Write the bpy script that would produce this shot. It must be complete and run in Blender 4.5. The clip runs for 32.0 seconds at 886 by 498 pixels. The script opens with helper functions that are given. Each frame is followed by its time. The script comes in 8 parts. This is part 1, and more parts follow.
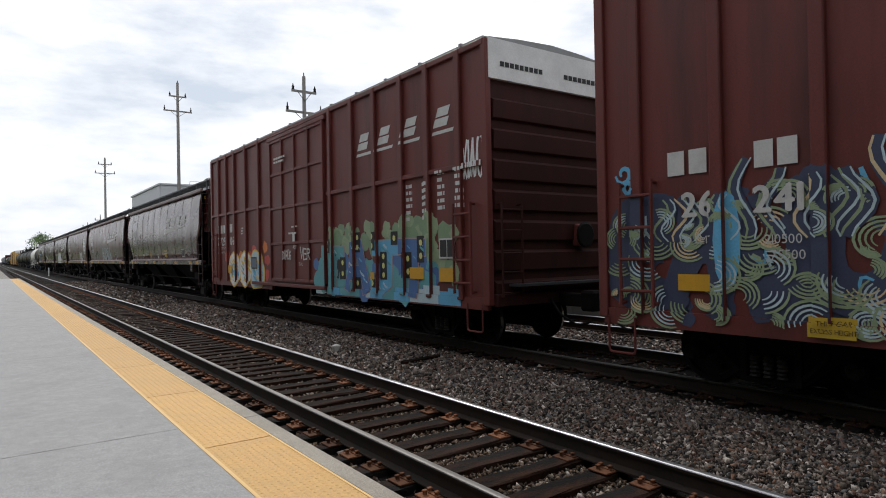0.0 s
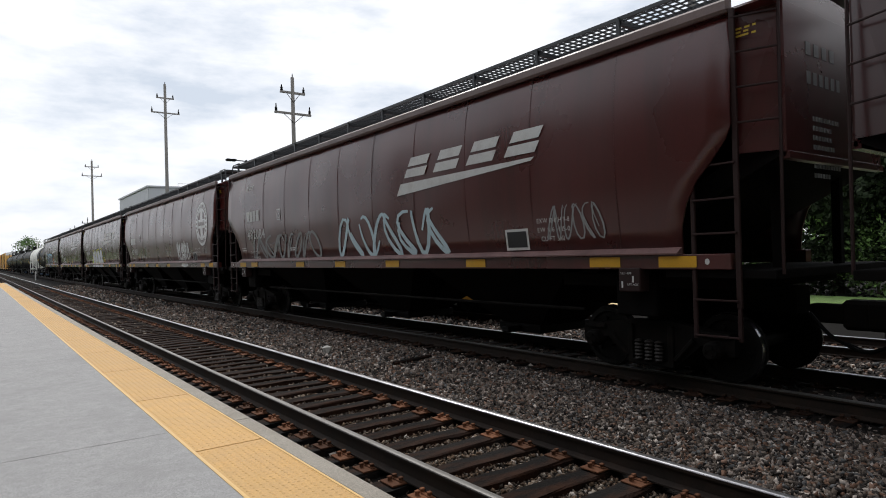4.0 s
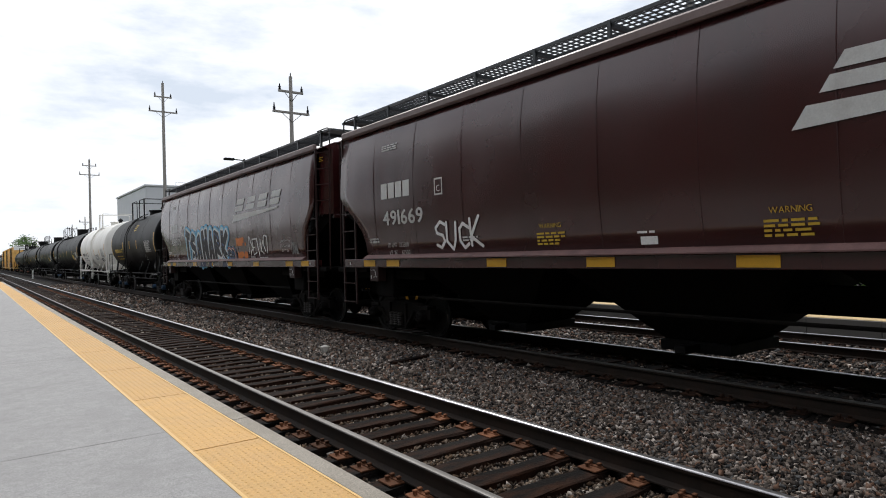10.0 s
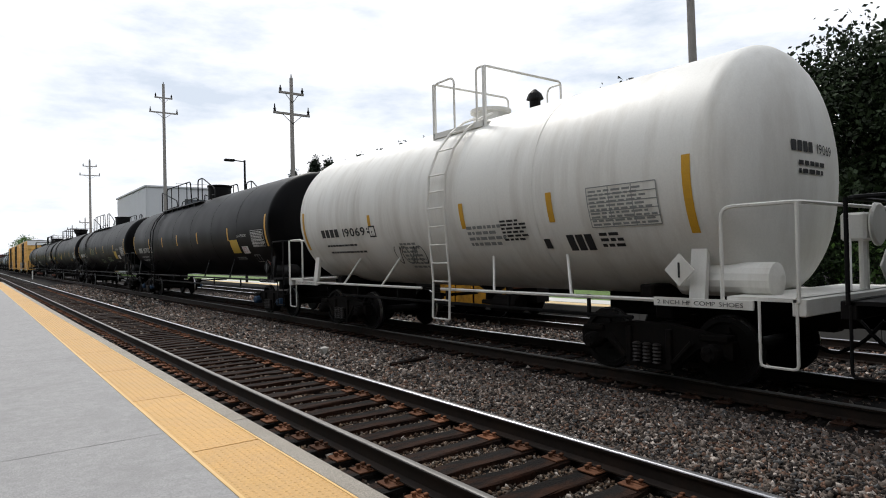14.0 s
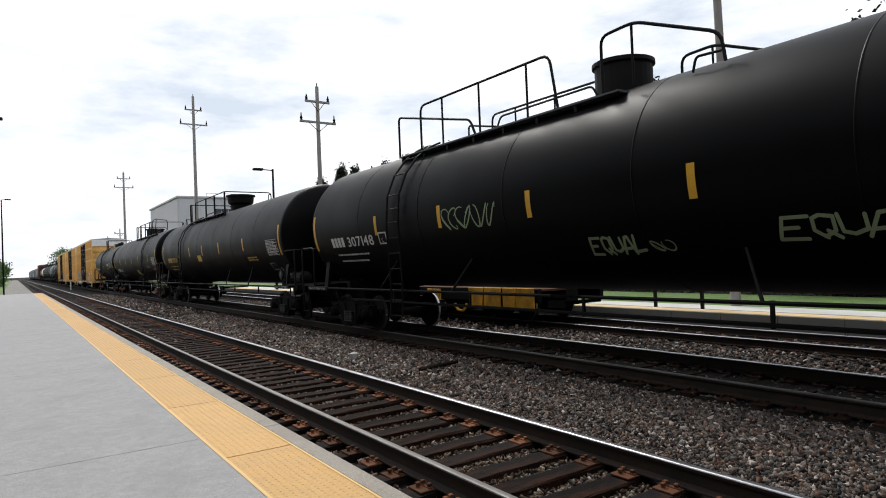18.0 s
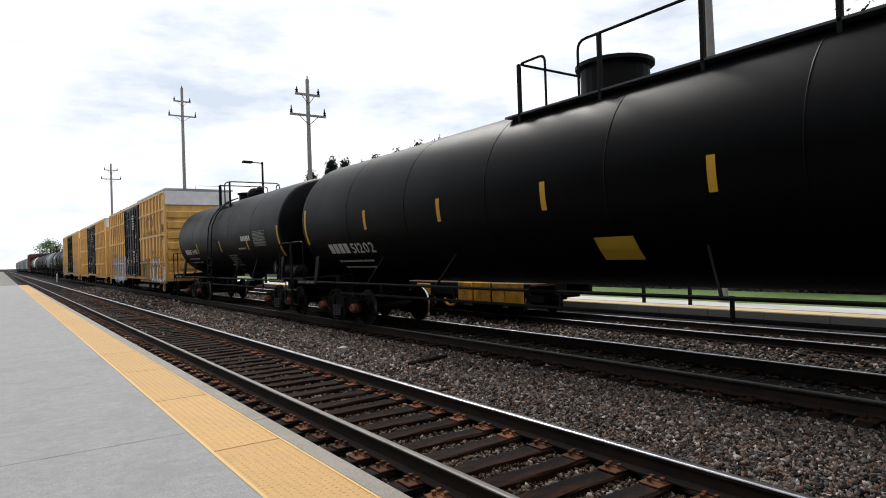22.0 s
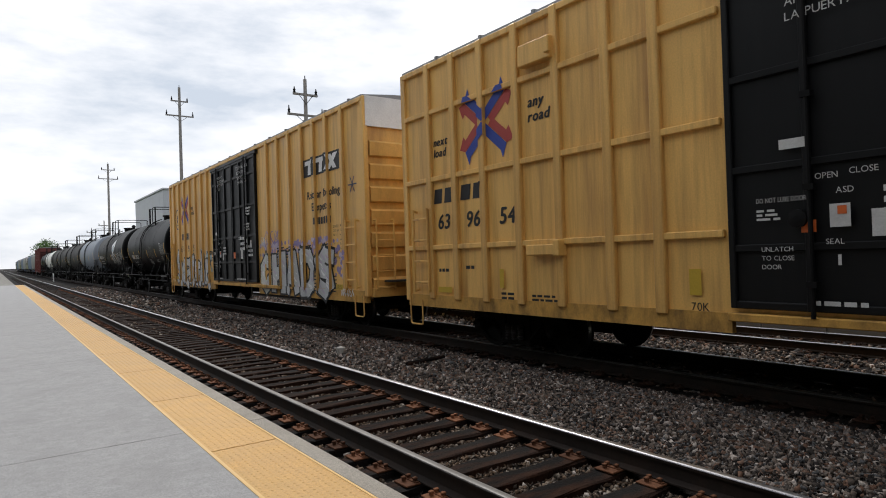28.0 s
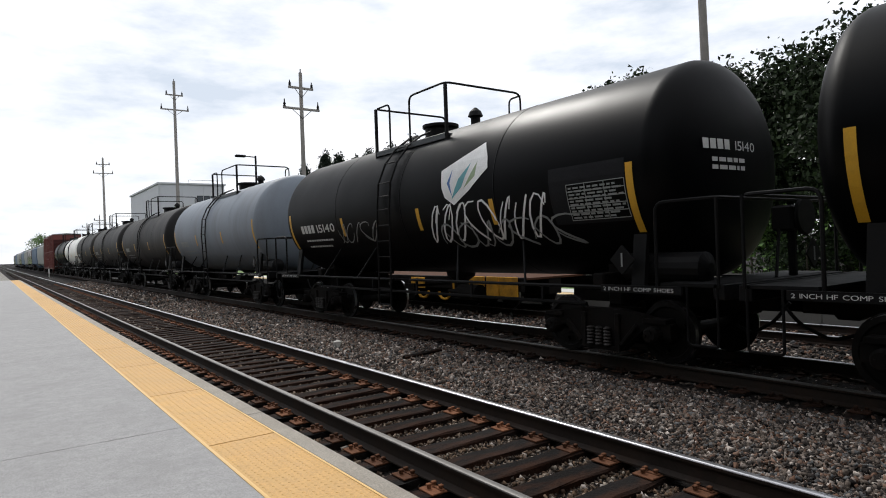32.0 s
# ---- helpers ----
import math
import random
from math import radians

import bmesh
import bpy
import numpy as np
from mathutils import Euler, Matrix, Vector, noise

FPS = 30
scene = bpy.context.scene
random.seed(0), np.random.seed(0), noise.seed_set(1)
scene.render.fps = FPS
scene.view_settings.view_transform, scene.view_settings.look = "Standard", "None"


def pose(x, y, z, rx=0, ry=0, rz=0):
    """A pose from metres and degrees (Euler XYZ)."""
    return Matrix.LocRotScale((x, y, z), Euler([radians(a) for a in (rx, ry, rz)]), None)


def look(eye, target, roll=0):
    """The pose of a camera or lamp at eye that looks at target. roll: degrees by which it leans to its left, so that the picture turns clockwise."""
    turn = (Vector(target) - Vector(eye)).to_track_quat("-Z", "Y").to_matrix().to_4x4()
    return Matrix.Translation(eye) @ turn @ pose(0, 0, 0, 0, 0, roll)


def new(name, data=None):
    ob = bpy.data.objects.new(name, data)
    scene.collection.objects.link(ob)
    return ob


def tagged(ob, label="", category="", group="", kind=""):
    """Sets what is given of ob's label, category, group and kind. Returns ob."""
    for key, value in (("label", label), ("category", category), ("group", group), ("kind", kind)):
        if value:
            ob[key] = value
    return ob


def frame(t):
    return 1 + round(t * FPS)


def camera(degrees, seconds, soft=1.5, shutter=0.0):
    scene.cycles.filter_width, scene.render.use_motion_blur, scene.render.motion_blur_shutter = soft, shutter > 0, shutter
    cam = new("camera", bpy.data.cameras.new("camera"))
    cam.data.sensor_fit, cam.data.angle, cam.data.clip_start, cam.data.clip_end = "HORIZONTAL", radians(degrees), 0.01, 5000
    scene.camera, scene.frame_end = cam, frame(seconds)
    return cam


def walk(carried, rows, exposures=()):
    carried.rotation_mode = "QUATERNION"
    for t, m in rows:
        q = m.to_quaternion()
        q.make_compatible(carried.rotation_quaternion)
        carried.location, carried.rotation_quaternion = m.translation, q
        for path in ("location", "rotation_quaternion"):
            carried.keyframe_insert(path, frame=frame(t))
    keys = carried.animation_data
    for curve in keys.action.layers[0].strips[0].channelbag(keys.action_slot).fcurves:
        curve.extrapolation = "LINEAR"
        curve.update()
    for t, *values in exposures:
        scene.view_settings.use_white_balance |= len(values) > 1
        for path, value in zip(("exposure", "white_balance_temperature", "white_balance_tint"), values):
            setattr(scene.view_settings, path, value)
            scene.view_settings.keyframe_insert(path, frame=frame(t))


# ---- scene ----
# Plan: the rails run along y, x goes across from the platform to the train.
# Near track centre x = 0 (rail top z = 0), train track x = 4.46 (rail top z = 0.05), third track x = 9.85.
cam = camera(70.51, 32.0, soft=1.0)
EYE = (-3.648, 0.0, 1.709)
AIM = [
    (0, 35.82, 0.42, -1.07), (0.5, 36.02, 0.39, -1.36), (1, 36.25, 0.32, -1.39), (1.5, 36.44, 0.36, -1.34), (2, 36.53, 0.35, -1.23),
    (2.5, 36.52, 0.38, -1.45), (3, 36.54, 0.31, -1.40), (3.5, 36.61, 0.36, -1.57), (5.5, 36.99, 0.59, -1.37), (6, 37.01, 0.68, -1.49),
    (6.5, 36.99, 0.72, -1.61), (7, 36.89, 0.68, -1.47), (7.5, 36.84, 0.69, -1.25), (8, 36.72, 0.45, -1.52), (8.5, 36.69, 0.40, -1.46),
    (9, 36.76, 0.32, -1.38), (9.5, 36.79, 0.30, -1.47), (10, 36.87, 0.38, -1.48), (10.5, 36.90, 0.39, -1.39), (11, 36.90, 0.41, -1.34),
    (11.5, 36.90, 0.51, -1.35), (12, 36.88, 0.58, -1.55), (12.5, 36.84, 0.60, -1.43), (13, 36.86, 0.54, -1.50), (13.5, 36.89, 0.51, -1.28),
    (14, 36.88, 0.55, -1.26), (14.5, 36.85, 0.61, -1.40), (16.5, 36.45, 0.62, -1.36), (17, 34.56, 0.78, -1.85), (17.5, 34.41, 0.92, -2.07),
    (18, 34.41, 1.01, -2.31), (18.5, 34.54, 0.89, -2.18), (19, 34.89, 0.69, -1.84), (19.5, 35.14, 0.62, -1.94), (20, 35.17, 0.54, -1.75),
    (20.5, 35.17, 0.54, -1.84), (21, 35.28, 0.54, -1.78), (21.5, 35.32, 0.46, -1.87), (22, 35.31, 0.48, -1.90), (22.5, 35.32, 0.50, -1.99),
    (23, 35.32, 0.51, -1.89), (23.5, 35.36, 0.52, -1.93), (24, 35.22, 0.51, -1.86), (24.5, 35.18, 0.50, -2.11), (25, 35.19, 0.43, -1.96),
    (25.5, 35.17, 0.23, -1.87), (27.5, 35.34, 0.46, -1.67), (28, 35.53, 0.50, -1.84), (28.5, 35.71, 0.52, -1.96), (29, 35.76, 0.50, -1.92),
    (29.5, 35.80, 0.46, -2.07), (30, 35.91, 0.37, -2.09), (30.5, 35.90, 0.25, -1.84), (31, 35.82, 0.15, -1.87), (31.5, 35.80, -0.04, -1.94),
    (32, 35.82, -0.10, -2.05),
]
SLID = [0.00, 9.59, 19.19, 28.78, 38.37, 48.12, 57.86, 67.60, 77.34, 87.23, 97.11, 106.99, 116.88, 126.96, 137.04, 147.07, 157.04, 167.06, 177.15, 187.24, 197.33, 207.42, 217.54, 227.66, 237.78, 247.89, 257.89, 267.88, 277.87, 287.86, 297.85, 307.83, 317.82]


def aimed(yaw, pitch, lean):
    """The camera's pose: yaw to the right of the track, pitch up, and lean."""
    return pose(*EYE, 0, 0, -yaw) @ pose(0, 0, 0, 90 + pitch) @ pose(0, 0, 0, 0, 0, lean)


walk(cam, [(t, aimed(a, b, c)) for t, a, b, c in AIM], [(0, -.10), (2, -.15), (4, -.10), (6, 0), (25, 0), (28, -.16), (31, -.18), (32, -.02)])

# ---- world, sun, exposure ----
scene.view_settings.exposure = 0.0
world = bpy.data.worlds.new("overcast_sky")
scene.world = world
world.use_nodes = True
wn, wl = world.node_tree.nodes, world.node_tree.links
wn.clear()
w_out = wn.new("ShaderNodeOutputWorld")
w_sky = wn.new("ShaderNodeTexSky")
w_sky.sky_type, w_sky.sun_disc = "NISHITA", False
w_sky.sun_elevation, w_sky.sun_rotation = radians(46), radians(17)
w_bg = wn.new("ShaderNodeBackground")
w_bg.inputs["Strength"].default_value = 0.1
w_cloud = wn.new("ShaderNodeBackground")
w_cloud.inputs["Strength"].default_value = 1.3
w_geo = wn.new("ShaderNodeTexCoord")
w_map = wn.new("ShaderNodeMapping")
w_map.inputs["Scale"].default_value = (2.2, 2.2, 7.0)
w_noise = wn.new("ShaderNodeTexNoise")
w_noise.inputs["Scale"].default_value, w_noise.inputs["Detail"].default_value = 1.6, 9
w_noise.inputs["Roughness"].default_value = 0.58
w_ramp = wn.new("ShaderNodeValToRGB")
w_ramp.color_ramp.elements[0].position, w_ramp.color_ramp.elements[0].color = 0.36, (0.56, 0.62, 0.71, 1)
w_ramp.color_ramp.elements[1].position, w_ramp.color_ramp.elements[1].color = 0.60, (0.98, 0.98, 1.0, 1)
w_mix = wn.new("ShaderNodeMixShader")
w_mix.inputs["Fac"].default_value = 0.93
wl.new(w_geo.outputs["Generated"], w_map.inputs["Vector"])
wl.new(w_map.outputs["Vector"], w_noise.inputs["Vector"])
wl.new(w_noise.outputs["Fac"], w_ramp.inputs["Fac"])
wl.new(w_ramp.outputs["Color"], w_cloud.inputs["Color"])
wl.new(w_sky.outputs["Color"], w_bg.inputs["Color"])
wl.new(w_bg.outputs["Background"], w_mix.inputs[1])
wl.new(w_cloud.outputs["Background"], w_mix.inputs[2])
wl.new(w_mix.outputs["Shader"], w_out.inputs["Surface"])

sun_data = bpy.data.lights.new("sun", "SUN")
sun_data.energy, sun_data.angle, sun_data.color = 2.3, radians(12), (1.0, 0.97, 0.92)
sun = new("sun", sun_data)
sun.matrix_world = look((20.3, 76.4, 71.9), (0, 10, 0))

# ---- materials ----


def mat(name, color, rough=0.7, metal=0.0, spread=0.25, scale=6.0, fine=60.0, bump=0.15, dist=0.004, dirt=None, dirt_amount=0.0,
        dirt_scale=1.5, spec=0.5, per_object=0.0, per_island=0.0, streak=None, grit=None):
    """A surface with grain at two scales, relief, and stains of a second colour; streak: stretches the stains upright."""
    m = bpy.data.materials.new(name)
    m.use_nodes = True
    n, l = m.node_tree.nodes, m.node_tree.links
    b = n["Principled BSDF"]
    b.inputs["Metallic"].default_value = metal
    b.inputs["Specular IOR Level"].default_value = spec
    co = n.new("ShaderNodeTexCoord")
    big, small = n.new("ShaderNodeTexNoise"), n.new("ShaderNodeTexNoise")
    big.inputs["Scale"].default_value, big.inputs["Detail"].default_value = scale, 6
    small.inputs["Scale"].default_value, small.inputs["Detail"].default_value = fine, 4
    for t in (big, small):
        l.new(co.outputs["Object"], t.inputs["Vector"])
    add = n.new("ShaderNodeMath")
    add.operation = "ADD"
    l.new(big.outputs["Fac"], add.inputs[0])
    l.new(small.outputs["Fac"], add.inputs[1])
    span = n.new("ShaderNodeMapRange")
    span.inputs["From Min"].default_value, span.inputs["From Max"].default_value = 0.6, 1.4
    span.inputs["To Min"].default_value, span.inputs["To Max"].default_value = 1 - spread, 1 + spread
    l.new(add.outputs[0], span.inputs["Value"])
    last = span.outputs[0]
    if per_object or per_island:
        rnd = n.new("ShaderNodeObjectInfo").outputs["Random"] if per_object else n.new("ShaderNodeNewGeometry").outputs["Random Per Island"]
        amount = per_object or per_island
        r2 = n.new("ShaderNodeMapRange")
        r2.inputs["To Min"].default_value, r2.inputs["To Max"].default_value = 1 - amount, 1 + amount
        l.new(rnd, r2.inputs["Value"])
        mul = n.new("ShaderNodeMath")
        mul.operation = "MULTIPLY"
        l.new(last, mul.inputs[0])
        l.new(r2.outputs[0], mul.inputs[1])
        last = mul.outputs[0]
    if grit:
        cells = n.new("ShaderNodeTexVoronoi")
        cells.inputs["Scale"].default_value = grit[0]
        l.new(co.outputs["Object"], cells.inputs["Vector"])
        tone = n.new("ShaderNodeRGBToBW")
        l.new(cells.outputs["Color"], tone.inputs[0])
        r3 = n.new("ShaderNodeMapRange")
        r3.inputs["From Min"].default_value, r3.inputs["From Max"].default_value = 0.2, 0.8
        r3.inputs["To Min"].default_value, r3.inputs["To Max"].default_value = 1 - grit[1], 1 + grit[1]
        l.new(tone.outputs[0], r3.inputs["Value"])
        mul = n.new("ShaderNodeMath")
        mul.operation = "MULTIPLY"
        l.new(last, mul.inputs[0])
        l.new(r3.outputs[0], mul.inputs[1])
        last = mul.outputs[0]
    tint = n.new("ShaderNodeVectorMath")
    tint.operation = "SCALE"
    tint.inputs[0].default_value = color[:3]
    l.new(last, tint.inputs["Scale"])
    out = tint.outputs[0]
    if dirt:
        stain = n.new("ShaderNodeTexNoise")
        stain.inputs["Scale"].default_value, stain.inputs["Detail"].default_value = dirt_scale, 8
        stain.inputs["Roughness"].default_value = 0.65
        if streak:
            mp = n.new("ShaderNodeMapping")
            mp.inputs["Scale"].default_value = streak
            l.new(co.outputs["Object"], mp.inputs["Vector"])
            l.new(mp.outputs[0], stain.inputs["Vector"])
        else:
            l.new(co.outputs["Object"], stain.inputs["Vector"])
        rp = n.new("ShaderNodeMapRange")
        rp.inputs["From Min"].default_value, rp.inputs["From Max"].default_value = 0.45, 0.75
        rp.inputs["To Max"].default_value = dirt_amount
        l.new(stain.outputs["Fac"], rp.inputs["Value"])
        mx = n.new("ShaderNodeMix")
        mx.data_type = "RGBA"
        l.new(rp.outputs[0], mx.inputs["Factor"])
        l.new(out, mx.inputs["A"])
        mx.inputs["B"].default_value = (*dirt[:3], 1)
        out = mx.outputs["Result"]
    l.new(out, b.inputs["Base Color"])
    rr = n.new("ShaderNodeMapRange")
    rr.inputs["To Min"].default_value, rr.inputs["To Max"].default_value = max(0.02, rough - 0.12), min(1.0, rough + 0.12)
    l.new(big.outputs["Fac"], rr.inputs["Value"])
    l.new(rr.outputs[0], b.inputs["Roughness"])
    if bump:
        bp = n.new("ShaderNodeBump")
        bp.inputs["Strength"].default_value, bp.inputs["Distance"].default_value = bump, dist
        l.new(add.outputs[0], bp.inputs["Height"])
        l.new(bp.outputs[0], b.inputs["Normal"])
    return m


CONCRETE = mat("platform_concrete", (0.291, 0.287, 0.287), 0.85, 0, 0.20, 9.0, 130, 0.45, 0.003, (0.205, 0.20, 0.199), 0.5, 1.6, grit=(150, 0.20))
KERB = mat("kerb_concrete", (0.29, 0.262, 0.222), 0.85, 0, 0.18, 2.5, 70, 0.3, 0.003, (0.20, 0.17, 0.13), 0.6, 2.0, grit=(150, 0.25))
TACTILE = mat("yellow_tactile", (0.54, 0.305, 0.085), 0.7, 0, 0.14, 2.0, 80, 0.15, 0.002, (0.42, 0.27, 0.10), 0.6, 1.1, per_object=0.06, grit=(110, 0.12))
TACTILE_EDGE = mat("pale_yellow_edge", (0.66, 0.43, 0.16), 0.7, 0, 0.12, 2.0, 80, 0.1, 0.002, (0.5, 0.32, 0.12), 0.5, 2.0)
JOINT = mat("joint_filler", (0.05, 0.05, 0.05), 0.9, 0, 0.3)
# Ground under the stones: near-black stands for the shade in their gaps.
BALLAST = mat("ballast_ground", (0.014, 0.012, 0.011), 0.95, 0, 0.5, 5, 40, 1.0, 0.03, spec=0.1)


def stone_mat(name, steps):
    """Crushed stone: each one takes a colour of its own from the steps, with grain and dust."""
    m = mat(name, (0.1, 0.1, 0.1), 0.92, 0, 0.3, 14, 70, 0.5, 0.004, spec=0.2)
    n, l = m.node_tree.nodes, m.node_tree.links
    ramp = n.new("ShaderNodeValToRGB")
    ramp.color_ramp.interpolation = "CONSTANT"
    e = ramp.color_ramp.elements
    while len(e) < len(steps):
        e.new(0.5)
    for one, (at, c) in zip(e, steps):
        one.position, one.color = at, (*c, 1)
    l.new(n.new("ShaderNodeNewGeometry").outputs["Random Per Island"], ramp.inputs["Fac"])
    tint = [k for k in n if k.type == "VECT_MATH"][0]
    l.new(ramp.outputs["Color"], tint.inputs[0])
    return m


STONE_BROWN = stone_mat("rust_dusted_stone", [(0, (.045, .027, .017)), (.20, (.12, .078, .050)), (.42, (.078, .060, .046)), (.56, (.17, .127, .094)), (.74, (.055, .042, .033)), (.88, (.23, .194, .157)), (.96, (.32, .28, .25))])
STONE = stone_mat("ballast_stone", [(0, (0.016, 0.013, 0.012)), (.15, (0.092, 0.073, 0.060)), (.29, (0.042, 0.035, 0.031)), (.41, (0.142, 0.114, 0.096)), (.54, (0.116, 0.065, 0.044)), (.63, (0.090, 0.090, 0.091)), (.72, (0.030, 0.024, 0.021)), (.80, (0.209, 0.174, 0.153)), (.89, (0.176, 0.109, 0.080)), (.94, (0.401, 0.350, 0.313))])
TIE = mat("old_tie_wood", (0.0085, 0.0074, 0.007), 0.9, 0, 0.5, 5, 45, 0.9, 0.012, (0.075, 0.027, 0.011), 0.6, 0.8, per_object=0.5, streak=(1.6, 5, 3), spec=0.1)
RUST = mat("rusty_plate", (0.135, 0.056, 0.028), 0.9, 0.0, 0.45, 9, 60, 0.5, 0.004, (0.04, 0.022, 0.016), 0.7, 5, per_object=0.55, spec=0.15)
RAIL = mat("rail_web_steel", (0.020, 0.014, 0.011), 0.8, 0.0, 0.3, 6, 40, 0.3, 0.003, (0.045, 0.024, 0.014), 0.5, 3, spec=0.25)
# Head of the left rails: their weaker reflection is put into the colour.
RAIL_DULL = mat("dull_rail_head", (0.12, 0.115, 0.11), 0.55, 0.7, 0.15, 3, 30, 0.05, 0.001, (0.05, 0.04, 0.035), 0.5, 2)
RAIL_TOP = mat("polished_rail_head", (0.42, 0.42, 0.44), 0.32, 0.95, 0.10, 3, 30, 0.03, 0.001)
ASPHALT = mat("asphalt", (0.17, 0.17, 0.17), 0.9, 0, 0.2, 3, 60, 0.4, 0.004)
GRASS = mat("grass_ground", (0.10, 0.17, 0.04), 0.95, 0, 0.4, 2, 30, 0.8, 0.03)
POLE = mat("weathered_pole_wood", (0.24, 0.225, 0.21), 0.85, 0, 0.2, 4, 50, 0.3, 0.004)
WALL_GREY = mat("grey_cladding", (0.48, 0.49, 0.51), 0.7, 0, 0.06, 0.6, 20, 0.1, 0.004)
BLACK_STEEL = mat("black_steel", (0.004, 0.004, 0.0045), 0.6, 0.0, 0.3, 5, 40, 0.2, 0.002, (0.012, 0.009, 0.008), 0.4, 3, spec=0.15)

# ---- mesh helpers ----


def part(name, bm, material, parent=None, label="", m=None, smooth=False):
    """Links a bmesh as one mesh object, under a parent where there is one."""
    me = bpy.data.meshes.new(name)
    bm.normal_update()
    bm.to_mesh(me)
    bm.free()
    if smooth:
        me.shade_smooth()
    for one in material if isinstance(material, (list, tuple)) else [material]:
        me.materials.append(one)
    ob = new(name, me)
    if parent:
        ob.parent = parent
    if m:
        ob.matrix_basis = m
    if label:
        ob["label"] = label
    return ob


def share(name, me, parent, m, label=""):
    """Another object on a mesh that exists."""
    ob = new(name, me)
    ob.parent = parent
    ob.matrix_basis = m
    if label:
        ob["label"] = label
    return ob


def empty(name, m, label, category, group="", kind=""):
    ob = new(name)
    ob.empty_display_size = 0.2
    ob.matrix_basis = m
    return tagged(ob, label, category, group, kind)


def box(bm, x0, x1, y0, y1, z0, z1, bevel=0.0):
    r = bmesh.ops.create_cube(bm, size=1, matrix=Matrix.Translation(((x0 + x1) / 2, (y0 + y1) / 2, (z0 + z1) / 2)) @ Matrix.Diagonal((x1 - x0, y1 - y0, z1 - z0, 1)))
    if bevel:
        edges = list({e for v in r["verts"] for e in v.link_edges})
        bmesh.ops.bevel(bm, geom=edges, offset=bevel, segments=1, affect="EDGES")
    return bm


def boxes(*rows, bevel=0.0):
    bm = bmesh.new()
    for r in rows:
        box(bm, *r, bevel=bevel)
    return bm


def rod(bm, a, b, r, sides=8, r2=None):
    a, b = Vector(a), Vector(b)
    d = b - a
    m = Matrix.Translation((a + b) / 2) @ d.to_track_quat("Z", "Y").to_matrix().to_4x4()
    bmesh.ops.create_cone(bm, cap_ends=True, segments=sides, radius1=r, radius2=r if r2 is None else r2, depth=d.length, matrix=m)
    return bm


def tube(bm, points, r, sides=6):
    """A bent bar through points."""
    points = [Vector(p) for p in points]
    points = [p for i, p in enumerate(points) if i == 0 or (p - points[i - 1]).length > 1e-5]
    steps = [(b - a).normalized() for a, b in zip(points, points[1:])]
    u = steps[0].orthogonal().normalized()
    rings = []
    for i, p in enumerate(points):
        before, after = steps[max(0, i - 1)], steps[min(i, len(steps) - 1)]
        d = (before + after).normalized()
        u = (u - d * u.dot(d)).normalized()
        v = d.cross(u)
        fold = after - before
        wide = 1 / max(.5, d.dot(after))
        ring = []
        for k in range(sides):
            a = 2 * math.pi * k / sides
            w = u * (r * math.cos(a)) + v * (r * math.sin(a))
            if fold.length > 1e-4:
                n = fold.normalized()
                w = w + n * (w.dot(n) * (wide - 1))
            ring.append(bm.verts.new(p + w))
        rings.append(ring)
    for one, two in zip(rings, rings[1:]):
        for k in range(sides):
            bm.faces.new((one[k], one[(k + 1) % sides], two[(k + 1) % sides], two[k]))
    bm.faces.new(rings[0][::-1])
    bm.faces.new(rings[-1])
    return bm


def arc(points, radius, steps=4):
    """Rounds the corners of a chain of points."""
    out = [Vector(points[0])]
    for a, b, c in zip(points, points[1:], points[2:]):
        a, b, c = Vector(a), Vector(b), Vector(c)
        p, q = b + (a - b).normalized() * radius, b + (c - b).normalized() * radius
        for i in range(steps + 1):
            t = i / steps
            out.append(p * (1 - t) ** 2 + b * 2 * t * (1 - t) + q * t * t)
    return out + [Vector(points[-1])]


def prism(bm, profile, y0, y1):
    """An outline in x and z, drawn out along y."""
    a = [bm.verts.new((x, y0, z)) for x, z in profile]
    b = [bm.verts.new((x, y1, z)) for x, z in profile]
    n = len(a)
    for i in range(n):
        bm.faces.new((a[i], b[i], b[(i + 1) % n], a[(i + 1) % n]))
    bm.faces.new(a)
    bm.faces.new(b[::-1])
    bmesh.ops.recalc_face_normals(bm, faces=bm.faces)
    return bm


def lathe(bm, rings, axis="y", sides=32, base=(0, 0, 0)):
    """Rings of (place on the axis, radius)."""
    rows = []
    for y, r in rings:
        ring = []
        for i in range(sides):
            a = 2 * math.pi * i / sides
            u, v = r * math.cos(a), r * math.sin(a)
            p = (u, y, v) if axis == "y" else ((y, u, v) if axis == "x" else (u, v, y))
            ring.append(bm.verts.new(Vector(base) + Vector(p)))
        rows.append(ring)
    for a, b in zip(rows, rows[1:]):
        for i in range(sides):
            bm.faces.new((a[i], a[(i + 1) % sides], b[(i + 1) % sides], b[i]))
    bm.faces.new(rows[0][::-1])
    bm.faces.new(rows[-1])
    bmesh.ops.recalc_face_normals(bm, faces=bm.faces)
    return bm

# ---- setting ----
PLAT_Z = 0.09
EDGE_X, STRIP_OUT, STRIP_IN = -1.427, -1.60, -2.192
TRAIN_X, TRAIN_Z = 4.46, 0.05
# the ballast's height across the tracks
LIE = [(-900, -.35), (-14, -.35), (-1.6, -.32), (-1.2, -.275), (-.8, -.262), (.8, -.262), (1.3, -.17), (1.7, -.10), (2.5, -.09), (3.05, -.13), (3.3, -.165), (5.6, -.165), (6.1, -.20), (7.2, -.40), (8.3, -.42), (11.3, -.42), (11.9, -.46),
       (14.2, -.30), (17, -.25), (60, -.2), (1500, 0)]


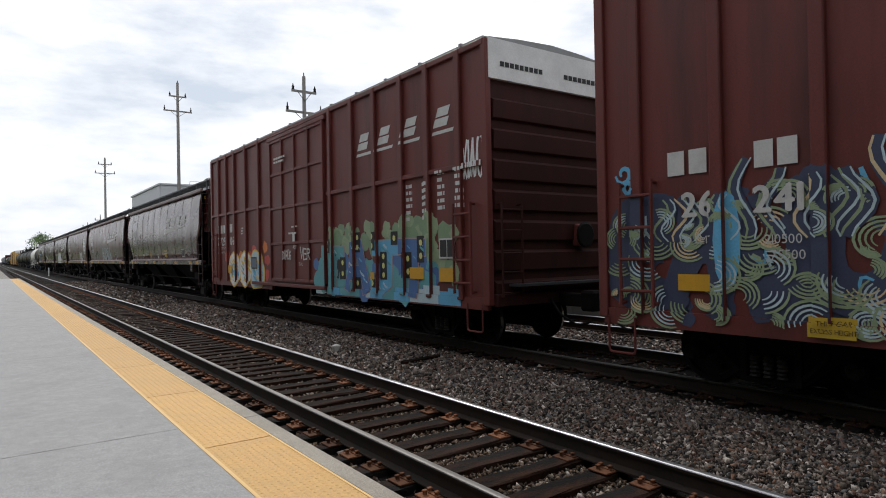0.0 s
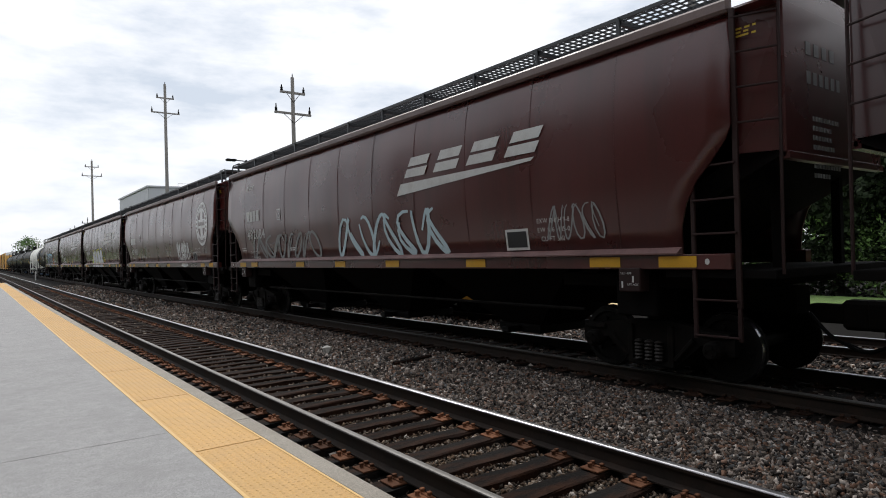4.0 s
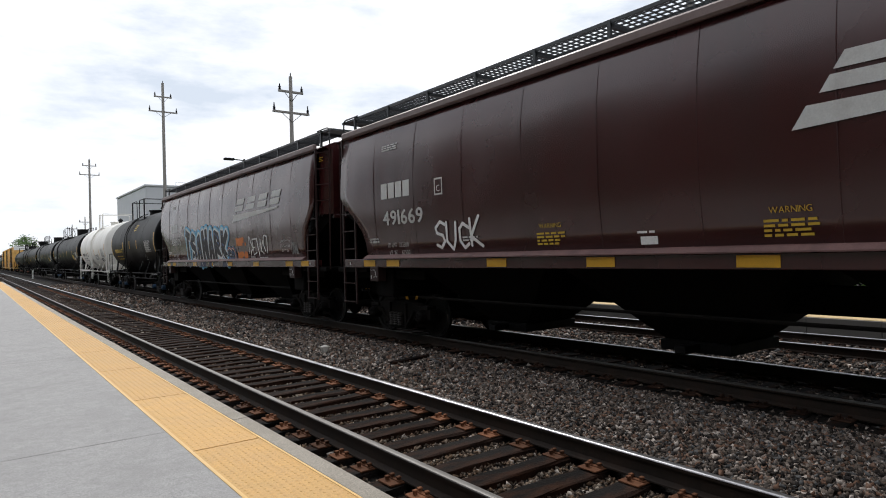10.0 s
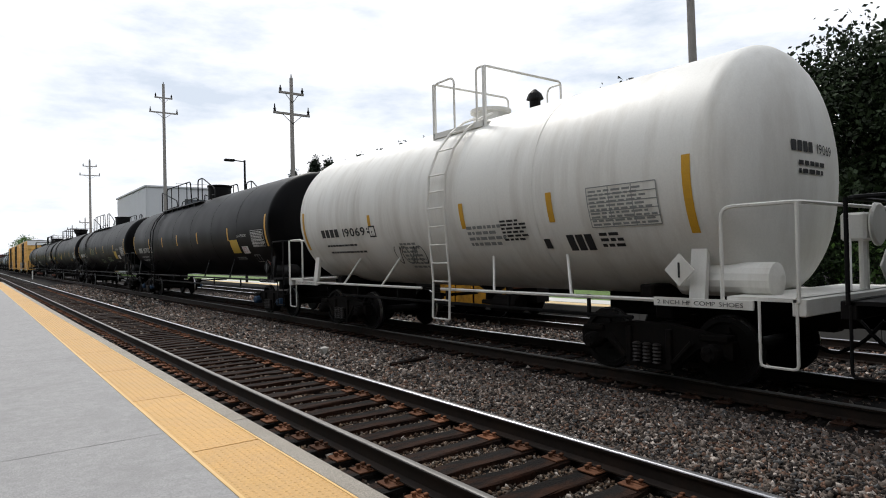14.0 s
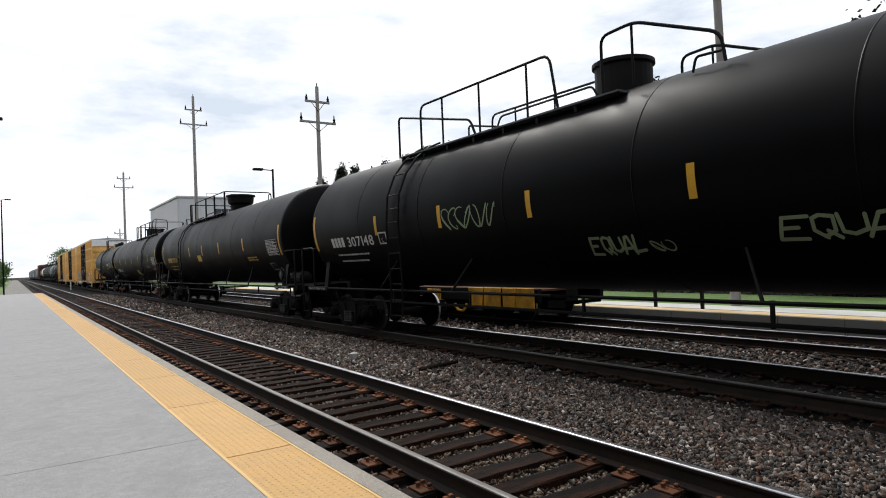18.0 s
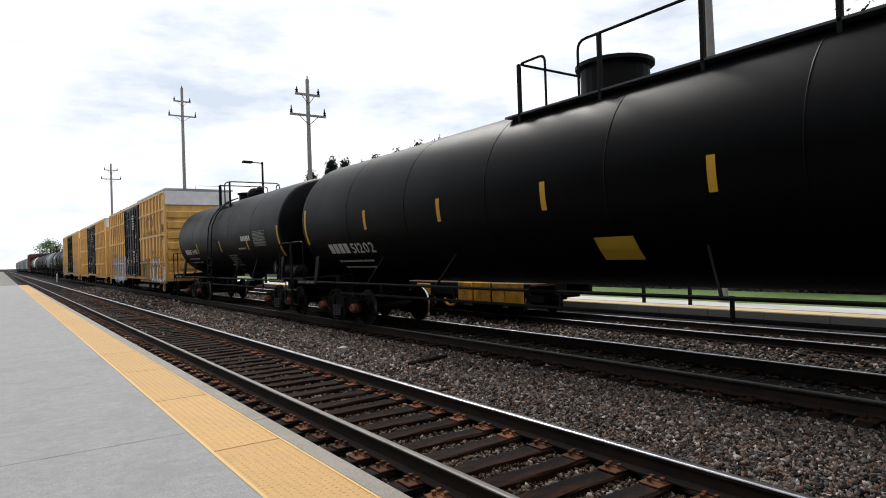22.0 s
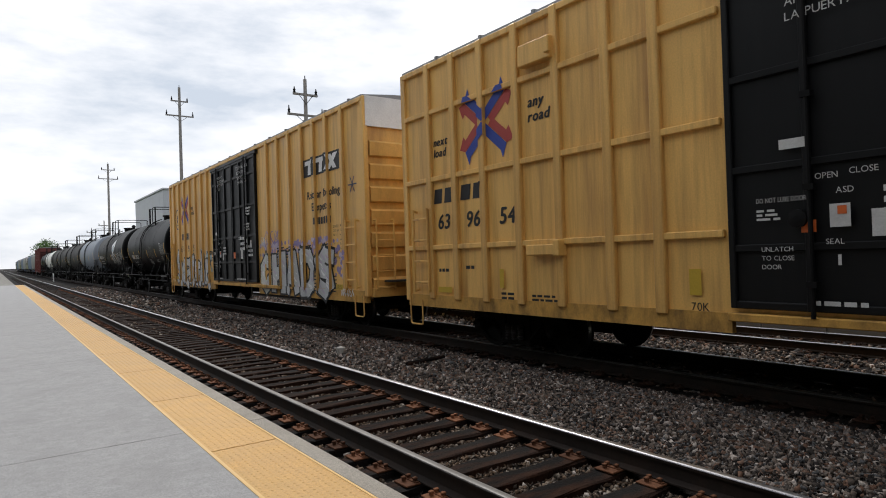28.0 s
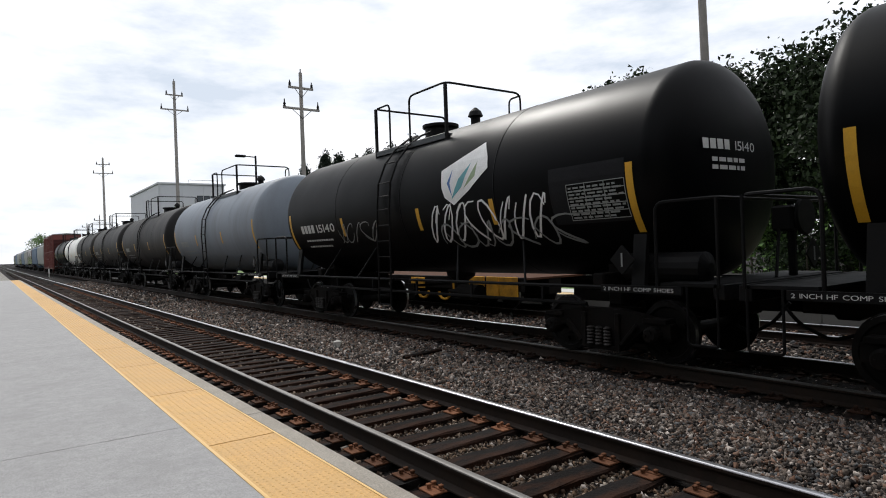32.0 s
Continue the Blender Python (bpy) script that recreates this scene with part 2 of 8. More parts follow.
def lie(x):
    for (x0, z0), (x1, z1) in zip(LIE, LIE[1:]):
        if x <= x1:
            return z0 + (z1 - z0) * (x - x0) / (x1 - x0)
    return 0.0


bm = bmesh.new()
ys = [-300, -60, -20, 0, 20, 60, 120, 300, 900, 2500]
grid = [[bm.verts.new((x, y, z)) for x, z in LIE] for y in ys]
for a, b in zip(grid, grid[1:]):
    for i in range(len(LIE) - 1):
        bm.faces.new((a[i], a[i + 1], b[i + 1], b[i]))
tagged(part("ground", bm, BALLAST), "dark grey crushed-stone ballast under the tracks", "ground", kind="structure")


def rail_profile(x, top):
    h = 0.18
    return [(x - 0.07, top - h), (x + 0.07, top - h), (x + 0.07, top - h + 0.014), (x + 0.012, top - h + 0.035), (x + 0.010, top - 0.045), (x + 0.037, top - 0.036),
            (x + 0.037, top - 0.008), (x + 0.028, top - 0.003), (x - 0.028, top - 0.003), (x - 0.037, top - 0.008), (x - 0.037, top - 0.036), (x - 0.010, top - 0.045), (x - 0.012, top - h + 0.035), (x - 0.07, top - h + 0.014)]


def tie_mesh(name, seed):
    rng = random.Random(seed)
    bm = boxes((-1.28, 1.28, -.112, .112, -.17, 0), bevel=.012)
    bmesh.ops.subdivide_edges(bm, edges=[e for e in bm.edges if abs(e.verts[0].co.x - e.verts[1].co.x) > 1], cuts=8)
    for v in bm.verts:
        v.co += Vector((rng.uniform(-.02, .02) if abs(v.co.x) > 1.2 else 0, rng.uniform(-.016, .016), rng.uniform(-.010, .006)))
    me = bpy.data.meshes.new(name)
    bm.to_mesh(me)
    bm.free()
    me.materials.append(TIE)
    return me


TIES = [tie_mesh("tie", k) for k in range(5)]


def plate_mesh():
    bm = boxes((-.21, .21, -.10, .10, 0, .016), (-.115, -.075, -.085, .085, .012, .026), (.075, .115, -.085, .085, .012, .026), bevel=.004)
    for x, y in ((-.095, -.05), (-.095, .05), (.095, -.05), (.095, .05), (-.155, .03), (.155, -.03)):
        box(bm, x - .013, x + .013, y - .013, y + .013, .01, .046)
        box(bm, x - .022, x + .020, y - .018, y + .018, .040, .056, .005)
    me = bpy.data.meshes.new("tie_plate")
    bm.to_mesh(me)
    bm.free()
    me.materials.append(RUST)
    return me


PLATE = plate_mesh()
# Darker copy for the farther tracks: shade under the train as its colour.
PLATE_DARK = PLATE.copy()
PLATE_DARK.materials[0] = mat("shaded_plate", (0.035, 0.018, 0.012), 0.9, 0, 0.45, 9, 60, 0.5, 0.004, spec=0.15, per_object=0.5)


def track(name, cx, top, y_parts, y_far, label, step=.44, start=4.07):
    """A track: rails, and ties with plates as parts where it is near, joined far off."""
    base = empty(name, pose(0, 0, 0), label, "railway track", "", "structure")
    for side in (-.7525, .7525):
        r = part("rail", prism(bmesh.new(), rail_profile(cx + side, top), -60, 900), RAIL, base)
        worn = [(-.0385, -.016), (-.0385, -.0105), (-.033, -.0045), (-.024, -.0012), (-.010, .0004), (.020, .0004), (.020, -.006)]
        part("running_surface", prism(bmesh.new(), [(cx + side + u, top + w) for u, w in worn][::-1], -60, 900), RAIL_DULL if side < 0 and cx < 9 else RAIL_TOP, r, "polished steel running surface")
    rng = random.Random(int(cx * 10) + 3)
    k0, k1 = math.ceil((y_parts[0] - start) / step), int((y_parts[1] - start) / step)
    for k in range(k0, k1):
        t = share("tie", TIES[rng.randrange(5)], base, pose(cx + rng.uniform(-.04, .04), start + k * step + rng.uniform(-.025, .025), top - .194 + rng.uniform(-.008, .004), 0, rng.uniform(-.3, .3), rng.uniform(-1.6, 1.6)))
        if y_parts[0] > -9 and k < k0 + 160:
            for side in (-.7525, .7525):
                share("tie_plate", PLATE if cx < 1 else PLATE_DARK, t, pose(cx + side - t.location.x, 0, 0))
    bm = bmesh.new()
    for lo, hi in ((-30, y_parts[0]), (y_parts[1], y_far)):
        y = lo
        while y < hi:
            box(bm, cx - 1.28, cx + 1.28, y - .11, y + .11, top - .36, top - .194)
            y += step
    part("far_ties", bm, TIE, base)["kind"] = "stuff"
    return base


track("track_1", 0.0, 0.0, (-7, 62), 150, "near railway track with dark wooden ties and rusty plates")
track("track_2", TRAIN_X, TRAIN_Z, (-7, 28), 90, "main railway track that carries the passing train")
track("track_3", 9.85, -.2, (2, 18), 60, "third railway track with bright rail heads")

# platform slabs and the warning strip
platform = empty("platform", pose(0, 0, 0), "broad grey concrete station platform with hairline joints", "platform", "", "structure")
part("platform_base", boxes((-14, EDGE_X - .03, -24, 72.3, -.5, PLAT_Z - .06)), JOINT, platform)
edges = [-24 + .0] + [6.33 + 6.1 * k for k in range(-4, 11)] + [72.4]
for y0, y1 in zip(edges, edges[1:]):
    if y1 - y0 < .3:
        continue
    bm = bmesh.new()
    rng = random.Random(int(y0 * 10))
    xs = [-14 + (STRIP_IN - .027 + 14) * k / 150 for k in range(151)]
    ring = [(x, y0 + .005 + rng.uniform(-.003, .004)) for x in xs] + [(x, y1 - .005 - rng.uniform(-.003, .004)) for x in xs[::-1]]
    top_face = bm.faces.new([bm.verts.new((x, y, PLAT_Z)) for x, y in ring])
    low = bmesh.ops.extrude_face_region(bm, geom=[top_face])
    for v in low["geom"]:
        if isinstance(v, bmesh.types.BMVert):
            v.co.z = PLAT_Z - .07
    bmesh.ops.recalc_face_normals(bm, faces=bm.faces)
    part("slab", bm, CONCRETE, platform)
    part("kerb_block", boxes((STRIP_OUT + .004, EDGE_X, y0 + .002, y1 - .002, PLAT_Z - .28, PLAT_Z + .002), bevel=.010), KERB, platform, "pale worn concrete kerb")


def tactile_mesh(length):
    """A panel of raised domes."""
    w = STRIP_OUT - STRIP_IN - .004
    nx, ny = 10, int(length / .0605)
    verts, faces = [], []

    def add(vs, fs):
        o = len(verts)
        verts.extend(vs)
        faces.extend([tuple(i + o for i in f) for f in fs])

    add([(x, y, z) for z in (-.05, 0) for x, y in ((0, 0), (w, 0), (w, length), (0, length))], [(4, 5, 6, 7), (0, 1, 5, 4), (1, 2, 6, 5), (2, 3, 7, 6), (3, 0, 4, 7)])
    ring = [(math.cos(a * math.pi / 3), math.sin(a * math.pi / 3)) for a in range(6)]
    for i in range(nx):
        for j in range(ny):
            x, y = w * (i + .5) / nx, length * (j + (.25 if i % 2 else .75)) / ny
            add([(x + u * .0125, y + v * .0125, 0) for u, v in ring] + [(x + u * .0075, y + v * .0075, .0026) for u, v in ring],
                [(k, (k + 1) % 6, 6 + (k + 1) % 6, 6 + k) for k in range(6)] + [(6, 7, 8, 9, 10, 11)])
    me = bpy.data.meshes.new("tactile_panel")
    me.from_pydata(verts, [], faces)
    me.materials.append(TACTILE)
    return me


strip = empty("tactile_strip", pose(0, 0, 0), "yellow tactile warning strip of raised domes", "tactile paving", "", "structure")
TILE = tactile_mesh(2.432)
for k in range(-6, 27):
    share("tactile_panel", TILE, strip, pose(STRIP_IN + .002, 5.53 + 2.45 * k + .009, PLAT_Z + .003))
part("strip_border", boxes((STRIP_IN - .026, STRIP_IN + .001, -9, 72.3, PLAT_Z - .02, PLAT_Z + .0045)), TACTILE_EDGE, strip, "pale worn edge of the strip")
part("strip_border", boxes((STRIP_OUT - .020, STRIP_OUT - .001, -9, 72.3, PLAT_Z - .02, PLAT_Z + .0072)), TACTILE_EDGE, strip, "pale worn edge of the strip")

FAR_CONCRETE = mat("far_concrete", (0.125, 0.118, 0.108), 0.9, 0, 0.15, 1.5, 60, 0.3, 0.003)
# far platform, pavement, lawn and road beyond the tracks
far_platform = tagged(part("far_platform", boxes((11.90, 12.72, -40, 60, -.6, -.004)), FAR_CONCRETE), "low pale concrete platform on the far side", "platform", kind="structure")
for y0, y1 in ((-40, -10), (-10, 30), (30, 60)):
    part("edge_strip", boxes((11.95, 12.56, y0 + .004, y1 - .004, -.02, .008)), mat("faded_edge_yellow", (0.62, 0.46, 0.24), 0.8, 0, 0.15, 2, 40, 0.2, 0.003), far_platform, "faded yellow edge strip")
panel = None
for k in range(24):
    at = pose(11.875, -4 + k * 1.52, 0)
    if panel is None:
        panel = part("wall_panel", boxes((-.03, .02, .008, 1.512, -.55, -.002), bevel=.006), FAR_CONCRETE, far_platform, "", at).data
    else:
        share("wall_panel", panel, far_platform, at)
tagged(part("far_pavement", boxes((12.72, 13.95, -40, 60, -.6, .004)), mat("pale_far_concrete", (0.55, 0.54, 0.51), 0.85, 0, 0.12, 1.2, 60, 0.2, 0.003)), "pale concrete pavement behind the far platform edge", "pavement", kind="structure")
tagged(part("lawn", boxes((13.95, 18.6, -40, 120, -.5, -.01)), GRASS), "strip of green lawn behind the far platform", "lawn", kind="structure")
tagged(part("road", boxes((18.6, 20.0, -60, 200, -.5, -.16)), ASPHALT), "grey asphalt road beside the railway", "road", kind="structure")
tagged(part("verge", boxes((-60, -14, -60, 500, -.5, -.1), (-14, -5, 72.4, 500, -.5, -.2)), GRASS), "dry grass beside the platform's end", "verge", kind="structure")
tagged(part("gravel_path", boxes((-5, -1.9, 72.4, 500, -.5, -.24)), mat("grey_gravel", (0.19, 0.18, 0.16), 0.95, 0, 0.3, 2, 30, 0.6, 0.02, grit=(12, 0.4))), "grey gravel beside the track past the platform", "gravel path", kind="structure")
# Two unseen walls, added to hold sky light and reflections off the train.
tagged(part("backdrop", boxes((-19, -18, -22, 46, -1, 14), (-19, -18, 46, 150, -1, 3)), mat("dark_blocker_wall", (0.035, 0.045, 0.028), 0.95, 0, 0.4, .5, 6, .5, .1)), "plain unseen wall behind the platform, added to block sky light", "backdrop", kind="structure")
tagged(part("backdrop_south", boxes((-19, 60, -22, -20, -1, 18)), mat("dark_wall", (0.04, 0.045, 0.04), 0.95, 0, 0.4, .5, 6, .5, .1)), "plain unseen wall behind the camera, added to block sky light", "backdrop", kind="structure")


# ---- ballast stones ----
def stones(name, areas, label, material, seed):
    """Crushed stones strewn over strips (x0, x1, y0, y1, count, size, lift)."""
    rng = np.random.default_rng(seed)
    blk = np.array([(x, y, z) for z in (-1, 1) for x, y in ((-1, -1), (1, -1), (1, 1), (-1, 1))], float) * .62
    tri = np.array([(0, 2, 1), (0, 3, 2), (4, 5, 6), (4, 6, 7), (0, 1, 5), (0, 5, 4), (1, 2, 6), (1, 6, 5), (2, 3, 7), (2, 7, 6), (3, 0, 4), (3, 4, 7)])
    allv, n_all = [], 0
    for x0, x1, y0, y1, n, size, lift in areas:
        v = blk[None] * rng.uniform(.45, 1.2, (n, 8, 1)) + rng.uniform(-.16, .16, (n, 8, 3))
        v = v * (size * rng.uniform(.45, 1.0, (n, 1, 1)) ** 1.5 * 1.75) * np.stack([rng.uniform(.8, 1.5, n), rng.uniform(.6, 1.0, n), rng.uniform(.40, .75, n)], 1)[:, None]
        q = rng.normal(size=(n, 4))
        q /= np.linalg.norm(q, axis=1)[:, None]
        w, x, y, z = q.T
        m = np.stack([1 - 2 * (y * y + z * z), 2 * (x * y - z * w), 2 * (x * z + y * w), 2 * (x * y + z * w), 1 - 2 * (x * x + z * z), 2 * (y * z - x * w), 2 * (x * z - y * w), 2 * (y * z + x * w), 1 - 2 * (x * x + y * y)], 1).reshape(n, 3, 3)
        v = np.einsum("nij,nkj->nki", m, v)
        px, py = rng.uniform(x0, x1, n), rng.uniform(y0, y1, n)
        pz = np.interp(px, [a for a, _ in LIE], [b for _, b in LIE]) + size * rng.uniform(-.1, .8, n) + lift
        v += np.stack([px, py, pz], 1)[:, None]
        allv.append(v.reshape(-1, 3))
        n_all += n
    verts = np.concatenate(allv)
    faces = (tri[None] + (np.arange(n_all) * 8)[:, None, None]).reshape(-1, 3)
    me = bpy.data.meshes.new(name)
    me.vertices.add(len(verts))
    me.vertices.foreach_set("co", verts.ravel())
    me.loops.add(faces.size)
    me.loops.foreach_set("vertex_index", faces.ravel())
    me.polygons.add(len(faces))
    me.polygons.foreach_set("loop_start", np.arange(len(faces)) * 3)
    me.polygons.foreach_set("loop_total", np.full(len(faces), 3))
    me.update(calc_edges=True)
    me.materials.append(material)
    return tagged(new(name, me), label, "ballast", kind="stuff")


stones("ballast", [(.86, 3.2, -7, .3, 6000, .042, 0), (.86, 3.2, .3, 7, 40000, .024, 0), (.86, 3.2, 7, 14, 22000, .032, 0), (.86, 3.2, 14, 26, 15000, .042, 0), (.86, 3.2, 26, 60, 5500, .06, 0)], "grey crushed-stone ballast between the tracks", STONE, 1)
stones("ballast_in_track", [(-.68, .68, -7, 1.5, 3500, .032, 0), (-1.4, -.8, -7, 2, 2000, .032, -.01), (-.68, .68, 1.5, 8, 9000, .021, 0), (-.68, .68, 8, 18, 7000, .026, 0), (-.68, .68, 18, 45, 4000, .045, -.01), (-1.4, -.8, 2, 12, 3000, .026, -.01), (-1.4, -.8, 12, 40, 2500, .04, -.01)], "brownish crushed stone between the ties", STONE_BROWN, 2)
stones("ballast_beyond", [(5.7, 9.0, -7, 0, 3500, .045, 0), (3.3, 5.6, -7, 0, 1500, .04, -.02), (5.7, 9.0, 0, 14, 7000, .038, 0), (5.7, 9.0, 14, 40, 4500, .055, 0), (3.3, 5.6, 0, 12, 4500, .03, -.02), (9.2, 11.6, 4, 30, 3500, .05, 0)], "grey crushed stone between the far tracks", STONE, 3)

MARKER = mat("white_marker_paint", (0.6, 0.6, 0.58), 0.6)
pale = mat("pale_limestone", (0.48, 0.46, 0.43), 0.9, 0, 0.2)
bm = bmesh.new()
bmesh.ops.create_icosphere(bm, subdivisions=1, radius=.14)
rng = random.Random(4)
for v in bm.verts:
    v.co = Vector((v.co.x * .75, v.co.y * .55, v.co.z * 1.05)) * rng.uniform(.55, 1.35)
tagged(part("pale_rock", bm, pale, m=pose(1.60, 10.75, lie(1.6) + .06)), "pale limestone rock lying on the ballast", "rock")
bm = rod(bmesh.new(), (0, 0, 0), (.78, .06, .03), .045, 6, .03)
rod(bm, (.30, .02, .02), (.52, .16, .05), .02, 5, .01)
tagged(part("broken_plank", bm, TIE, m=pose(1.72, 8.62, lie(2) + .045)), "dark broken piece of tie lying on the ballast", "debris")
# pale marker post beside the track
bm = rod(bmesh.new(), (0, 0, 0), (0, 0, .95), .07, 10)
bmesh.ops.create_icosphere(bm, subdivisions=2, radius=.07, matrix=Matrix.Translation((0, 0, .95)))
tagged(part("marker_post", bm, MARKER, m=pose(2.0, 89, lie(2))), "short white marker post between the tracks", "post")

# ---- paint ----
BROWN = mat("boxcar_brown_paint", (0.135, 0.028, 0.023), 0.55, 0, 0.18, 0.8, 50, 0.08, 0.003, (0.045, 0.013, 0.011), 0.8, 0.9, streak=(1, 2.4, 0.3), spec=0.45)
# Boxcar brown darkened for the ends: shade between the cars put into colour.
BROWN_SHADE = mat("shade_dark_brown_paint", (0.045, 0.011, 0.0095), 0.7, 0, 0.25, 0.8, 50, 0.08, 0.003, (0.016, 0.008, 0.007), 0.8, 0.9, streak=(2.4, 1, 0.3), spec=0.25)
# Stained paint, paler than the hopper's: sky sheen on the flange as colour.
SILL_PAINT = mat("sky_pale_sill_paint", (0.16, 0.085, 0.08), 0.5, 0, 0.2, 0.9, 50, 0.05, 0.002, (0.06, 0.03, 0.028), 0.7, 1.4, streak=(1, 2.5, 1))
HOPPER_PAINT = mat("hopper_brown_paint", (0.047, 0.0085, 0.0095), 0.26, 0, 0.14, 0.7, 60, 0.04, 0.002, (0.021, 0.0060, 0.0062), 0.75, 0.8, streak=(1, 1.6, 0.22), spec=0.85)
# Ladders and jack pads: brown darkened, the car end's shade in the colour.
LADDER_PAINT = mat("shaded_ladder_paint", (0.022, 0.0085, 0.008), 0.6, 0, 0.2, 3, 50, 0.05, 0.002, spec=0.3)
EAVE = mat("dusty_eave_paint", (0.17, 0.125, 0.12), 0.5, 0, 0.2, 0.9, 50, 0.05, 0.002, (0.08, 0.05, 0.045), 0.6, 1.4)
HOPPER_RED = mat("older_hopper_red_paint", (0.070, 0.0125, 0.0122), 0.29, 0, 0.16, 0.7, 60, 0.05, 0.002, (0.028, 0.008, 0.0075), 0.75, 0.9, streak=(1, 2.2, 0.2), spec=0.75)
# Underframe grime, with the shade beneath the car put into its near-black.
GRIME_SHADE = mat("underframe_grime_shade", (0.0030, 0.0024, 0.0023), 0.85, 0, 0.4, 2, 40, 0.3, 0.003, (0.008, 0.005, 0.004), 0.5, 1.5, spec=0.1)
TANK_BLACK = mat("tank_black_paint", (0.0010, 0.0011, 0.0015), 0.44, 0, 0.25, 0.6, 50, 0.05, 0.002, (0.0032, 0.0032, 0.0038), 0.5, 0.9, streak=(1, 1, 0.3), spec=0.074)
TANK_DUSTY = mat("dusty_black_paint", (0.014, 0.013, 0.013), 0.6, 0, 0.25, 0.6, 50, 0.06, 0.002, (0.06, 0.05, 0.042), 0.6, 1.2, streak=(1, 2, 0.3), spec=0.2)
TANK_GREY = mat("faded_blue_grey_paint", (0.20, 0.23, 0.27), 0.6, 0, 0.1, 0.7, 40, 0.06, 0.002, (0.11, 0.11, 0.12), 0.6, 0.8, streak=(1, 2, 0.3))
TANK_WHITE = mat("tank_white_paint", (0.76, 0.75, 0.71), 0.5, 0, 0.06, 0.7, 40, 0.05, 0.002, (0.42, 0.38, 0.32), 0.6, 0.9, streak=(1, 2.6, 0.25))
YELLOW = mat("boxcar_yellow_paint", (0.80, 0.475, 0.135), 0.5, 0, 0.14, 0.8, 50, 0.08, 0.003, (0.34, 0.165, 0.05), 0.85, 1.5, streak=(1, 2.8, 0.20), spec=0.5)
YELLOW_GRIMY = mat("grimy_boxcar_sill_paint", (0.58, 0.32, 0.075), 0.65, 0, 0.2, 1.5, 50, 0.1, 0.003, (0.055, 0.035, 0.022), 0.95, 2.2, streak=(1, 1.6, 0.9), spec=0.3)
DOOR_BLACK = mat("black_door_paint", (0.0035, 0.0037, 0.0045), 0.5, 0, 0.2, 1, 50, 0.1, 0.002, (0.010, 0.010, 0.010), 0.6, 1.5, streak=(1, 2, 0.4), spec=0.25)
ROOF_GALV = mat("galvanised_roof", (0.30, 0.30, 0.30), 0.55, 0.6, 0.15, 1, 30, 0.1, 0.002, (0.16, 0.10, 0.07), 0.5, 1)
GRATING = mat("walkway_grating_steel", (0.06, 0.065, 0.07), 0.5, 0.3, 0.2, 3, 40)
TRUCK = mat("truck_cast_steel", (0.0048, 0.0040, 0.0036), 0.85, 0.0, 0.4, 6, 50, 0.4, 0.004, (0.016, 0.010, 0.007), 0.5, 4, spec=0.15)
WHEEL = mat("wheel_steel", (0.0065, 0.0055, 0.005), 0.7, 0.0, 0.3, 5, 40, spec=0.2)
TREAD = mat("bright_wheel_tread", (0.50, 0.50, 0.51), 0.3, 1.0, 0.1, 5, 40)
SPRING = mat("spring_steel", (0.018, 0.014, 0.012), 0.6, 0.2, 0.3)
BLUE_CAP = mat("blue_bearing_cap", (0.014, 0.052, 0.115), 0.6, 0, 0.4, 8, 60, 0.2, 0.002, (0.01, 0.012, 0.016), 0.6, 6)
RED_CAP = mat("rusty_red_bearing_cap", (0.16, 0.05, 0.03), 0.6, 0, 0.2)
W_PAINT = mat("white_stencil_paint", (0.58, 0.58, 0.57), 0.65, 0, 0.14, 3, 60, 0, 0.001, (0.30, 0.28, 0.27), 0.6, 3)
Y_PAINT = mat("reflective_yellow_tape", (0.62, 0.33, 0.015), 0.5, 0, 0.12, 4, 60, 0, 0.001, (0.35, 0.2, 0.03), 0.5, 4)
YL_PAINT = mat("yellow_stencil_paint", (0.55, 0.36, 0.03), 0.6, 0, 0.1, 4, 50, 0)
K_PAINT = mat("black_stencil_paint", (0.014, 0.014, 0.016), 0.6, 0, 0.2, 4, 50, 0)
GREY_PAINT = mat("grey_stencil_paint", (0.24, 0.25, 0.25), 0.6, 0, 0.15, 4, 50, 0)
RED_PAINT = mat("faded_red_paint", (0.40, 0.055, 0.045), 0.6, 0, 0.12, 4, 50, 0)
MAROON_PAINT = mat("faded_maroon_paint", (0.25, 0.06, 0.05), 0.6, 0, 0.14, 4, 50, 0)
BLUE_PAINT = mat("blue_logo_paint", (0.03, 0.06, 0.32), 0.6, 0, 0.1, 4, 50, 0)
ORANGE_PAINT = mat("orange_sticker", (0.60, 0.12, 0.02), 0.6, 0, 0.1, 4, 50, 0)


def spray(name, color):
    return mat(name, color, 0.6, 0, 0.16, 2, 40, 0, 0.001, tuple(c * 0.55 for c in color), 0.4, 1.6)


S_SILVER = spray("silver_spray", (0.546, 0.559, 0.572))
S_WHITE = spray("white_spray", (0.780, 0.780, 0.780))
S_BLACK = spray("black_spray", (0.012, 0.012, 0.014))
S_TEAL = spray("teal_spray", (0.117, 0.351, 0.390))
S_BLUE = spray("blue_spray", (0.078, 0.169, 0.390))
S_SKY = spray("sky_blue_spray", (0.130, 0.429, 0.676))
S_PALE = spray("pale_blue_spray", (0.468, 0.598, 0.650))
S_GREEN = spray("green_spray", (0.065, 0.286, 0.117))
S_SAGE = spray("sage_green_spray", (0.286, 0.364, 0.221))
S_LIME = spray("lime_spray", (0.650, 0.676, 0.039))
S_YELLOW = spray("yellow_spray", (0.780, 0.520, 0.065))
S_ORANGE = spray("orange_spray", (0.676, 0.195, 0.039))
S_RED = spray("red_spray", (0.520, 0.065, 0.052))
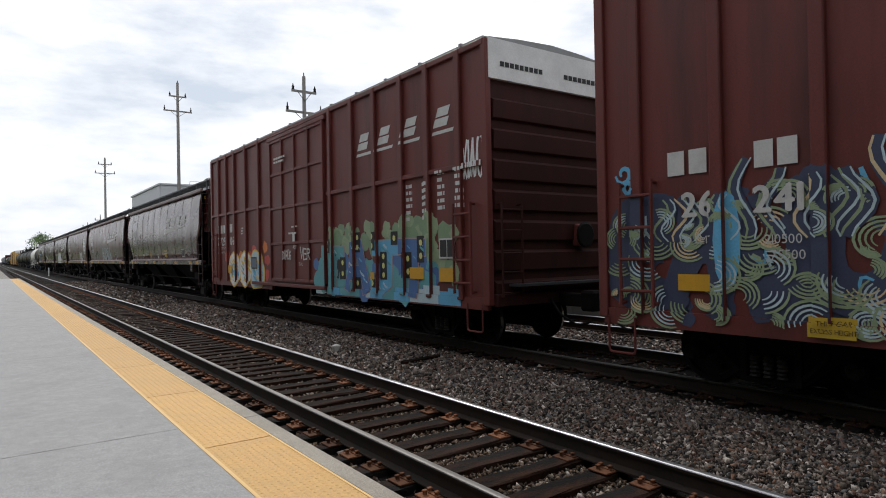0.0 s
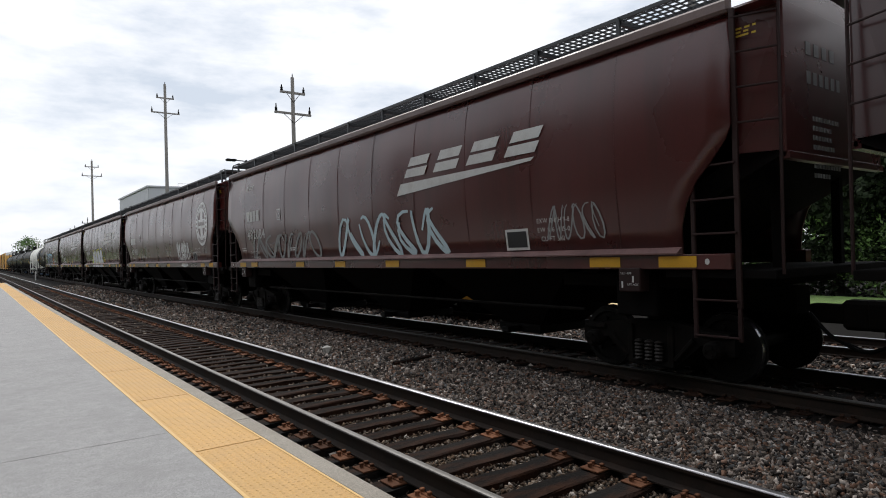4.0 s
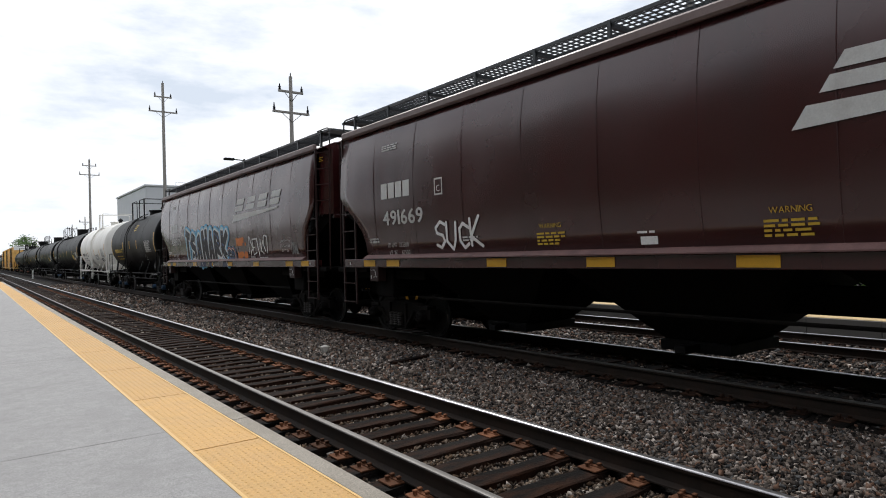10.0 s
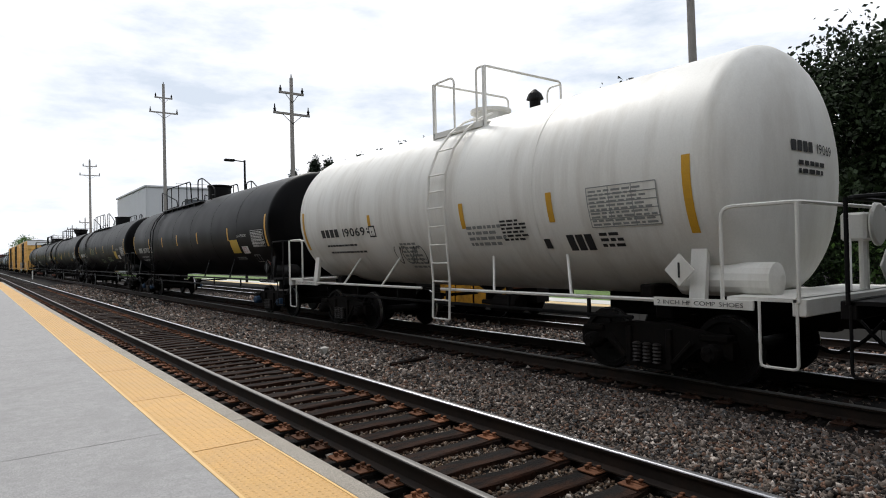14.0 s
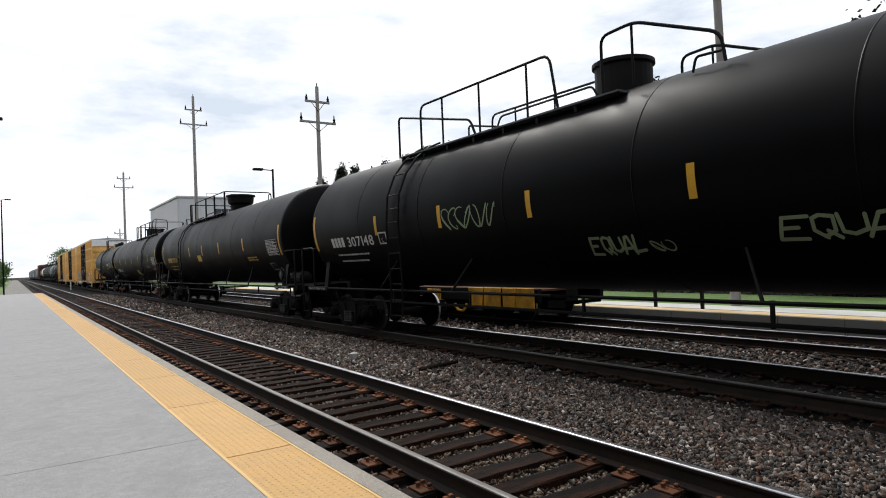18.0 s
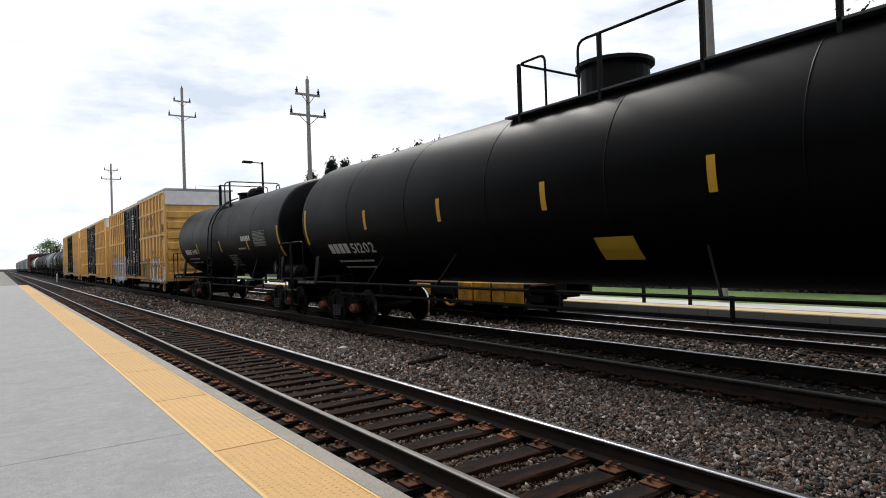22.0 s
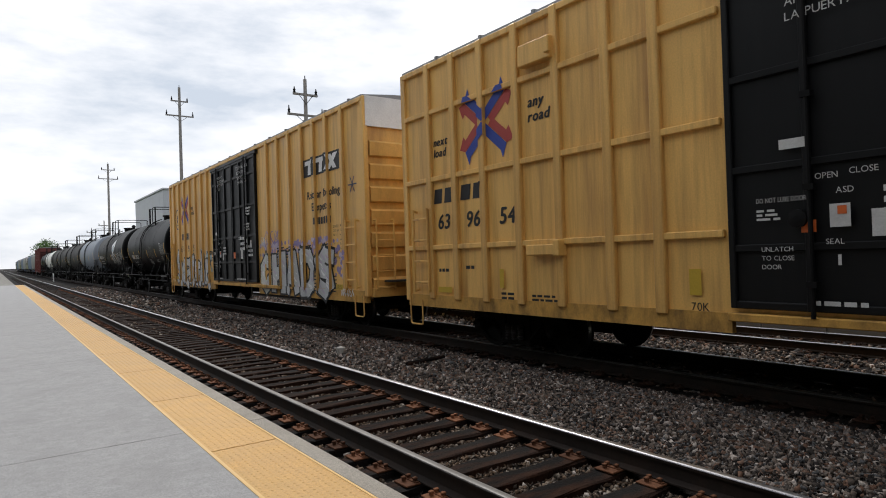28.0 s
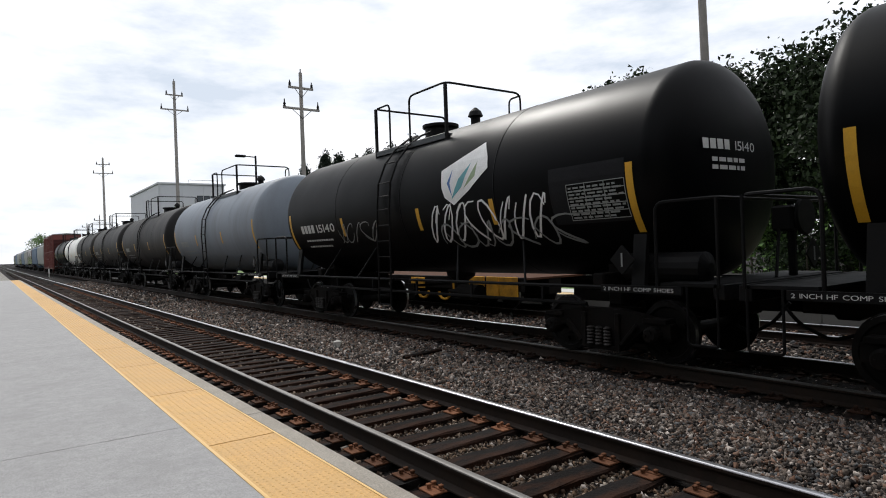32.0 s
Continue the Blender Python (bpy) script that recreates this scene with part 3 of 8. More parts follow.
S_CREAM = spray("cream_spray", (0.650, 0.520, 0.312))
S_VIOLET = spray("violet_spray", (0.286, 0.221, 0.429))
S_NAVY = spray("navy_spray", (0.046, 0.058, 0.111))
S_GREEN_GREY = spray("grey_green_spray", (0.20, 0.30, 0.18))
S_YELLOW_GREEN = spray("pale_yellow_spray", (0.62, 0.62, 0.22))
S_ROSE = spray("rose_grey_spray", (0.42, 0.30, 0.28))
S_OLIVE = spray("olive_spray", (0.38, 0.25, 0.09))
S_RUSTRED = spray("rust_red_spray", (0.40, 0.11, 0.05))
S_LILAC = spray("lilac_spray", (0.52, 0.44, 0.56))
S_PALE_GREY = spray("pale_grey_spray", (0.60, 0.63, 0.60))
S_APRICOT = spray("apricot_spray", (0.70, 0.44, 0.18))
S_SLATE = spray("slate_spray", (0.130, 0.169, 0.221))

# ---- lettering ----
GLYPHS = {}


def load_glyphs(chars):
    """The built-in font's letters as triangles, one unit to the line."""
    obs = []
    for c in chars:
        cu = bpy.data.curves.new("glyph", "FONT")
        cu.body, cu.size, cu.resolution_u = c, 1.0, 3
        obs.append((c, new("glyph", cu)))
    bpy.context.view_layer.update()
    dg = bpy.context.evaluated_depsgraph_get()
    for c, ob in obs:
        me = bpy.data.meshes.new_from_object(ob.evaluated_get(dg))
        me.calc_loop_triangles()
        vs = [(v.co.x, v.co.y) for v in me.vertices]
        GLYPHS[c] = (vs, [tuple(t.vertices) for t in me.loop_triangles], min(v[0] for v in vs), max(v[0] for v in vs))
        bpy.data.meshes.remove(me)
    for c, ob in obs:
        cu = ob.data
        bpy.data.objects.remove(ob)
        bpy.data.curves.remove(cu)


load_glyphs("ABCDEFGHIJKLMNOPQRSTUVWXYZabcdefghijklmnopqrstuvwxyz0123456789.-,/")
CAP = 0.73


class Skin:
    """The near side of a car, on which paint lies: stepped by ribs, or curved."""

    def __init__(self, depth, cuts_y=(), cuts_z=(), stepped=False):
        self.depth, self.cuts_y, self.cuts_z, self.stepped = depth, cuts_y, cuts_z, stepped


def paint(car, name, polys, mats, skin, lift=0.004, label=""):
    """Flat shapes of paint on a car's near side: polys of ((y, z) points, which material, which layer)."""
    bm = bmesh.new()
    tag = bm.faces.layers.int.new("layer")
    order = bm.faces.layers.int.new("order")
    for k, (pts, mi, layer) in enumerate(polys):
        try:
            f = bm.faces.new([bm.verts.new((0, y, z)) for y, z in pts])
        except ValueError:
            continue
        f.material_index, f[tag], f[order] = mi, layer, k * 37 % 101
    ys = [v.co.y for v in bm.verts]
    zs = [v.co.z for v in bm.verts]
    for cuts, values, axis in ((skin.cuts_y, ys, (0, 1, 0)), (skin.cuts_z, zs, (0, 0, 1))):
        for c in cuts:
            if min(values) + 0.002 < c < max(values) - 0.002:
                bmesh.ops.bisect_plane(bm, geom=bm.verts[:] + bm.edges[:] + bm.faces[:], plane_co=Vector(axis) * c, plane_no=axis, dist=1e-5)
    bmesh.ops.split_edges(bm, edges=bm.edges[:])
    for f in bm.faces:
        c = f.calc_center_median()
        for v in f.verts:
            v.co.x = (skin.depth(c.y, c.z) if skin.stepped else skin.depth(v.co.y, v.co.z)) - lift - 0.0025 * f[tag] - 2.4e-5 * f[order]
        f.normal_update()
        if f.normal.x > 0:
            f.normal_flip()
    return part(name, bm, mats, car, label)


def text_polys(s, y, z, height, mi=0, layer=0, slant=0.0, widen=1.0, gap=0.09, rise=0.0, bold=0.0):
    """A line of writing that begins at y (it runs towards -y) on the base line z."""
    out, k, x = [], height / CAP, 0.0
    if bold:
        for i, (dy, dz) in enumerate(((bold, 0), (-bold, 0), (0, bold * .6), (0, -bold * .6))):
            out += text_polys(s, y + dy, z + dz, height, mi, layer, slant, widen, gap + .03, rise)
        return out
    for c in s:
        if c == " ":
            x += 0.34
            continue
        vs, tris, lo, hi = GLYPHS[c]
        for t in tris:
            out.append(([(y - (vs[i][0] - lo + x + slant * vs[i][1]) * k * widen, z + vs[i][1] * k + rise * (vs[i][0] + x)) for i in t], mi, layer))
        x += hi - lo + gap
    return out


def fit_text(s, y0, y1, z, height, mi=0, layer=0, bold=0.0, slant=0.0):
    """A line of writing drawn out to fill y0 to y1."""
    natural = text_polys(s, 0, 0, height, slant=slant)
    wide = -min(p[0] for pts, _, _ in natural for p in pts)
    return text_polys(s, y0, z, height, mi, layer, slant, (y0 - y1) / wide, bold=bold)


def quad(y0, y1, z0, z1, mi=0, layer=0, slant=0.0):
    d = slant * (z1 - z0)
    return ([(y0, z0), (y1, z0), (y1 - d, z1), (y0 - d, z1)], mi, layer)


def bars(y, width, z, height, rows, seed, mi=0, layer=0):
    """A block of writing too small to read: rows of short bars."""
    rng, out = random.Random(seed), []
    step = height / rows
    for r in range(rows):
        p, zz = 0.0, z + height - (r + 1) * step
        while p < width * rng.uniform(0.75, 1.0):
            w = rng.uniform(0.05, 0.16) * max(1.0, height)
            out.append(quad(y - p, y - min(p + w, width), zz, zz + step * 0.55, mi, layer))
            p += w + 0.03
    return out


def outline(pts, grow):
    cy, cz = sum(p[0] for p in pts) / len(pts), sum(p[1] for p in pts) / len(pts)
    out, n = [], len(pts)
    for i in range(n):
        a, b = pts[i - 1], pts[(i + 1) % n]
        ny, nz = b[1] - a[1], a[0] - b[0]
        length = math.hypot(ny, nz) or 1.0
        ny, nz = ny / length, nz / length
        if (pts[i][0] - cy) * ny + (pts[i][1] - cz) * nz < 0:
            ny, nz = -ny, -nz
        out.append((pts[i][0] + ny * grow, pts[i][1] + nz * grow))
    return out


def stroke(points, w, mi, layer):
    """A brush line through points, thinner at its ends."""
    out, n = [], len(points)
    left, right = [], []
    for i, (y, z) in enumerate(points):
        a, b = points[max(i - 1, 0)], points[min(i + 1, n - 1)]
        dy, dz = b[0] - a[0], b[1] - a[1]
        length = math.hypot(dy, dz) or 1.0
        k = w * (0.45 + 0.55 * math.sin(math.pi * (i + 0.5) / n))
        left.append((y - dz / length * k, z + dy / length * k))
        right.append((y + dz / length * k, z - dy / length * k))
    for i in range(n - 1):
        out.append(([left[i], left[i + 1], right[i + 1], right[i]], mi, layer))
    return out


def curl(rng, y, z, r, turns=1.2, n=12):
    a0, s = rng.uniform(0, 6.3), rng.choice((-1, 1))
    return [(y + r * (1 - 0.75 * i / n) * math.cos(a0 + s * turns * 6.3 * i / n), z + r * (1 - 0.75 * i / n) * math.sin(a0 + s * turns * 6.3 * i / n)) for i in range(n)]


LETTER_FORMS = (
    ((-.5, -.5), (-.2, -.5), (-.15, -.1), (.15, -.1), (.2, -.5), (.5, -.5), (.4, .5), (.12, .5), (.1, .15), (-.1, .15), (-.12, .5), (-.42, .5)),
    ((-.5, -.5), (.5, -.5), (.5, -.2), (-.1, -.2), (.45, .25), (.3, .5), (-.4, .5), (-.45, .25), (.05, .22), (-.5, -.2)),
    ((-.45, -.5), (-.12, -.5), (-.08, -.2), (.2, -.5), (.5, -.42), (.15, -.02), (.45, .2), (.35, .5), (-.4, .5)),
    ((-.5, -.45), (-.25, -.5), (0, .05), (.28, -.5), (.5, -.42), (.18, .5), (-.16, .5)),
    ((-.42, -.5), (.4, -.5), (.5, -.25), (-.02, -.22), (0, 0), (.36, .02), (.34, .2), (0, .22), (.02, .3), (.45, .34), (.4, .5), (-.46, .5)),
    ((-.48, .5), (-.2, .5), (-.16, -.15), (.1, -.2), (.18, .5), (.48, .5), (.42, -.3), (.2, -.5), (-.25, -.5), (-.44, -.25)),
)


def smooth_ring(pts, rounds=2):
    for _ in range(rounds):
        out = []
        for i in range(len(pts)):
            a, b = pts[i], pts[(i + 1) % len(pts)]
            out += [(a[0] * .78 + b[0] * .22, a[1] * .78 + b[1] * .22), (a[0] * .22 + b[0] * .78, a[1] * .22 + b[1] * .78)]
        pts = out
    return pts


def graffiti(car, skin, y0, y1, z0, z1, count, fills, line, seed, glow=None, accents=(), soft=2, thick=0.05, wild=0.15, label="", busy=5):
    """A sprayed name: letter forms with a heavy outline, a halo, inner lines and accents; y0 > y1."""
    rng = random.Random(seed)
    mats = [line, glow or line, *fills, *accents]
    polys, w, h = [], (y0 - y1) / count, z1 - z0
    for i in range(count):
        cy, cz = y0 - w * (i + 0.5), (z0 + z1) / 2 + rng.uniform(-.04, .04) * h
        form = LETTER_FORMS[rng.randrange(len(LETTER_FORMS))]
        lean, fat = rng.uniform(-.25, .25), rng.uniform(1.02, 1.25)
        pts = [(cy - (x + lean * z + rng.uniform(-wild, wild) * .4) * w * fat, cz + (z + rng.uniform(-wild, wild) * .4) * h * rng.uniform(.9, 1.02)) for x, z in form]
        pts = smooth_ring(pts, soft) if soft else pts
        base = 3 * (i % 2)
        if glow:
            polys.append((outline(pts, thick * 2.2), 1, 0))
        polys.append((outline(pts, thick), 0, 1 + base))
        polys.append((pts, 2 + rng.randrange(len(fills)), 2 + base))
        for _ in range(busy):
            y, z = cy + rng.uniform(-.4, .4) * w, cz + rng.uniform(-.4, .4) * h
            dy, dz = rng.uniform(-.25, .25) * w, rng.uniform(-.22, .22) * h
            bend = rng.uniform(-.12, .12) * h
            line_pts = [(y + dy * t + bend * math.sin(math.pi * t) * .6, z + dz * t + bend * math.sin(math.pi * t)) for t in (0, .25, .5, .75, 1)]
            mi = 0 if rng.random() < .55 or not accents else 2 + len(fills) + rng.randrange(len(accents))
            polys += stroke(line_pts, thick * rng.uniform(.3, .7), mi, 3 + base)
    if glow:
        for _ in range(count * 3):
            y, z = rng.uniform(y1, y0), rng.choice((z0, z1)) + rng.uniform(-.1, .1) * h
            r = rng.uniform(.05, .14) * h
            polys.append(([(y + r * math.cos(a * .7) * rng.uniform(.7, 1.3), z + r * math.sin(a * .7) * rng.uniform(.7, 1.2)) for a in range(9)], 1, 0))
    return paint(car, "graffiti", polys, mats, skin, 0.004, label)


def scrawl(car, skin, y0, y1, z0, z1, color, seed, w=0.014, count=5, label=""):
    """A quick one-line tag."""
    rng, polys = random.Random(seed), []
    step = (y0 - y1) / count
    for i in range(count):
        cy = y0 - step * (i + .5)
        pts, n = [], 14
        a, b, p = rng.uniform(.7, 1.6), rng.uniform(1.2, 2.6), rng.uniform(0, 6)
        for k in range(n):
            t = k / (n - 1)
            pts.append((cy - step * .55 * math.sin(a * 6 * t + p), (z0 + z1) / 2 + (z1 - z0) * .48 * math.sin(b * 3.6 * t + p * .5)))
        polys += stroke(pts, w, 0, 0)
    return paint(car, "spray_tag", polys, [color], skin, 0.006, label)


# strokes of the sprayed letters, in a box of one by one
LETTERS = {
    "A": [[(0, 0), (.4, 1), (.6, 1), (1, 0)], [(.2, .35), (.8, .35)]],
    "J": [[(.2, 1), (1, 1)], [(.7, 1), (.7, .2), (.4, 0), (0, .2)]],
    "B": [[(0, 0), (0, 1), (.7, .95), (.8, .7), (.2, .55)], [(.2, .5), (.9, .4), (.85, .05), (0, 0)]],
    "C": [[(1, .85), (.5, 1), (.05, .7), (.05, .3), (.5, 0), (1, .15)]],
    "D": [[(0, 0), (0, 1), (.6, .95), (1, .6), (.9, .2), (.5, 0), (0, 0)]],
    "E": [[(1, 1), (0, 1), (0, 0), (1, 0)], [(0, .5), (.8, .5)]],
    "F": [[(1, 1), (0, 1), (0, 0)], [(0, .5), (.8, .5)]],
    "G": [[(1, .85), (.5, 1), (.05, .65), (.1, .2), (.5, 0), (1, .15), (1, .45), (.6, .45)]],
    "H": [[(0, 0), (0, 1)], [(1, 0), (1, 1)], [(0, .45), (1, .55)]],
    "I": [[(.5, 0), (.5, 1)]],
    "K": [[(0, 0), (0, 1)], [(.95, 1), (.1, .45), (1, 0)]],
    "L": [[(0, 1), (0, 0), (1, .05)]],
    "M": [[(0, 0), (.1, 1), (.5, .3), (.9, 1), (1, 0)]],
    "N": [[(0, 0), (0, 1), (1, 0), (1, 1)]],
    "O": [[(.5, 0), (.05, .25), (.05, .75), (.5, 1), (.95, .75), (.95, .25), (.5, 0)]],
    "P": [[(0, 0), (0, 1), (.8, .95), (.9, .6), (.1, .45)]],
    "Q": [[(.5, 0), (.05, .3), (.1, .8), (.5, 1), (.9, .8), (.95, .3), (.5, 0)], [(.6, .2), (1, -.1)]],
    "R": [[(0, 0), (0, 1), (.8, .95), (.85, .6), (.1, .5)], [(.3, .45), (1, 0)]],
    "S": [[(1, .9), (.5, 1), (.05, .8), (.2, .55), (.8, .45), (.95, .2), (.5, 0), (0, .1)]],
    "T": [[(0, 1), (1, .95)], [(.5, 1), (.5, 0)]],
    "U": [[(0, 1), (.05, .2), (.5, 0), (.95, .2), (1, 1)]],
    "V": [[(0, 1), (.5, 0), (1, 1)]],
    "Y": [[(0, 1), (.5, .5), (1, 1)], [(.5, .5), (.4, 0)]],
    "Z": [[(0, 1), (1, .95), (0, .05), (1, 0)]],
    "2": [[(0, .7), (.25, 1), (.8, .95), (.9, .65), (.05, .05), (1, 0)]],
    ".": [[(.4, 0), (.5, .02)]],
}


def band(points, w, mi, layer, round_ends=True):
    """A line of one breadth through points, with round or square ends."""
    out = []
    for (y0, z0), (y1, z1) in zip(points, points[1:]):
        d = math.hypot(y1 - y0, z1 - z0) or 1.0
        uy, uz = (y1 - y0) / d * w, (z1 - z0) / d * w
        e = 0 if round_ends else .7
        out.append(([(y0 - uz - uy * e, z0 + uy - uz * e), (y1 - uz + uy * e, z1 + uy + uz * e), (y1 + uz + uy * e, z1 - uy + uz * e), (y0 + uz - uy * e, z0 - uy - uz * e)], mi, layer))
    if round_ends:
        for y, z in points:
            out.append(([(y + w * math.cos(k * .524), z + w * math.sin(k * .524)) for k in range(12)], mi, layer))
    return out


def letter_lines(word, y0, y1, z0, z1, inset, rng, wild, tight=1.0):
    """The strokes of a word that fills y0 to y1 (y0 > y1), each letter a little bent out of shape."""
    out, w = [], (y0 - y1) / len(word)
    for i, g in enumerate(word):
        lo, hi = y0 - w * i - inset * tight, y0 - w * (i + 1) + inset * tight
        lean, lift, tall = rng.uniform(-.15, .15) * wild * 4, rng.uniform(-.5, .5) * wild, 1 + rng.uniform(-.6, .3) * wild
        lines = []
        for line in LETTERS.get(g, ()):
            lines.append([(lo + (hi - lo) * (x + lean * (z - .5) + rng.uniform(-.5, .5) * wild), z0 + inset + (z1 - z0 - 2 * inset) * (z * tall + lift * .3 + rng.uniform(-.3, .3) * wild)) for x, z in line])
        out.append(lines)
    return out


def throw_up(car, skin, word, y0, y1, z0, z1, fat, line, fills, seed, thick=.04, halos=(), accents=(), round_ends=True, wild=.12, busy=6, label="", lift=.004):
    """A sprayed name in fat letters: halos, a heavy outline, the fill, and dabs and lines inside it."""
    rng = random.Random(seed)
    mats = [line, *fills, *[m for m, _ in halos], *accents]
    polys = []
    for i, lines in enumerate(letter_lines(word, y0, y1, z0, z1, fat + thick, rng, wild, .8)):
        base = len(halos) + 3 * (i % 2)
        mi = 1 + rng.randrange(len(fills))
        for pts in lines:
            for k, (_, grow) in enumerate(halos):
                polys += band(pts, fat + thick + grow, 1 + len(fills) + k, k, True)
            polys += band(pts, fat + thick, 0, base, round_ends)
            polys += band(pts, fat, mi, base + 1, round_ends)
            for (ya, za), (yb, zb) in zip(pts, pts[1:]):
                for _ in range(busy // 2):
                    t, r = rng.random(), fat * rng.uniform(.2, .6)
                    y, z = ya + (yb - ya) * t + rng.uniform(-.3, .3) * fat, za + (zb - za) * t + rng.uniform(-.3, .3) * fat
                    if accents:
                        tone = 1 + len(fills) + len(halos) + rng.randrange(len(accents))
                        polys += stroke([(y - r, z - r * .6), (y, z + rng.uniform(-.3, .3) * r), (y + r, z + r * .6)], r * .3, tone, base + 2)
    return paint(car, "graffiti", polys, mats, skin, lift, label)


def tag_word(car, skin, word, y0, y1, z0, z1, color, seed, w=.014, wild=.2, label=""):
    """A name written quickly in thin lines."""
    rng = random.Random(seed)
    polys = [p for lines in letter_lines(word, y0, y1, z0, z1, w * 2, rng, wild, .4) for pts in lines for p in band(pts, w, 0, 0)]
    return paint(car, "spray_tag", polys, [color], skin, .007, label)


def cloud(car, skin, y0, y1, z0, z1, colors, seed, count=40, r=.14, name="spray_cloud", lift=.002):
    """Soft-edged patches of spray, lumped together."""
    rng = random.Random(seed)
    polys = []
    for k in range(count):
        y, z, q = rng.uniform(y1, y0), rng.uniform(z0, z1), r * rng.uniform(.5, 1.3)
        polys.append(([(y + q * math.cos(a * .628) * rng.uniform(.8, 1.2), z + q * math.sin(a * .628) * rng.uniform(.7, 1.1)) for a in range(10)], rng.randrange(len(colors)), 0))
    return paint(car, name, polys, colors, skin, lift)


# ---- trucks ----
R_WHEEL = 0.42


def truck_meshes():
    made = {}

    def keep(name, bm, material, smooth=False):
        me = bpy.data.meshes.new(name)
        bm.normal_update()
        bm.to_mesh(me)
        bm.free()
        if smooth:
            me.shade_smooth()
        for one in material if isinstance(material, (list, tuple)) else [material]:
            me.materials.append(one)
        made[name] = me

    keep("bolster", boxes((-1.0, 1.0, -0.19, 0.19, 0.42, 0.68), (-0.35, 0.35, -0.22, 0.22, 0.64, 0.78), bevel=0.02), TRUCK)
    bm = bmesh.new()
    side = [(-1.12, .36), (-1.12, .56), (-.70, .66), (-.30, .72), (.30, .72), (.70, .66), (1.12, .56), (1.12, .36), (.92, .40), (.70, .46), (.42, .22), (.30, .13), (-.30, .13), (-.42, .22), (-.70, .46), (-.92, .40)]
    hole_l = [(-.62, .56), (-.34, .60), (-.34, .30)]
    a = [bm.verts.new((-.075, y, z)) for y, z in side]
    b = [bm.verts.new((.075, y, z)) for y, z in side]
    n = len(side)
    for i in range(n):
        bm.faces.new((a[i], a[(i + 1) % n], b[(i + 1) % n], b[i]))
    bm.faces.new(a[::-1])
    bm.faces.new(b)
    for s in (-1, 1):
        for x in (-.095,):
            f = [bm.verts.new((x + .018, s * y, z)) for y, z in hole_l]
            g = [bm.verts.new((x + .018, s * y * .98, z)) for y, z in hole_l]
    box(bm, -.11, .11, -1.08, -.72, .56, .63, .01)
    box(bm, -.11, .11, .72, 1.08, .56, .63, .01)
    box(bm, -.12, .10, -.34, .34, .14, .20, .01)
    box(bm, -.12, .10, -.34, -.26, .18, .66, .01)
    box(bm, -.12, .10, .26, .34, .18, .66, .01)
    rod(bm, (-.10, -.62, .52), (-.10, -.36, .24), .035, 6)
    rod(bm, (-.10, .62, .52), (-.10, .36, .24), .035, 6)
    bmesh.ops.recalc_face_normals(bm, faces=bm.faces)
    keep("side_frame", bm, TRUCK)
    coil = [(.20, .03)] + [(.20 + .0225 * k, .062 if k % 2 else .044) for k in range(1, 12)] + [(.47, .03)]
    keep("spring", lathe(bmesh.new(), coil, "z", 10), SPRING)
    bm = bmesh.new()
    rings = [(0.675, 0.10), (0.675, .40), (0.70, .44), (0.73, .44), (0.735, R_WHEEL), (.80, R_WHEEL - .006), (.805, .35), (.765, .33), (.755, .16), (.80, .14), (.80, .09)]
    for s in (1, -1):
        lathe(bm, [(s * x, r) for x, r in rings], "x", 28)
    lathe(bm, [(-1.06, .075), (-.66, .085), (.66, .085), (1.06, .075)], "x", 12)
    for f in bm.faces:
        c = f.calc_center_median()
        if math.hypot(c.y, c.z) > .405 and .735 < abs(c.x) < .80:
            f.material_index = 1
    for s in (-1, 1):
        for k in range(3):
            t = k * 2.094
            box(bm, s * .79 - .02, s * .79 + .02, .25 * math.cos(t) - .03, .25 * math.cos(t) + .03, .25 * math.sin(t) - .03, .25 * math.sin(t) + .03)
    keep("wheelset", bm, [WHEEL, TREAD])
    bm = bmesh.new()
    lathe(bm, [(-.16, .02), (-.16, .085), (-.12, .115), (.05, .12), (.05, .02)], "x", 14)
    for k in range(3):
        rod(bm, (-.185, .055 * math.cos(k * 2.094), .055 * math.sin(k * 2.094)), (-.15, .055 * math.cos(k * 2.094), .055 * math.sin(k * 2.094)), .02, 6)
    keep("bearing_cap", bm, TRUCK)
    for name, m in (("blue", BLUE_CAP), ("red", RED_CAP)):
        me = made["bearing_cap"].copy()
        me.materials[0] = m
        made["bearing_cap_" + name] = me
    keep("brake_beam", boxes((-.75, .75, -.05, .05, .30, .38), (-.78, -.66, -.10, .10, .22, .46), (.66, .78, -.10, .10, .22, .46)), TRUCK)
    return made


TM = truck_meshes()
WHEELSETS = []


def truck(car, y, cap="bearing_cap"):
    base = share("truck", TM["bolster"], car, pose(0, y, 0), "dark cast steel railway truck")
    for x in (-1, 1):
        turn = 0 if x < 0 else 180
        share("side_frame", TM["side_frame"], base, pose(x * 1.0, 0, 0, 0, 0, turn))
        for y in (-.15, 0, .15):
            share("spring", TM["spring"], base, pose(x * 1.135, y, 0))
        for s in (-1, 1):
            share("bearing_cap", TM[cap], base, pose(x * 1.06, s * .89, R_WHEEL, 0, 0, turn))
    for s in (-1, 1):
        WHEELSETS.append(share("wheelset", TM["wheelset"], base, pose(0, s * .89, R_WHEEL)))
        share("brake_beam", TM["brake_beam"], base, pose(0, s * .40, 0))
    return base


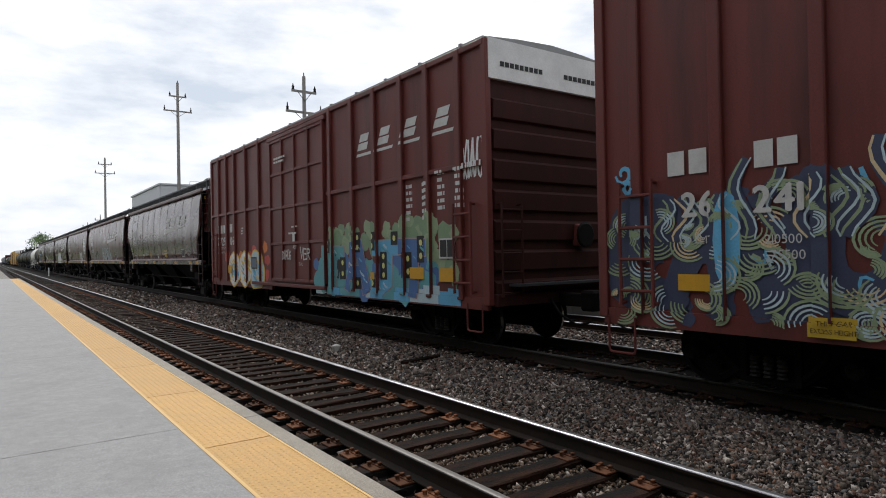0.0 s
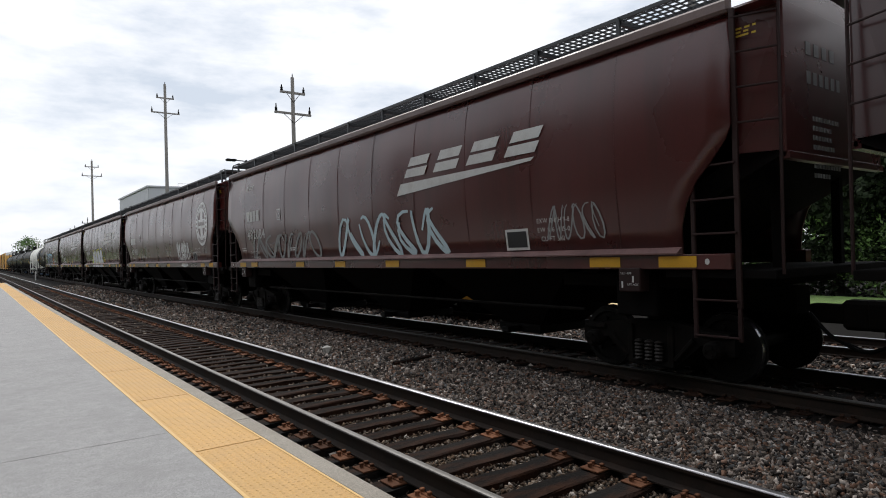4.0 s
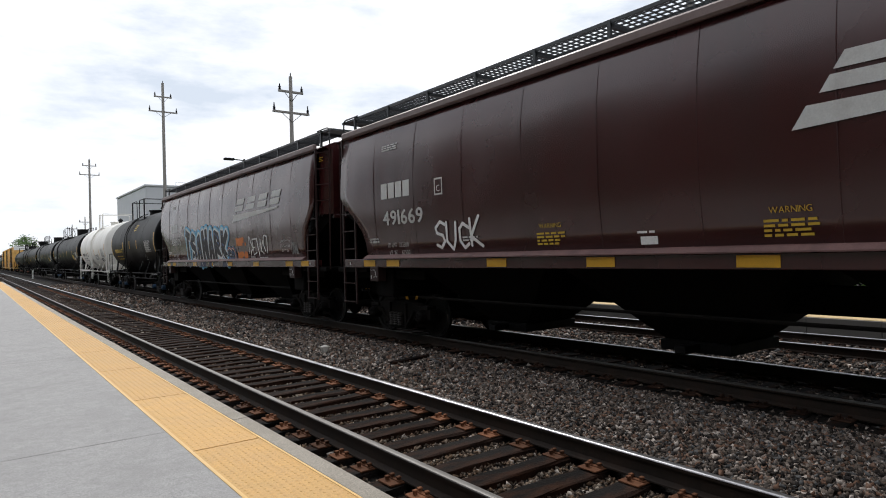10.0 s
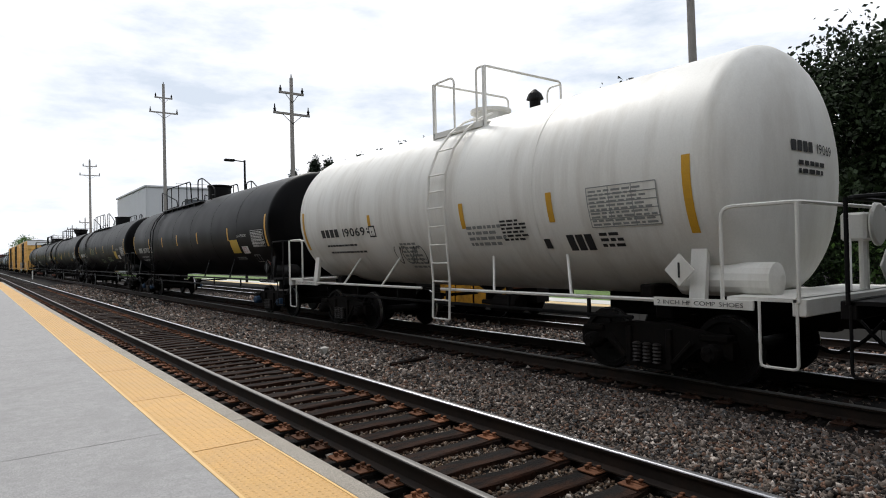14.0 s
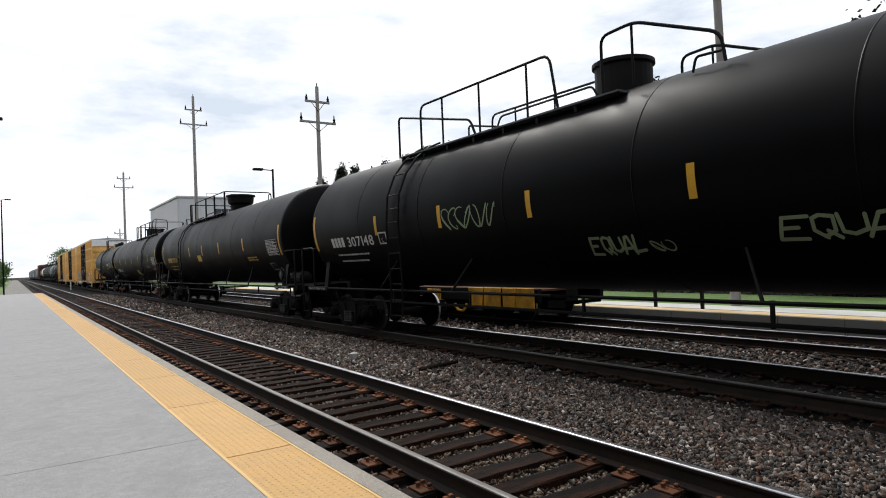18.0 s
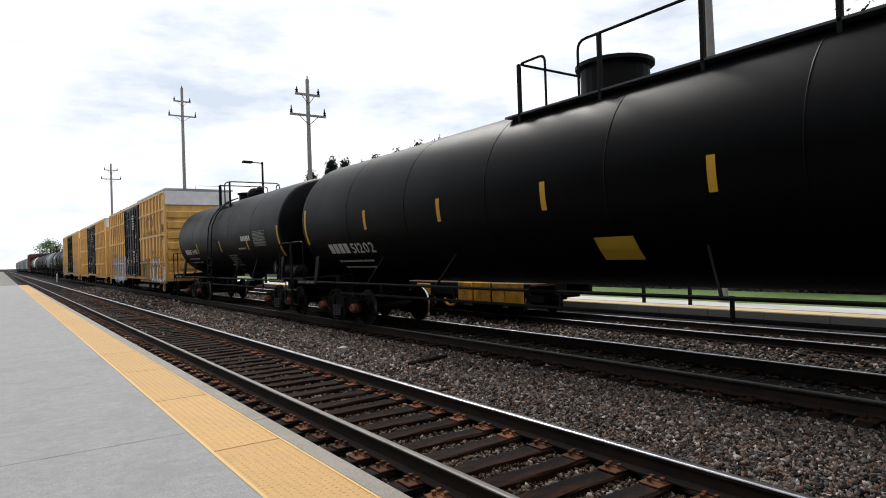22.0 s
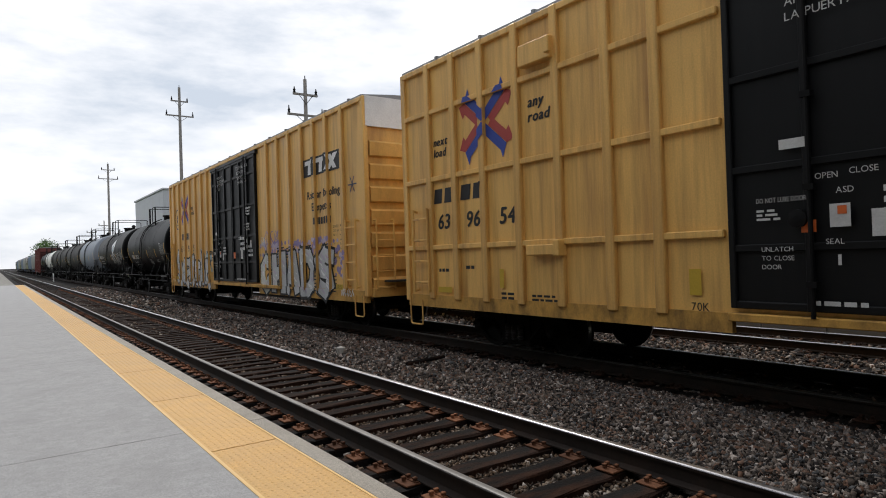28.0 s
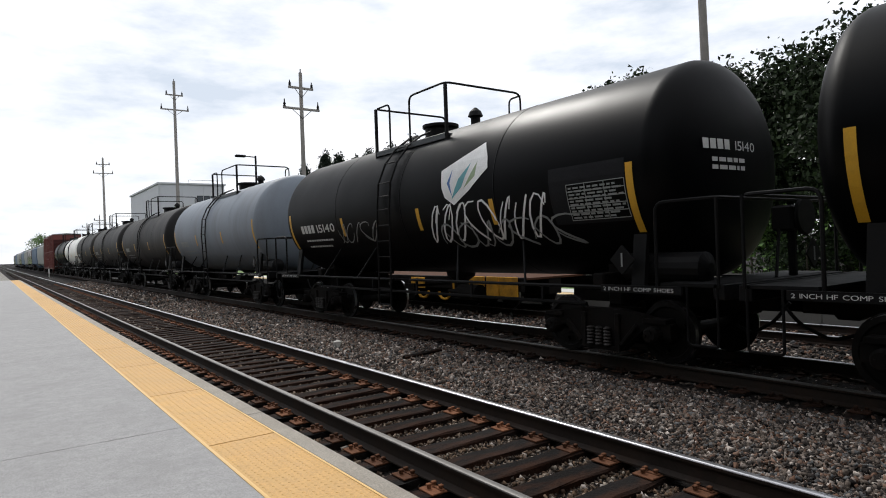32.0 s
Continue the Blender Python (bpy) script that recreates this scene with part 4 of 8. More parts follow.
def coupler(car, y, s):
    """A knuckle coupler and its air hose at one end; s: which way it points."""
    bm = boxes((-.10, .10, min(y, y + s * .75), max(y, y + s * .75), .72, .94), bevel=.02)
    box(bm, -.17, .13, min(y + s * .62, y + s * .92), max(y + s * .62, y + s * .92), .66, 1.0, .04)
    part("coupler", bm, TRUCK, car, "dark steel knuckle coupler")
    pts = arc([(-.30, y + s * .1, .85), (-.30, y + s * .30, .60), (-.22, y + s * .62, .42), (-.15, y + s * .86, .50)], .1)
    part("air_hose", tube(bmesh.new(), pts, .022), BLACK_STEEL, car)


def ladder(car, x, y0, y1, z0, z1, rungs, material, name="ladder", r=.014, rail_r=.020):
    """Two stiles and rungs on the near side."""
    bm = bmesh.new()
    for y in (y0, y1):
        tube(bm, [(x + .09, y, z0 + .05), (x, y, z0 + .03), (x, y, z1 - .03), (x + .09, y, z1 - .05)], rail_r)
    ob = part(name, bm, material, car)
    me = None
    for i in range(rungs):
        z = z0 + (z1 - z0) * (i + .5) / rungs
        if me is None:
            me = part("rung", rod(bmesh.new(), (x, y0, 0), (x, y1, 0), r, 6), material, ob, "", pose(0, 0, z)).data
        else:
            share("rung", me, ob, pose(0, 0, z))
    return ob


def step_stirrup(car, x, y0, y1, z0, z1, material):
    pts = arc([(x, y0, z1), (x, y0, z0), (x, y1, z0), (x, y1, z1)], .05, 2)
    return part("step", tube(bmesh.new(), pts, .016), material, car)


CARS = []


def new_car(name, a, b, label, category, group):
    car = empty(name, pose(TRAIN_X, (a + b) / 2, TRAIN_Z), label, category, group)
    CARS.append((car, (a + b) / 2))
    return car


# ---- boxcars ----
def boxcar(a, b, color, ribs, rails_z, door, door_color, label, door_style="black", end_band=True, sill=None, low=0.72, cap="bearing_cap", plain=False):
    """A high boxcar with outside posts. ribs: y of posts; rails_z: heights of the cross rails; door: (y0, y1)."""
    car = new_car("boxcar", a, b, label, "boxcar", "cars of the freight train")
    h, top, half = (b - a) / 2, 5.17, 1.56
    d0, d1 = door
    # Brown cars get ends with the gap's shade painted in.
    dark = BROWN_SHADE if color == BROWN else color
    low_paint = color if color == BROWN else YELLOW_GRIMY
    # side walls with the sill; posts and rails stand proud of them
    bm = boxes((-half, half, -h, h, 0.90, top), bevel=.01)
    body = part("body", bm, color, car)
    part("roof", prism(bmesh.new(), [(-1.60, top - .06), (-1.60, top + .02), (-.8, top + .10), (0, top + .14), (.8, top + .10), (1.60, top + .02), (1.60, top - .06)], -h, h), ROOF_GALV, car, "weathered galvanised roof")
    for i in range(int(h * 2 / 1.25)):
        y = -h + .6 + i * 1.25
        part("roof_rib", prism(bmesh.new(), [(-1.61, top - .05), (-1.61, top + .05), (0, top + .18), (1.61, top + .05), (1.61, top - .05)], y - .03, y + .03), ROOF_GALV, car)
    rw, proud = .075, .075
    me = None
    for y in ribs:
        if me is None:
            ob = part("side_post", boxes((-half - proud, -half + .01, -rw, rw, .86, top - .02), bevel=.015), color, car, "", pose(0, y, 0))
            me = ob.data
        else:
            share("side_post", me, car, pose(0, y, 0))
    spans = [(h, d1), (d0, -h)] if d0 is not None else [(h, -h)]
    for z in rails_z:
        for u, v in spans:
            part("side_rail", boxes((-half - proud * .8, -half + .01, min(u, v) + .05, max(u, v) - .05, z - .045, z + .045), bevel=.012), color, car)
    for u, v in spans:
        part("side_sill", boxes((-half - .03, -half + .05, min(u, v), max(u, v), low, .92)), low_paint, car)
    part("side_sill", boxes((half - .05, half + .03, -h, h, low, .92)), color, car)
    part("eave_rail", boxes((-half - .06, -half + .02, -h, h, top - .12, top - .02), bevel=.01), color, car)
    for s in (-1, 1):
        part("corner_post", boxes((-half - .05, -half + .06, s * h - .07, s * h + .07, .80, top - .02), bevel=.01), color, car)
        part("corner_post", boxes((half - .06, half + .05, s * h - .07, s * h + .07, .80, top - .02), bevel=.01), color, car)
        # corrugated end
        for k in range(7):
            z, y = 1.02 + k * .50, s * h
            rib = [(-.19, 0), (-.15, .075), (.13, .095), (.19, 0)]
            bm = bmesh.new()
            a, b = ([bm.verts.new((x, y + s * d, z + u)) for u, d in rib] for x in (-1.46, 1.46))
            for i in range(4):
                bm.faces.new((a[i], a[(i + 1) % 4], b[(i + 1) % 4], b[i]))
            bm.faces.new(a)
            bm.faces.new(b[::-1])
            bmesh.ops.recalc_face_normals(bm, faces=bm.faces)
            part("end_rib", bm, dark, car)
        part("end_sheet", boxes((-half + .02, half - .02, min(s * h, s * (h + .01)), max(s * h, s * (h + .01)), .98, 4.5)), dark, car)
        if end_band:
            part("end_band", boxes((-half + .01, half - .01, s * (h + .04) - .04, s * (h + .04) + .04, 4.50, top - .01)), S_WHITE, car, "white painted band across the end")
        ladder(car, -half - .10, s * (h - .33), s * (h - .80), .96, 2.52, 4, color, "side_ladder", .020, .024)
        step_stirrup(car, -half - .06, s * (h - .10), s * (h - .50), .36, .82, color)
        bm = bmesh.new()
        for x in (-1.42, -.98):
            tube(bm, [(x, s * (h + .02), .95), (x, s * (h + .19), .95), (x, s * (h + .19), 2.45), (x, s * (h + .02), 2.45)], .02)
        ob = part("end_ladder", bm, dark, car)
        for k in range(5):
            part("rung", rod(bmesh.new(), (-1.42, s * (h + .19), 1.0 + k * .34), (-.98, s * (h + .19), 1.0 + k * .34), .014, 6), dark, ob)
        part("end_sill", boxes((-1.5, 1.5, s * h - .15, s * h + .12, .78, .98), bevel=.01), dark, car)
        part("crossover_platform", boxes((-1.2, 1.2, min(s * h, s * (h + .34)), max(s * h, s * (h + .34)), 1.10, 1.14)), GRATING, car)
        coupler(car, s * (h + .05), s)
    if not plain:
        part("brake_wheel", lathe(bmesh.new(), [(-h - .22, .06), (-h - .22, .20), (-h - .20, .235), (-h - .17, .20), (-h - .17, .06)], "y", 18, (.55, 0, 1.95)), BLACK_STEEL, car)
        part("brake_housing", boxes((.38, .72, -h - .17, -h - .02, 1.75, 2.15), bevel=.03), color, car)
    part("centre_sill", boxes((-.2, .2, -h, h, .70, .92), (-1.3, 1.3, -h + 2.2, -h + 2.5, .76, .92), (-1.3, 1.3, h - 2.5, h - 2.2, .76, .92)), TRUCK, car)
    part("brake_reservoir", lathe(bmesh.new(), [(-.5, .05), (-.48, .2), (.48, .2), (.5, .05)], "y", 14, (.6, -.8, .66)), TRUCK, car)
    if d0 is not None:
        mid = (d0 + d1) / 2
        leaves = [(d0, mid), (mid, d1)] if door_style != "brown" else [(d0, d1)]
        for u, v in leaves:
            leaf = part("door", boxes((-half - .045, -half - .005, u + .03, v - .03, .98, 4.92), bevel=.008), door_color, car, "black double plug door" if door_style != "brown" else "brown sliding door")
            span = v - u
            n = 3 if door_style != "brown" else 4
            for k in range(n + 1):
                y = u + .06 + (span - .12) * k / n
                part("door_stile", boxes((-half - .095, -half - .04, y - .035, y + .035, .98, 4.92), bevel=.01), door_color, leaf)
            for z in ((1.02, 1.62, 2.45, 3.42, 4.40, 4.88) if door_style != "brown" else (1.02, 2.02, 3.0, 3.95, 4.88)):
                part("door_rail", boxes((-half - .085, -half - .04, u + .05, v - .05, z - .04, z + .04), bevel=.01), door_color, leaf)
            if door_style != "brown":
                y = u + span * (.36 if u == d0 else .64)
                part("locking_bar", rod(bmesh.new(), (-half - .14, y, .92), (-half - .14, y, 4.95), .024, 8), BLACK_STEEL, leaf)
                for z in (1.25, 2.2, 3.1, 4.2):
                    part("bar_guide", boxes((-half - .17, -half - .09, y - .05, y + .05, z - .03, z + .03)), BLACK_STEEL, leaf)
                part("lock_gear", lathe(bmesh.new(), [(-half - .16, .03), (-half - .15, .09), (-half - .09, .09)], "x", 12, (0, y + .12, 1.9)), BLACK_STEEL, leaf)
        part("door_track", boxes((-half - .12, -half + .02, d0 - (1.9 if door_style != "brown" else 0), d1 + (0 if door_style != "brown" else 1.5), .84, .93), bevel=.01), low_paint, car)
        part("door_track", boxes((-half - .10, -half + .02, d0 - .1, d1 + .1, 4.92, 5.02), bevel=.01), door_color, car)
    for s in (-1, 1):
        truck(car, s * (h - (2.5 if h > 8.7 else 1.9)), cap)

    cuts = sorted({q for y in ribs for q in (y - rw, y + rw)})
    cz = sorted({q for z in rails_z for q in (z - .045, z + .045)} | {.92})
    if d0 is not None:
        cuts = sorted(set(cuts) | {d0, d1})

    def depth(y, z):
        if d0 is not None and d0 < y < d1:
            return -half - .098
        if any(abs(y - r) < rw for r in ribs) and z > .86:
            return -half - proud
        if z < .92:
            return -half - .03
        if any(abs(z - r) < .045 for r in rails_z):
            return -half - proud * .8
        return -half

    return car, Skin(depth, cuts, cz, True), h


def dim_table(car, skin, y, z, seed, m=W_PAINT):
    paint(car, "stencil", bars(y, .22, z, .75, 6, seed) + bars(y - .55, .24, z, .75, 6, seed + 1), [m], skin)



car, skin, h = boxcar(-11.5, 5.44, BROWN, [7.92, 6.86, 5.8, 4.7, 3.6, -3.6, -4.7, -5.8, -6.86, -7.92], [], (-1.6, 1.6), BROWN, "dark brown boxcar covered with blue-green graffiti scrolls", "brown")
paint(car, "reporting_mark", [quad(7.49 - k * .28, 7.27 - k * .28, 2.52, 2.80) for k in (0, 1)] + [quad(6.45 - k * .24, 6.25 - k * .24, 2.50, 2.78) for k in (0, 1)], [W_PAINT], skin, .02)
graffiti(car, skin, 8.3, 4.2, .98, 2.25, 5, [S_SLATE, S_NAVY, S_NAVY], S_NAVY, 11, S_NAVY, [S_SAGE, S_PALE, S_SKY], 2, .05)
rng = random.Random(5)
polys = []
# bundles of arcs that run side by side, and flames that rise above them
for i in range(95):
    yy, zz, big = rng.uniform(3.7, 8.25), rng.uniform(.86, 2.2), rng.uniform(.10, .30)
    a0, span, tone = rng.uniform(0, 6.3), rng.choice((-1, 1)) * rng.uniform(1.4, 3.2), rng.choice((0, 0, 1, 1, 3))
    for j in range(4):
        r = big * (1 - .2 * j)
        polys += stroke([(yy + r * math.cos(a0 + span * k / 9), zz + r * .8 * math.sin(a0 + span * k / 9)) for k in range(10)], .015 - .002 * j, tone if j else 0, i % 3)
for i in range(16):
    yy, zz, tall = 7.6 - i * .27 + rng.uniform(-.1, .1), 1.75, rng.uniform(.5, 1.05) if i > 3 else .5
    bend = [(yy + .10 * math.sin(k * .75 + i), zz + tall * k / 8) for k in range(9)]
    polys += stroke(bend, .085, 2, 0) + stroke([(y + .05, z) for y, z in bend], .018, rng.choice((0, 3)), 1) + stroke([(y - .05, z) for y, z in bend], .014, 1, 2)
paint(car, "scroll_graffiti", polys, [S_SAGE, S_PALE, S_NAVY, S_CREAM], skin, .022)
paint(car, "sky_blue_spray", [([(6.75 + .14 * math.cos(k * .7), 1.75 + .55 * math.sin(k * .7)) for k in range(9)], 0, 0)] + stroke(curl(rng, 8.12, 2.62, .13), .03, 0, 0) + stroke(curl(rng, 8.05, 2.45, .10), .03, 0, 0), [S_SKY], skin, .026)
paint(car, "car_number", text_polys("26", 7.29, 2.03, .29, bold=.014) + text_polys("241", 6.45, 2.03, .29, bold=.014), [W_PAINT], skin, .046)
paint(car, "stencil", text_polys("LD LMT", 7.32, 1.72, .09) + text_polys("210500", 6.34, 1.70, .10) + text_polys("75500", 6.28, 1.54, .10), [W_PAINT], skin, .046)
paint(car, "reflector", [quad(7.36, 6.96, 1.18, 1.37)], [Y_PAINT], skin, .05)
paint(car, "warning_plate", [quad(5.93, 5.50, .78, .98)], [YL_PAINT], skin, .05)
paint(car, "warning_text", text_polys("THIS CAR", 5.83, .90, .05) + text_polys("EXCESS HEIGHT", 5.90, .82, .05, widen=.85), [K_PAINT], skin, .056)

car, skin, h = boxcar(7.82, 23.3, BROWN, [6.86, 6.0, 5.14, 4.03, 2.85, -2.03, -3.12, -4.13, -5.18, -6.08, -7.04], [3.14], (-1.77, 1.84), BROWN, "dark brown boxcar with teal and blue graffiti along its sill", "brown")
# slanted blocks for the emblem, each with its bar below
polys = []
for k, yy in enumerate((-3.35, -4.22, -5.20, -6.25)):
    polys += [quad(yy, yy - .42, 3.93, 4.08, 0, 0, .5), quad(yy - .09, yy - .46, 4.11, 4.27, 0, 0, .5), quad(yy + .04, yy - .60, 3.80, 3.86, 0, 0, .5)]
paint(car, "emblem", polys, [W_PAINT], skin, .006)
paint(car, "reporting_mark", [quad(6.80 - k * .33, 6.57 - k * .33, 2.50, 2.78) for k in (0, 1)] + [quad(5.75 - k * .33, 5.52 - k * .33, 2.50, 2.78) for k in (0, 1)], [W_PAINT], skin)
paint(car, "car_number", text_polys("729", 6.86, 2.08, .29, bold=.014) + text_polys("046", 5.72, 2.08, .29, bold=.014), [W_PAINT], skin)
paint(car, "stencil", text_polys("LD LMT 215300", 6.84, 1.95, .085) + text_polys("LT WT 70700", 6.84, 1.79, .085), [W_PAINT], skin)
cloud(car, skin, 6.0, 2.2, 1.0, 1.95, [S_RED, S_ORANGE], 27, 26, .16)
throw_up(car, skin, "OOB", 5.85, 2.5, .70, 1.92, .26, S_YELLOW, [S_PALE, S_WHITE], 28, .05, [], [S_YELLOW, S_SKY, S_TEAL], busy=8)
paint(car, "black_window", [quad(3.72, 3.15, 1.30, 1.66, 0, 3), quad(3.68, 3.19, 1.34, 1.62, 1, 4)], [K_PAINT, S_SLATE], skin, .006)
cloud(car, skin, -1.9, -6.2, 1.75, 2.30, [S_SAGE, S_GREEN_GREY], 21, 70, .17)
cloud(car, skin, -1.3, -6.3, .85, 1.55, [S_TEAL, S_TEAL, S_BLUE], 19, 60, .24, lift=.0045)
rng = random.Random(20)
polys = []
for yy, za, zb in ((-1.92, 1.72, 2.05), (-2.58, 1.12, 1.62), (-3.30, 1.72, 2.16), (-3.30, .92, 1.18), (-4.06, 1.75, 2.14), (-4.08, .98, 1.16), (-4.42, 1.15, 1.72), (-4.85, 1.85, 2.12), (-5.35, 1.2, 1.7), (-5.8, 1.5, 2.0)):
    polys.append(quad(yy + .13, yy - .13, za, zb, 0, 5))
    n = max(1, round((zb - za) / .20))
    for k in range(n):
        z = za + (zb - za) * (k + .5) / n
        polys.append(([(yy + .055 * math.cos(a * .785), z + .06 * math.sin(a * .785)) for a in range(8)], 1, 6))
paint(car, "dotted_panel", polys, [S_BLACK, S_YELLOW_GREEN], skin, .006, "black sprayed panels with pale yellow dots")
throw_up(car, skin, "TAJT", -1.55, -6.1, .78, 1.98, .15, S_ROSE, [S_BLUE, S_TEAL, S_SKY], 22, .022, [], [S_SKY, S_TEAL, S_PALE], False, .1, 6, lift=.006)
tag_word(car, skin, "ATEEM", -1.8, -2.45, 1.1, 1.75, S_BLACK, 26, .022)
cloud(car, skin, -5.9, -7.0, 1.2, 2.1, [S_SAGE, S_GREEN_GREY], 23, 18, .2)
tag_word(car, skin, "DIRUG", .85, .25, 1.55, 1.85, W_PAINT, 24, .014)
tag_word(car, skin, "VER", -.35, -1.0, 1.55, 1.9, W_PAINT, 34, .018)
paint(car, "seal_stencil", text_polys("SEAL", -.25, 1.42, .09) + text_polys("ASE", .12, 1.85, .11) + [quad(.14, -.02, 2.05, 2.28), quad(.2, .05, 2.42, 2.46), quad(-.05, -.2, 2.42, 2.46)], [W_PAINT], skin, .004)
rng = random.Random(29)
paint(car, "sill_overspray", [quad(-1.3 - k * .33 + rng.uniform(-.1, .1), -1.75 - k * .33, .75, .9 + rng.uniform(.02, .2), rng.randrange(3), k % 3) for k in range(17)], [S_SKY, S_TEAL, S_PALE], skin, .003, "light blue overspray along the sill")
scrawl(car, skin, -7.15, -7.65, 2.9, 3.6, S_WHITE, 25, .022, 4)
paint(car, "reflector", [quad(-5.44, -5.92, 1.19, 1.41), quad(-6.41, -6.92, 1.16, 1.40), quad(5.9, 5.5, 1.15, 1.4), quad(-3.9, -4.2, 1.15, 1.3)], [Y_PAINT], skin, .040)
paint(car, "data_panel", [quad(-6.41, -6.89, 1.57, 1.93, 0, 0), quad(-6.44, -6.64, 1.60, 1.90, 1, 1), quad(-6.66, -6.86, 1.60, 1.90, 1, 1)], [W_PAINT, K_PAINT], skin, .030)
dim_table(car, skin, -5.3, 2.3, 31)
dim_table(car, skin, -6.35, 2.45, 33)
paint(car, "stencil", bars(1.4, .8, 4.25, .2, 2, 35) + bars(.4, .6, 2.25, .08, 1, 36) + bars(4.6, .2, 2.4, .25, 3, 37), [W_PAINT], skin, .004)
part("end_lettering", boxes(*[(-1.3 + k * .11, -1.22 + k * .11, -h - .090, -h - .078, 4.72, 4.80) for k in range(9)], *[(.2 + k * .12, .29 + k * .12, -h - .090, -h - .078, 4.72, 4.80) for k in range(8)]), K_PAINT, car)


# yellow cars
def yellow_marks(car, skin, number, c=(6.58, 3.80), r=.66, said=(8.05, 5.56)):
    """The slogan and the crossed arrows."""
    polys = []
    for sy in (-1, 1):
        for sz in (-1, 1):
            u = (sy * .80, sz * .64)
            n = (-sy * .64, sz * .76)
            for mi, off, lo, w in ((0, .085, 0, .082), (1, -.080, .16, .075)):
                at = lambda d, e: (c[0] + u[0] * d * r + n[0] * e, c[1] + u[1] * d * r + n[1] * e)
                polys.append(([at(lo, off - w), at(lo, off + w), at(.95, off + w), at(.95, off - w)], mi, 1 - mi))
                polys.append(([at(.93, off - w), at(.93, off + w), at(1.10, off + w * 1.9), at(1.0, off - w)] if mi == 0 else [at(.80, off + w), at(.80, off - w * 2.2), at(1.12, off - w * .8), at(1.0, off + w)], mi, 1 - mi))
    paint(car, "emblem", polys, [BLUE_PAINT, RED_PAINT], skin, .006)
    paint(car, "slogan", text_polys("next", said[0], 3.62, .15, slant=.2, bold=.010) + text_polys("load", said[0], 3.42, .15, slant=.2, bold=.010) + text_polys("any", said[1], 3.82, .16, slant=.2, bold=.010) + text_polys("road", said[1], 3.60, .16, slant=.2, bold=.010), [K_PAINT], skin, .006)
    polys = [quad(8.1, 7.86, 2.58, 2.84, 0, 0, .15), quad(7.78, 7.54, 2.58, 2.84, 0, 0, .15), quad(7.30, 7.04, 2.58, 2.84, 0, 0, .15), quad(6.96, 6.70, 2.58, 2.84, 0, 0, .15)]
    if number.count(" ") == 3:
        polys = [quad(y, y - .24, 2.62, 2.88, 0, 0, .15) for y in (7.23, 6.93, 6.47, 6.17)]
    if not number:
        polys += [quad(8.04 - k * .36, 7.84 - k * .36, 2.12, 2.40) for k in range(6)]
    for digits, yy in zip(number.split(), (7.98, 7.15, 6.28) if number.count(" ") == 2 else (7.40, 6.98, 6.22, 5.42)):
        polys += text_polys(digits, yy, 2.12, .27, slant=.15, bold=.012)
    paint(car, "reporting_mark", polys, [K_PAINT], skin, .006)


def door_marks(car, skin, style):
    polys = []
    if style:
        for i, s in enumerate(("CLOSE AND LOCK", "BOTH DOORS", "BEFORE", "MOVING CAR")):
            polys += text_polys(s, -.65 - .06 * i, 4.62 - i * .16, .10)
        for i, s in enumerate(("-IMPORTANT-", "CLOSE THIS DOOR", "BEFORE CLOSING", "MAIN DOOR")):
            polys += text_polys(s, 1.75 - .06 * (3 - i), 4.55 - i * .13, .085)
    else:
        for i, s in enumerate(("CLOSE AND LOCK", "BOTH DOORS", "BEFORE", "MOVING CAR", "ANTES DE CERRAR", "LA PUERTA PRINCIPAL")):
            polys += text_polys(s, 1.75, 4.62 - i * .15, .09)
        polys += bars(-.6, 1.1, 3.7, .9, 6, 44)
    polys += [quad(-1.35, -1.62, 2.05, 2.35), quad(-1.40, -1.50, 2.40, 2.52), quad(-1.9, -2.0, 2.1, 2.3)] + bars(-1.35, .5, 2.62, .26, 3, 48) + bars(-.75, .3, 2.35, .12, 2, 49)
    polys += bars(-1.5, .5, 3.1, .28, 3, 41) + bars(.95, .35, 1.9, .3, 3, 42) + bars(-.9, .5, 2.0, .5, 3, 43) + bars(-1.7, .4, 1.8, .4, 3, 45) + bars(1.6, .5, 1.05, .08, 1, 46) + bars(-.5, .9, 1.05, .08, 1, 47)
    polys += [quad(-.95, -1.15, 1.72, 2.0), quad(1.05, .92, 1.7, 1.95), quad(1.85, 1.6, 2.6, 2.7)]
    polys += fit_text("DO NOT LUBE DOORS", 2.10, 1.58, 2.08, .05) + bars(2.10, .24, 1.90, .13, 3, 50) + text_polys("UNLATCH", 2.06, 1.58, .05) + text_polys("TO CLOSE", 2.06, 1.49, .05) + text_polys("DOOR", 2.06, 1.40, .05)
    polys += text_polys("OPEN", 1.52, 2.27, .06) + text_polys("CLOSE", 1.22, 2.29, .06) + text_polys("ASD", 1.34, 2.12, .06) + text_polys("SEAL", 1.44, 1.64, .055) + [quad(1.40, 1.22, 1.80, 2.02), quad(1.34, 1.31, 1.44, 1.54)]
    paint(car, "door_stencil", polys, [W_PAINT], skin, .004)
    paint(car, "sticker", [quad(-.2, -.42, 1.75, 1.95), quad(1.66, 1.52, 1.76, 1.88), quad(1.33, 1.25, 1.92, 2.0)], [ORANGE_PAINT], skin, .008)


car, skin, h = boxcar(249.87, 268.17, YELLOW, [8.3, 7.45, 6.6, 5.75, 4.9, 4.05, 3.2, -3.08, -4.03, -4.92, -5.80, -6.70, -7.50, -8.22], [1.73, 3.06, 4.28], (-2.55, 2.25), DOOR_BLACK, "faded yellow boxcar with black double doors and white bubble graffiti", low=.70)
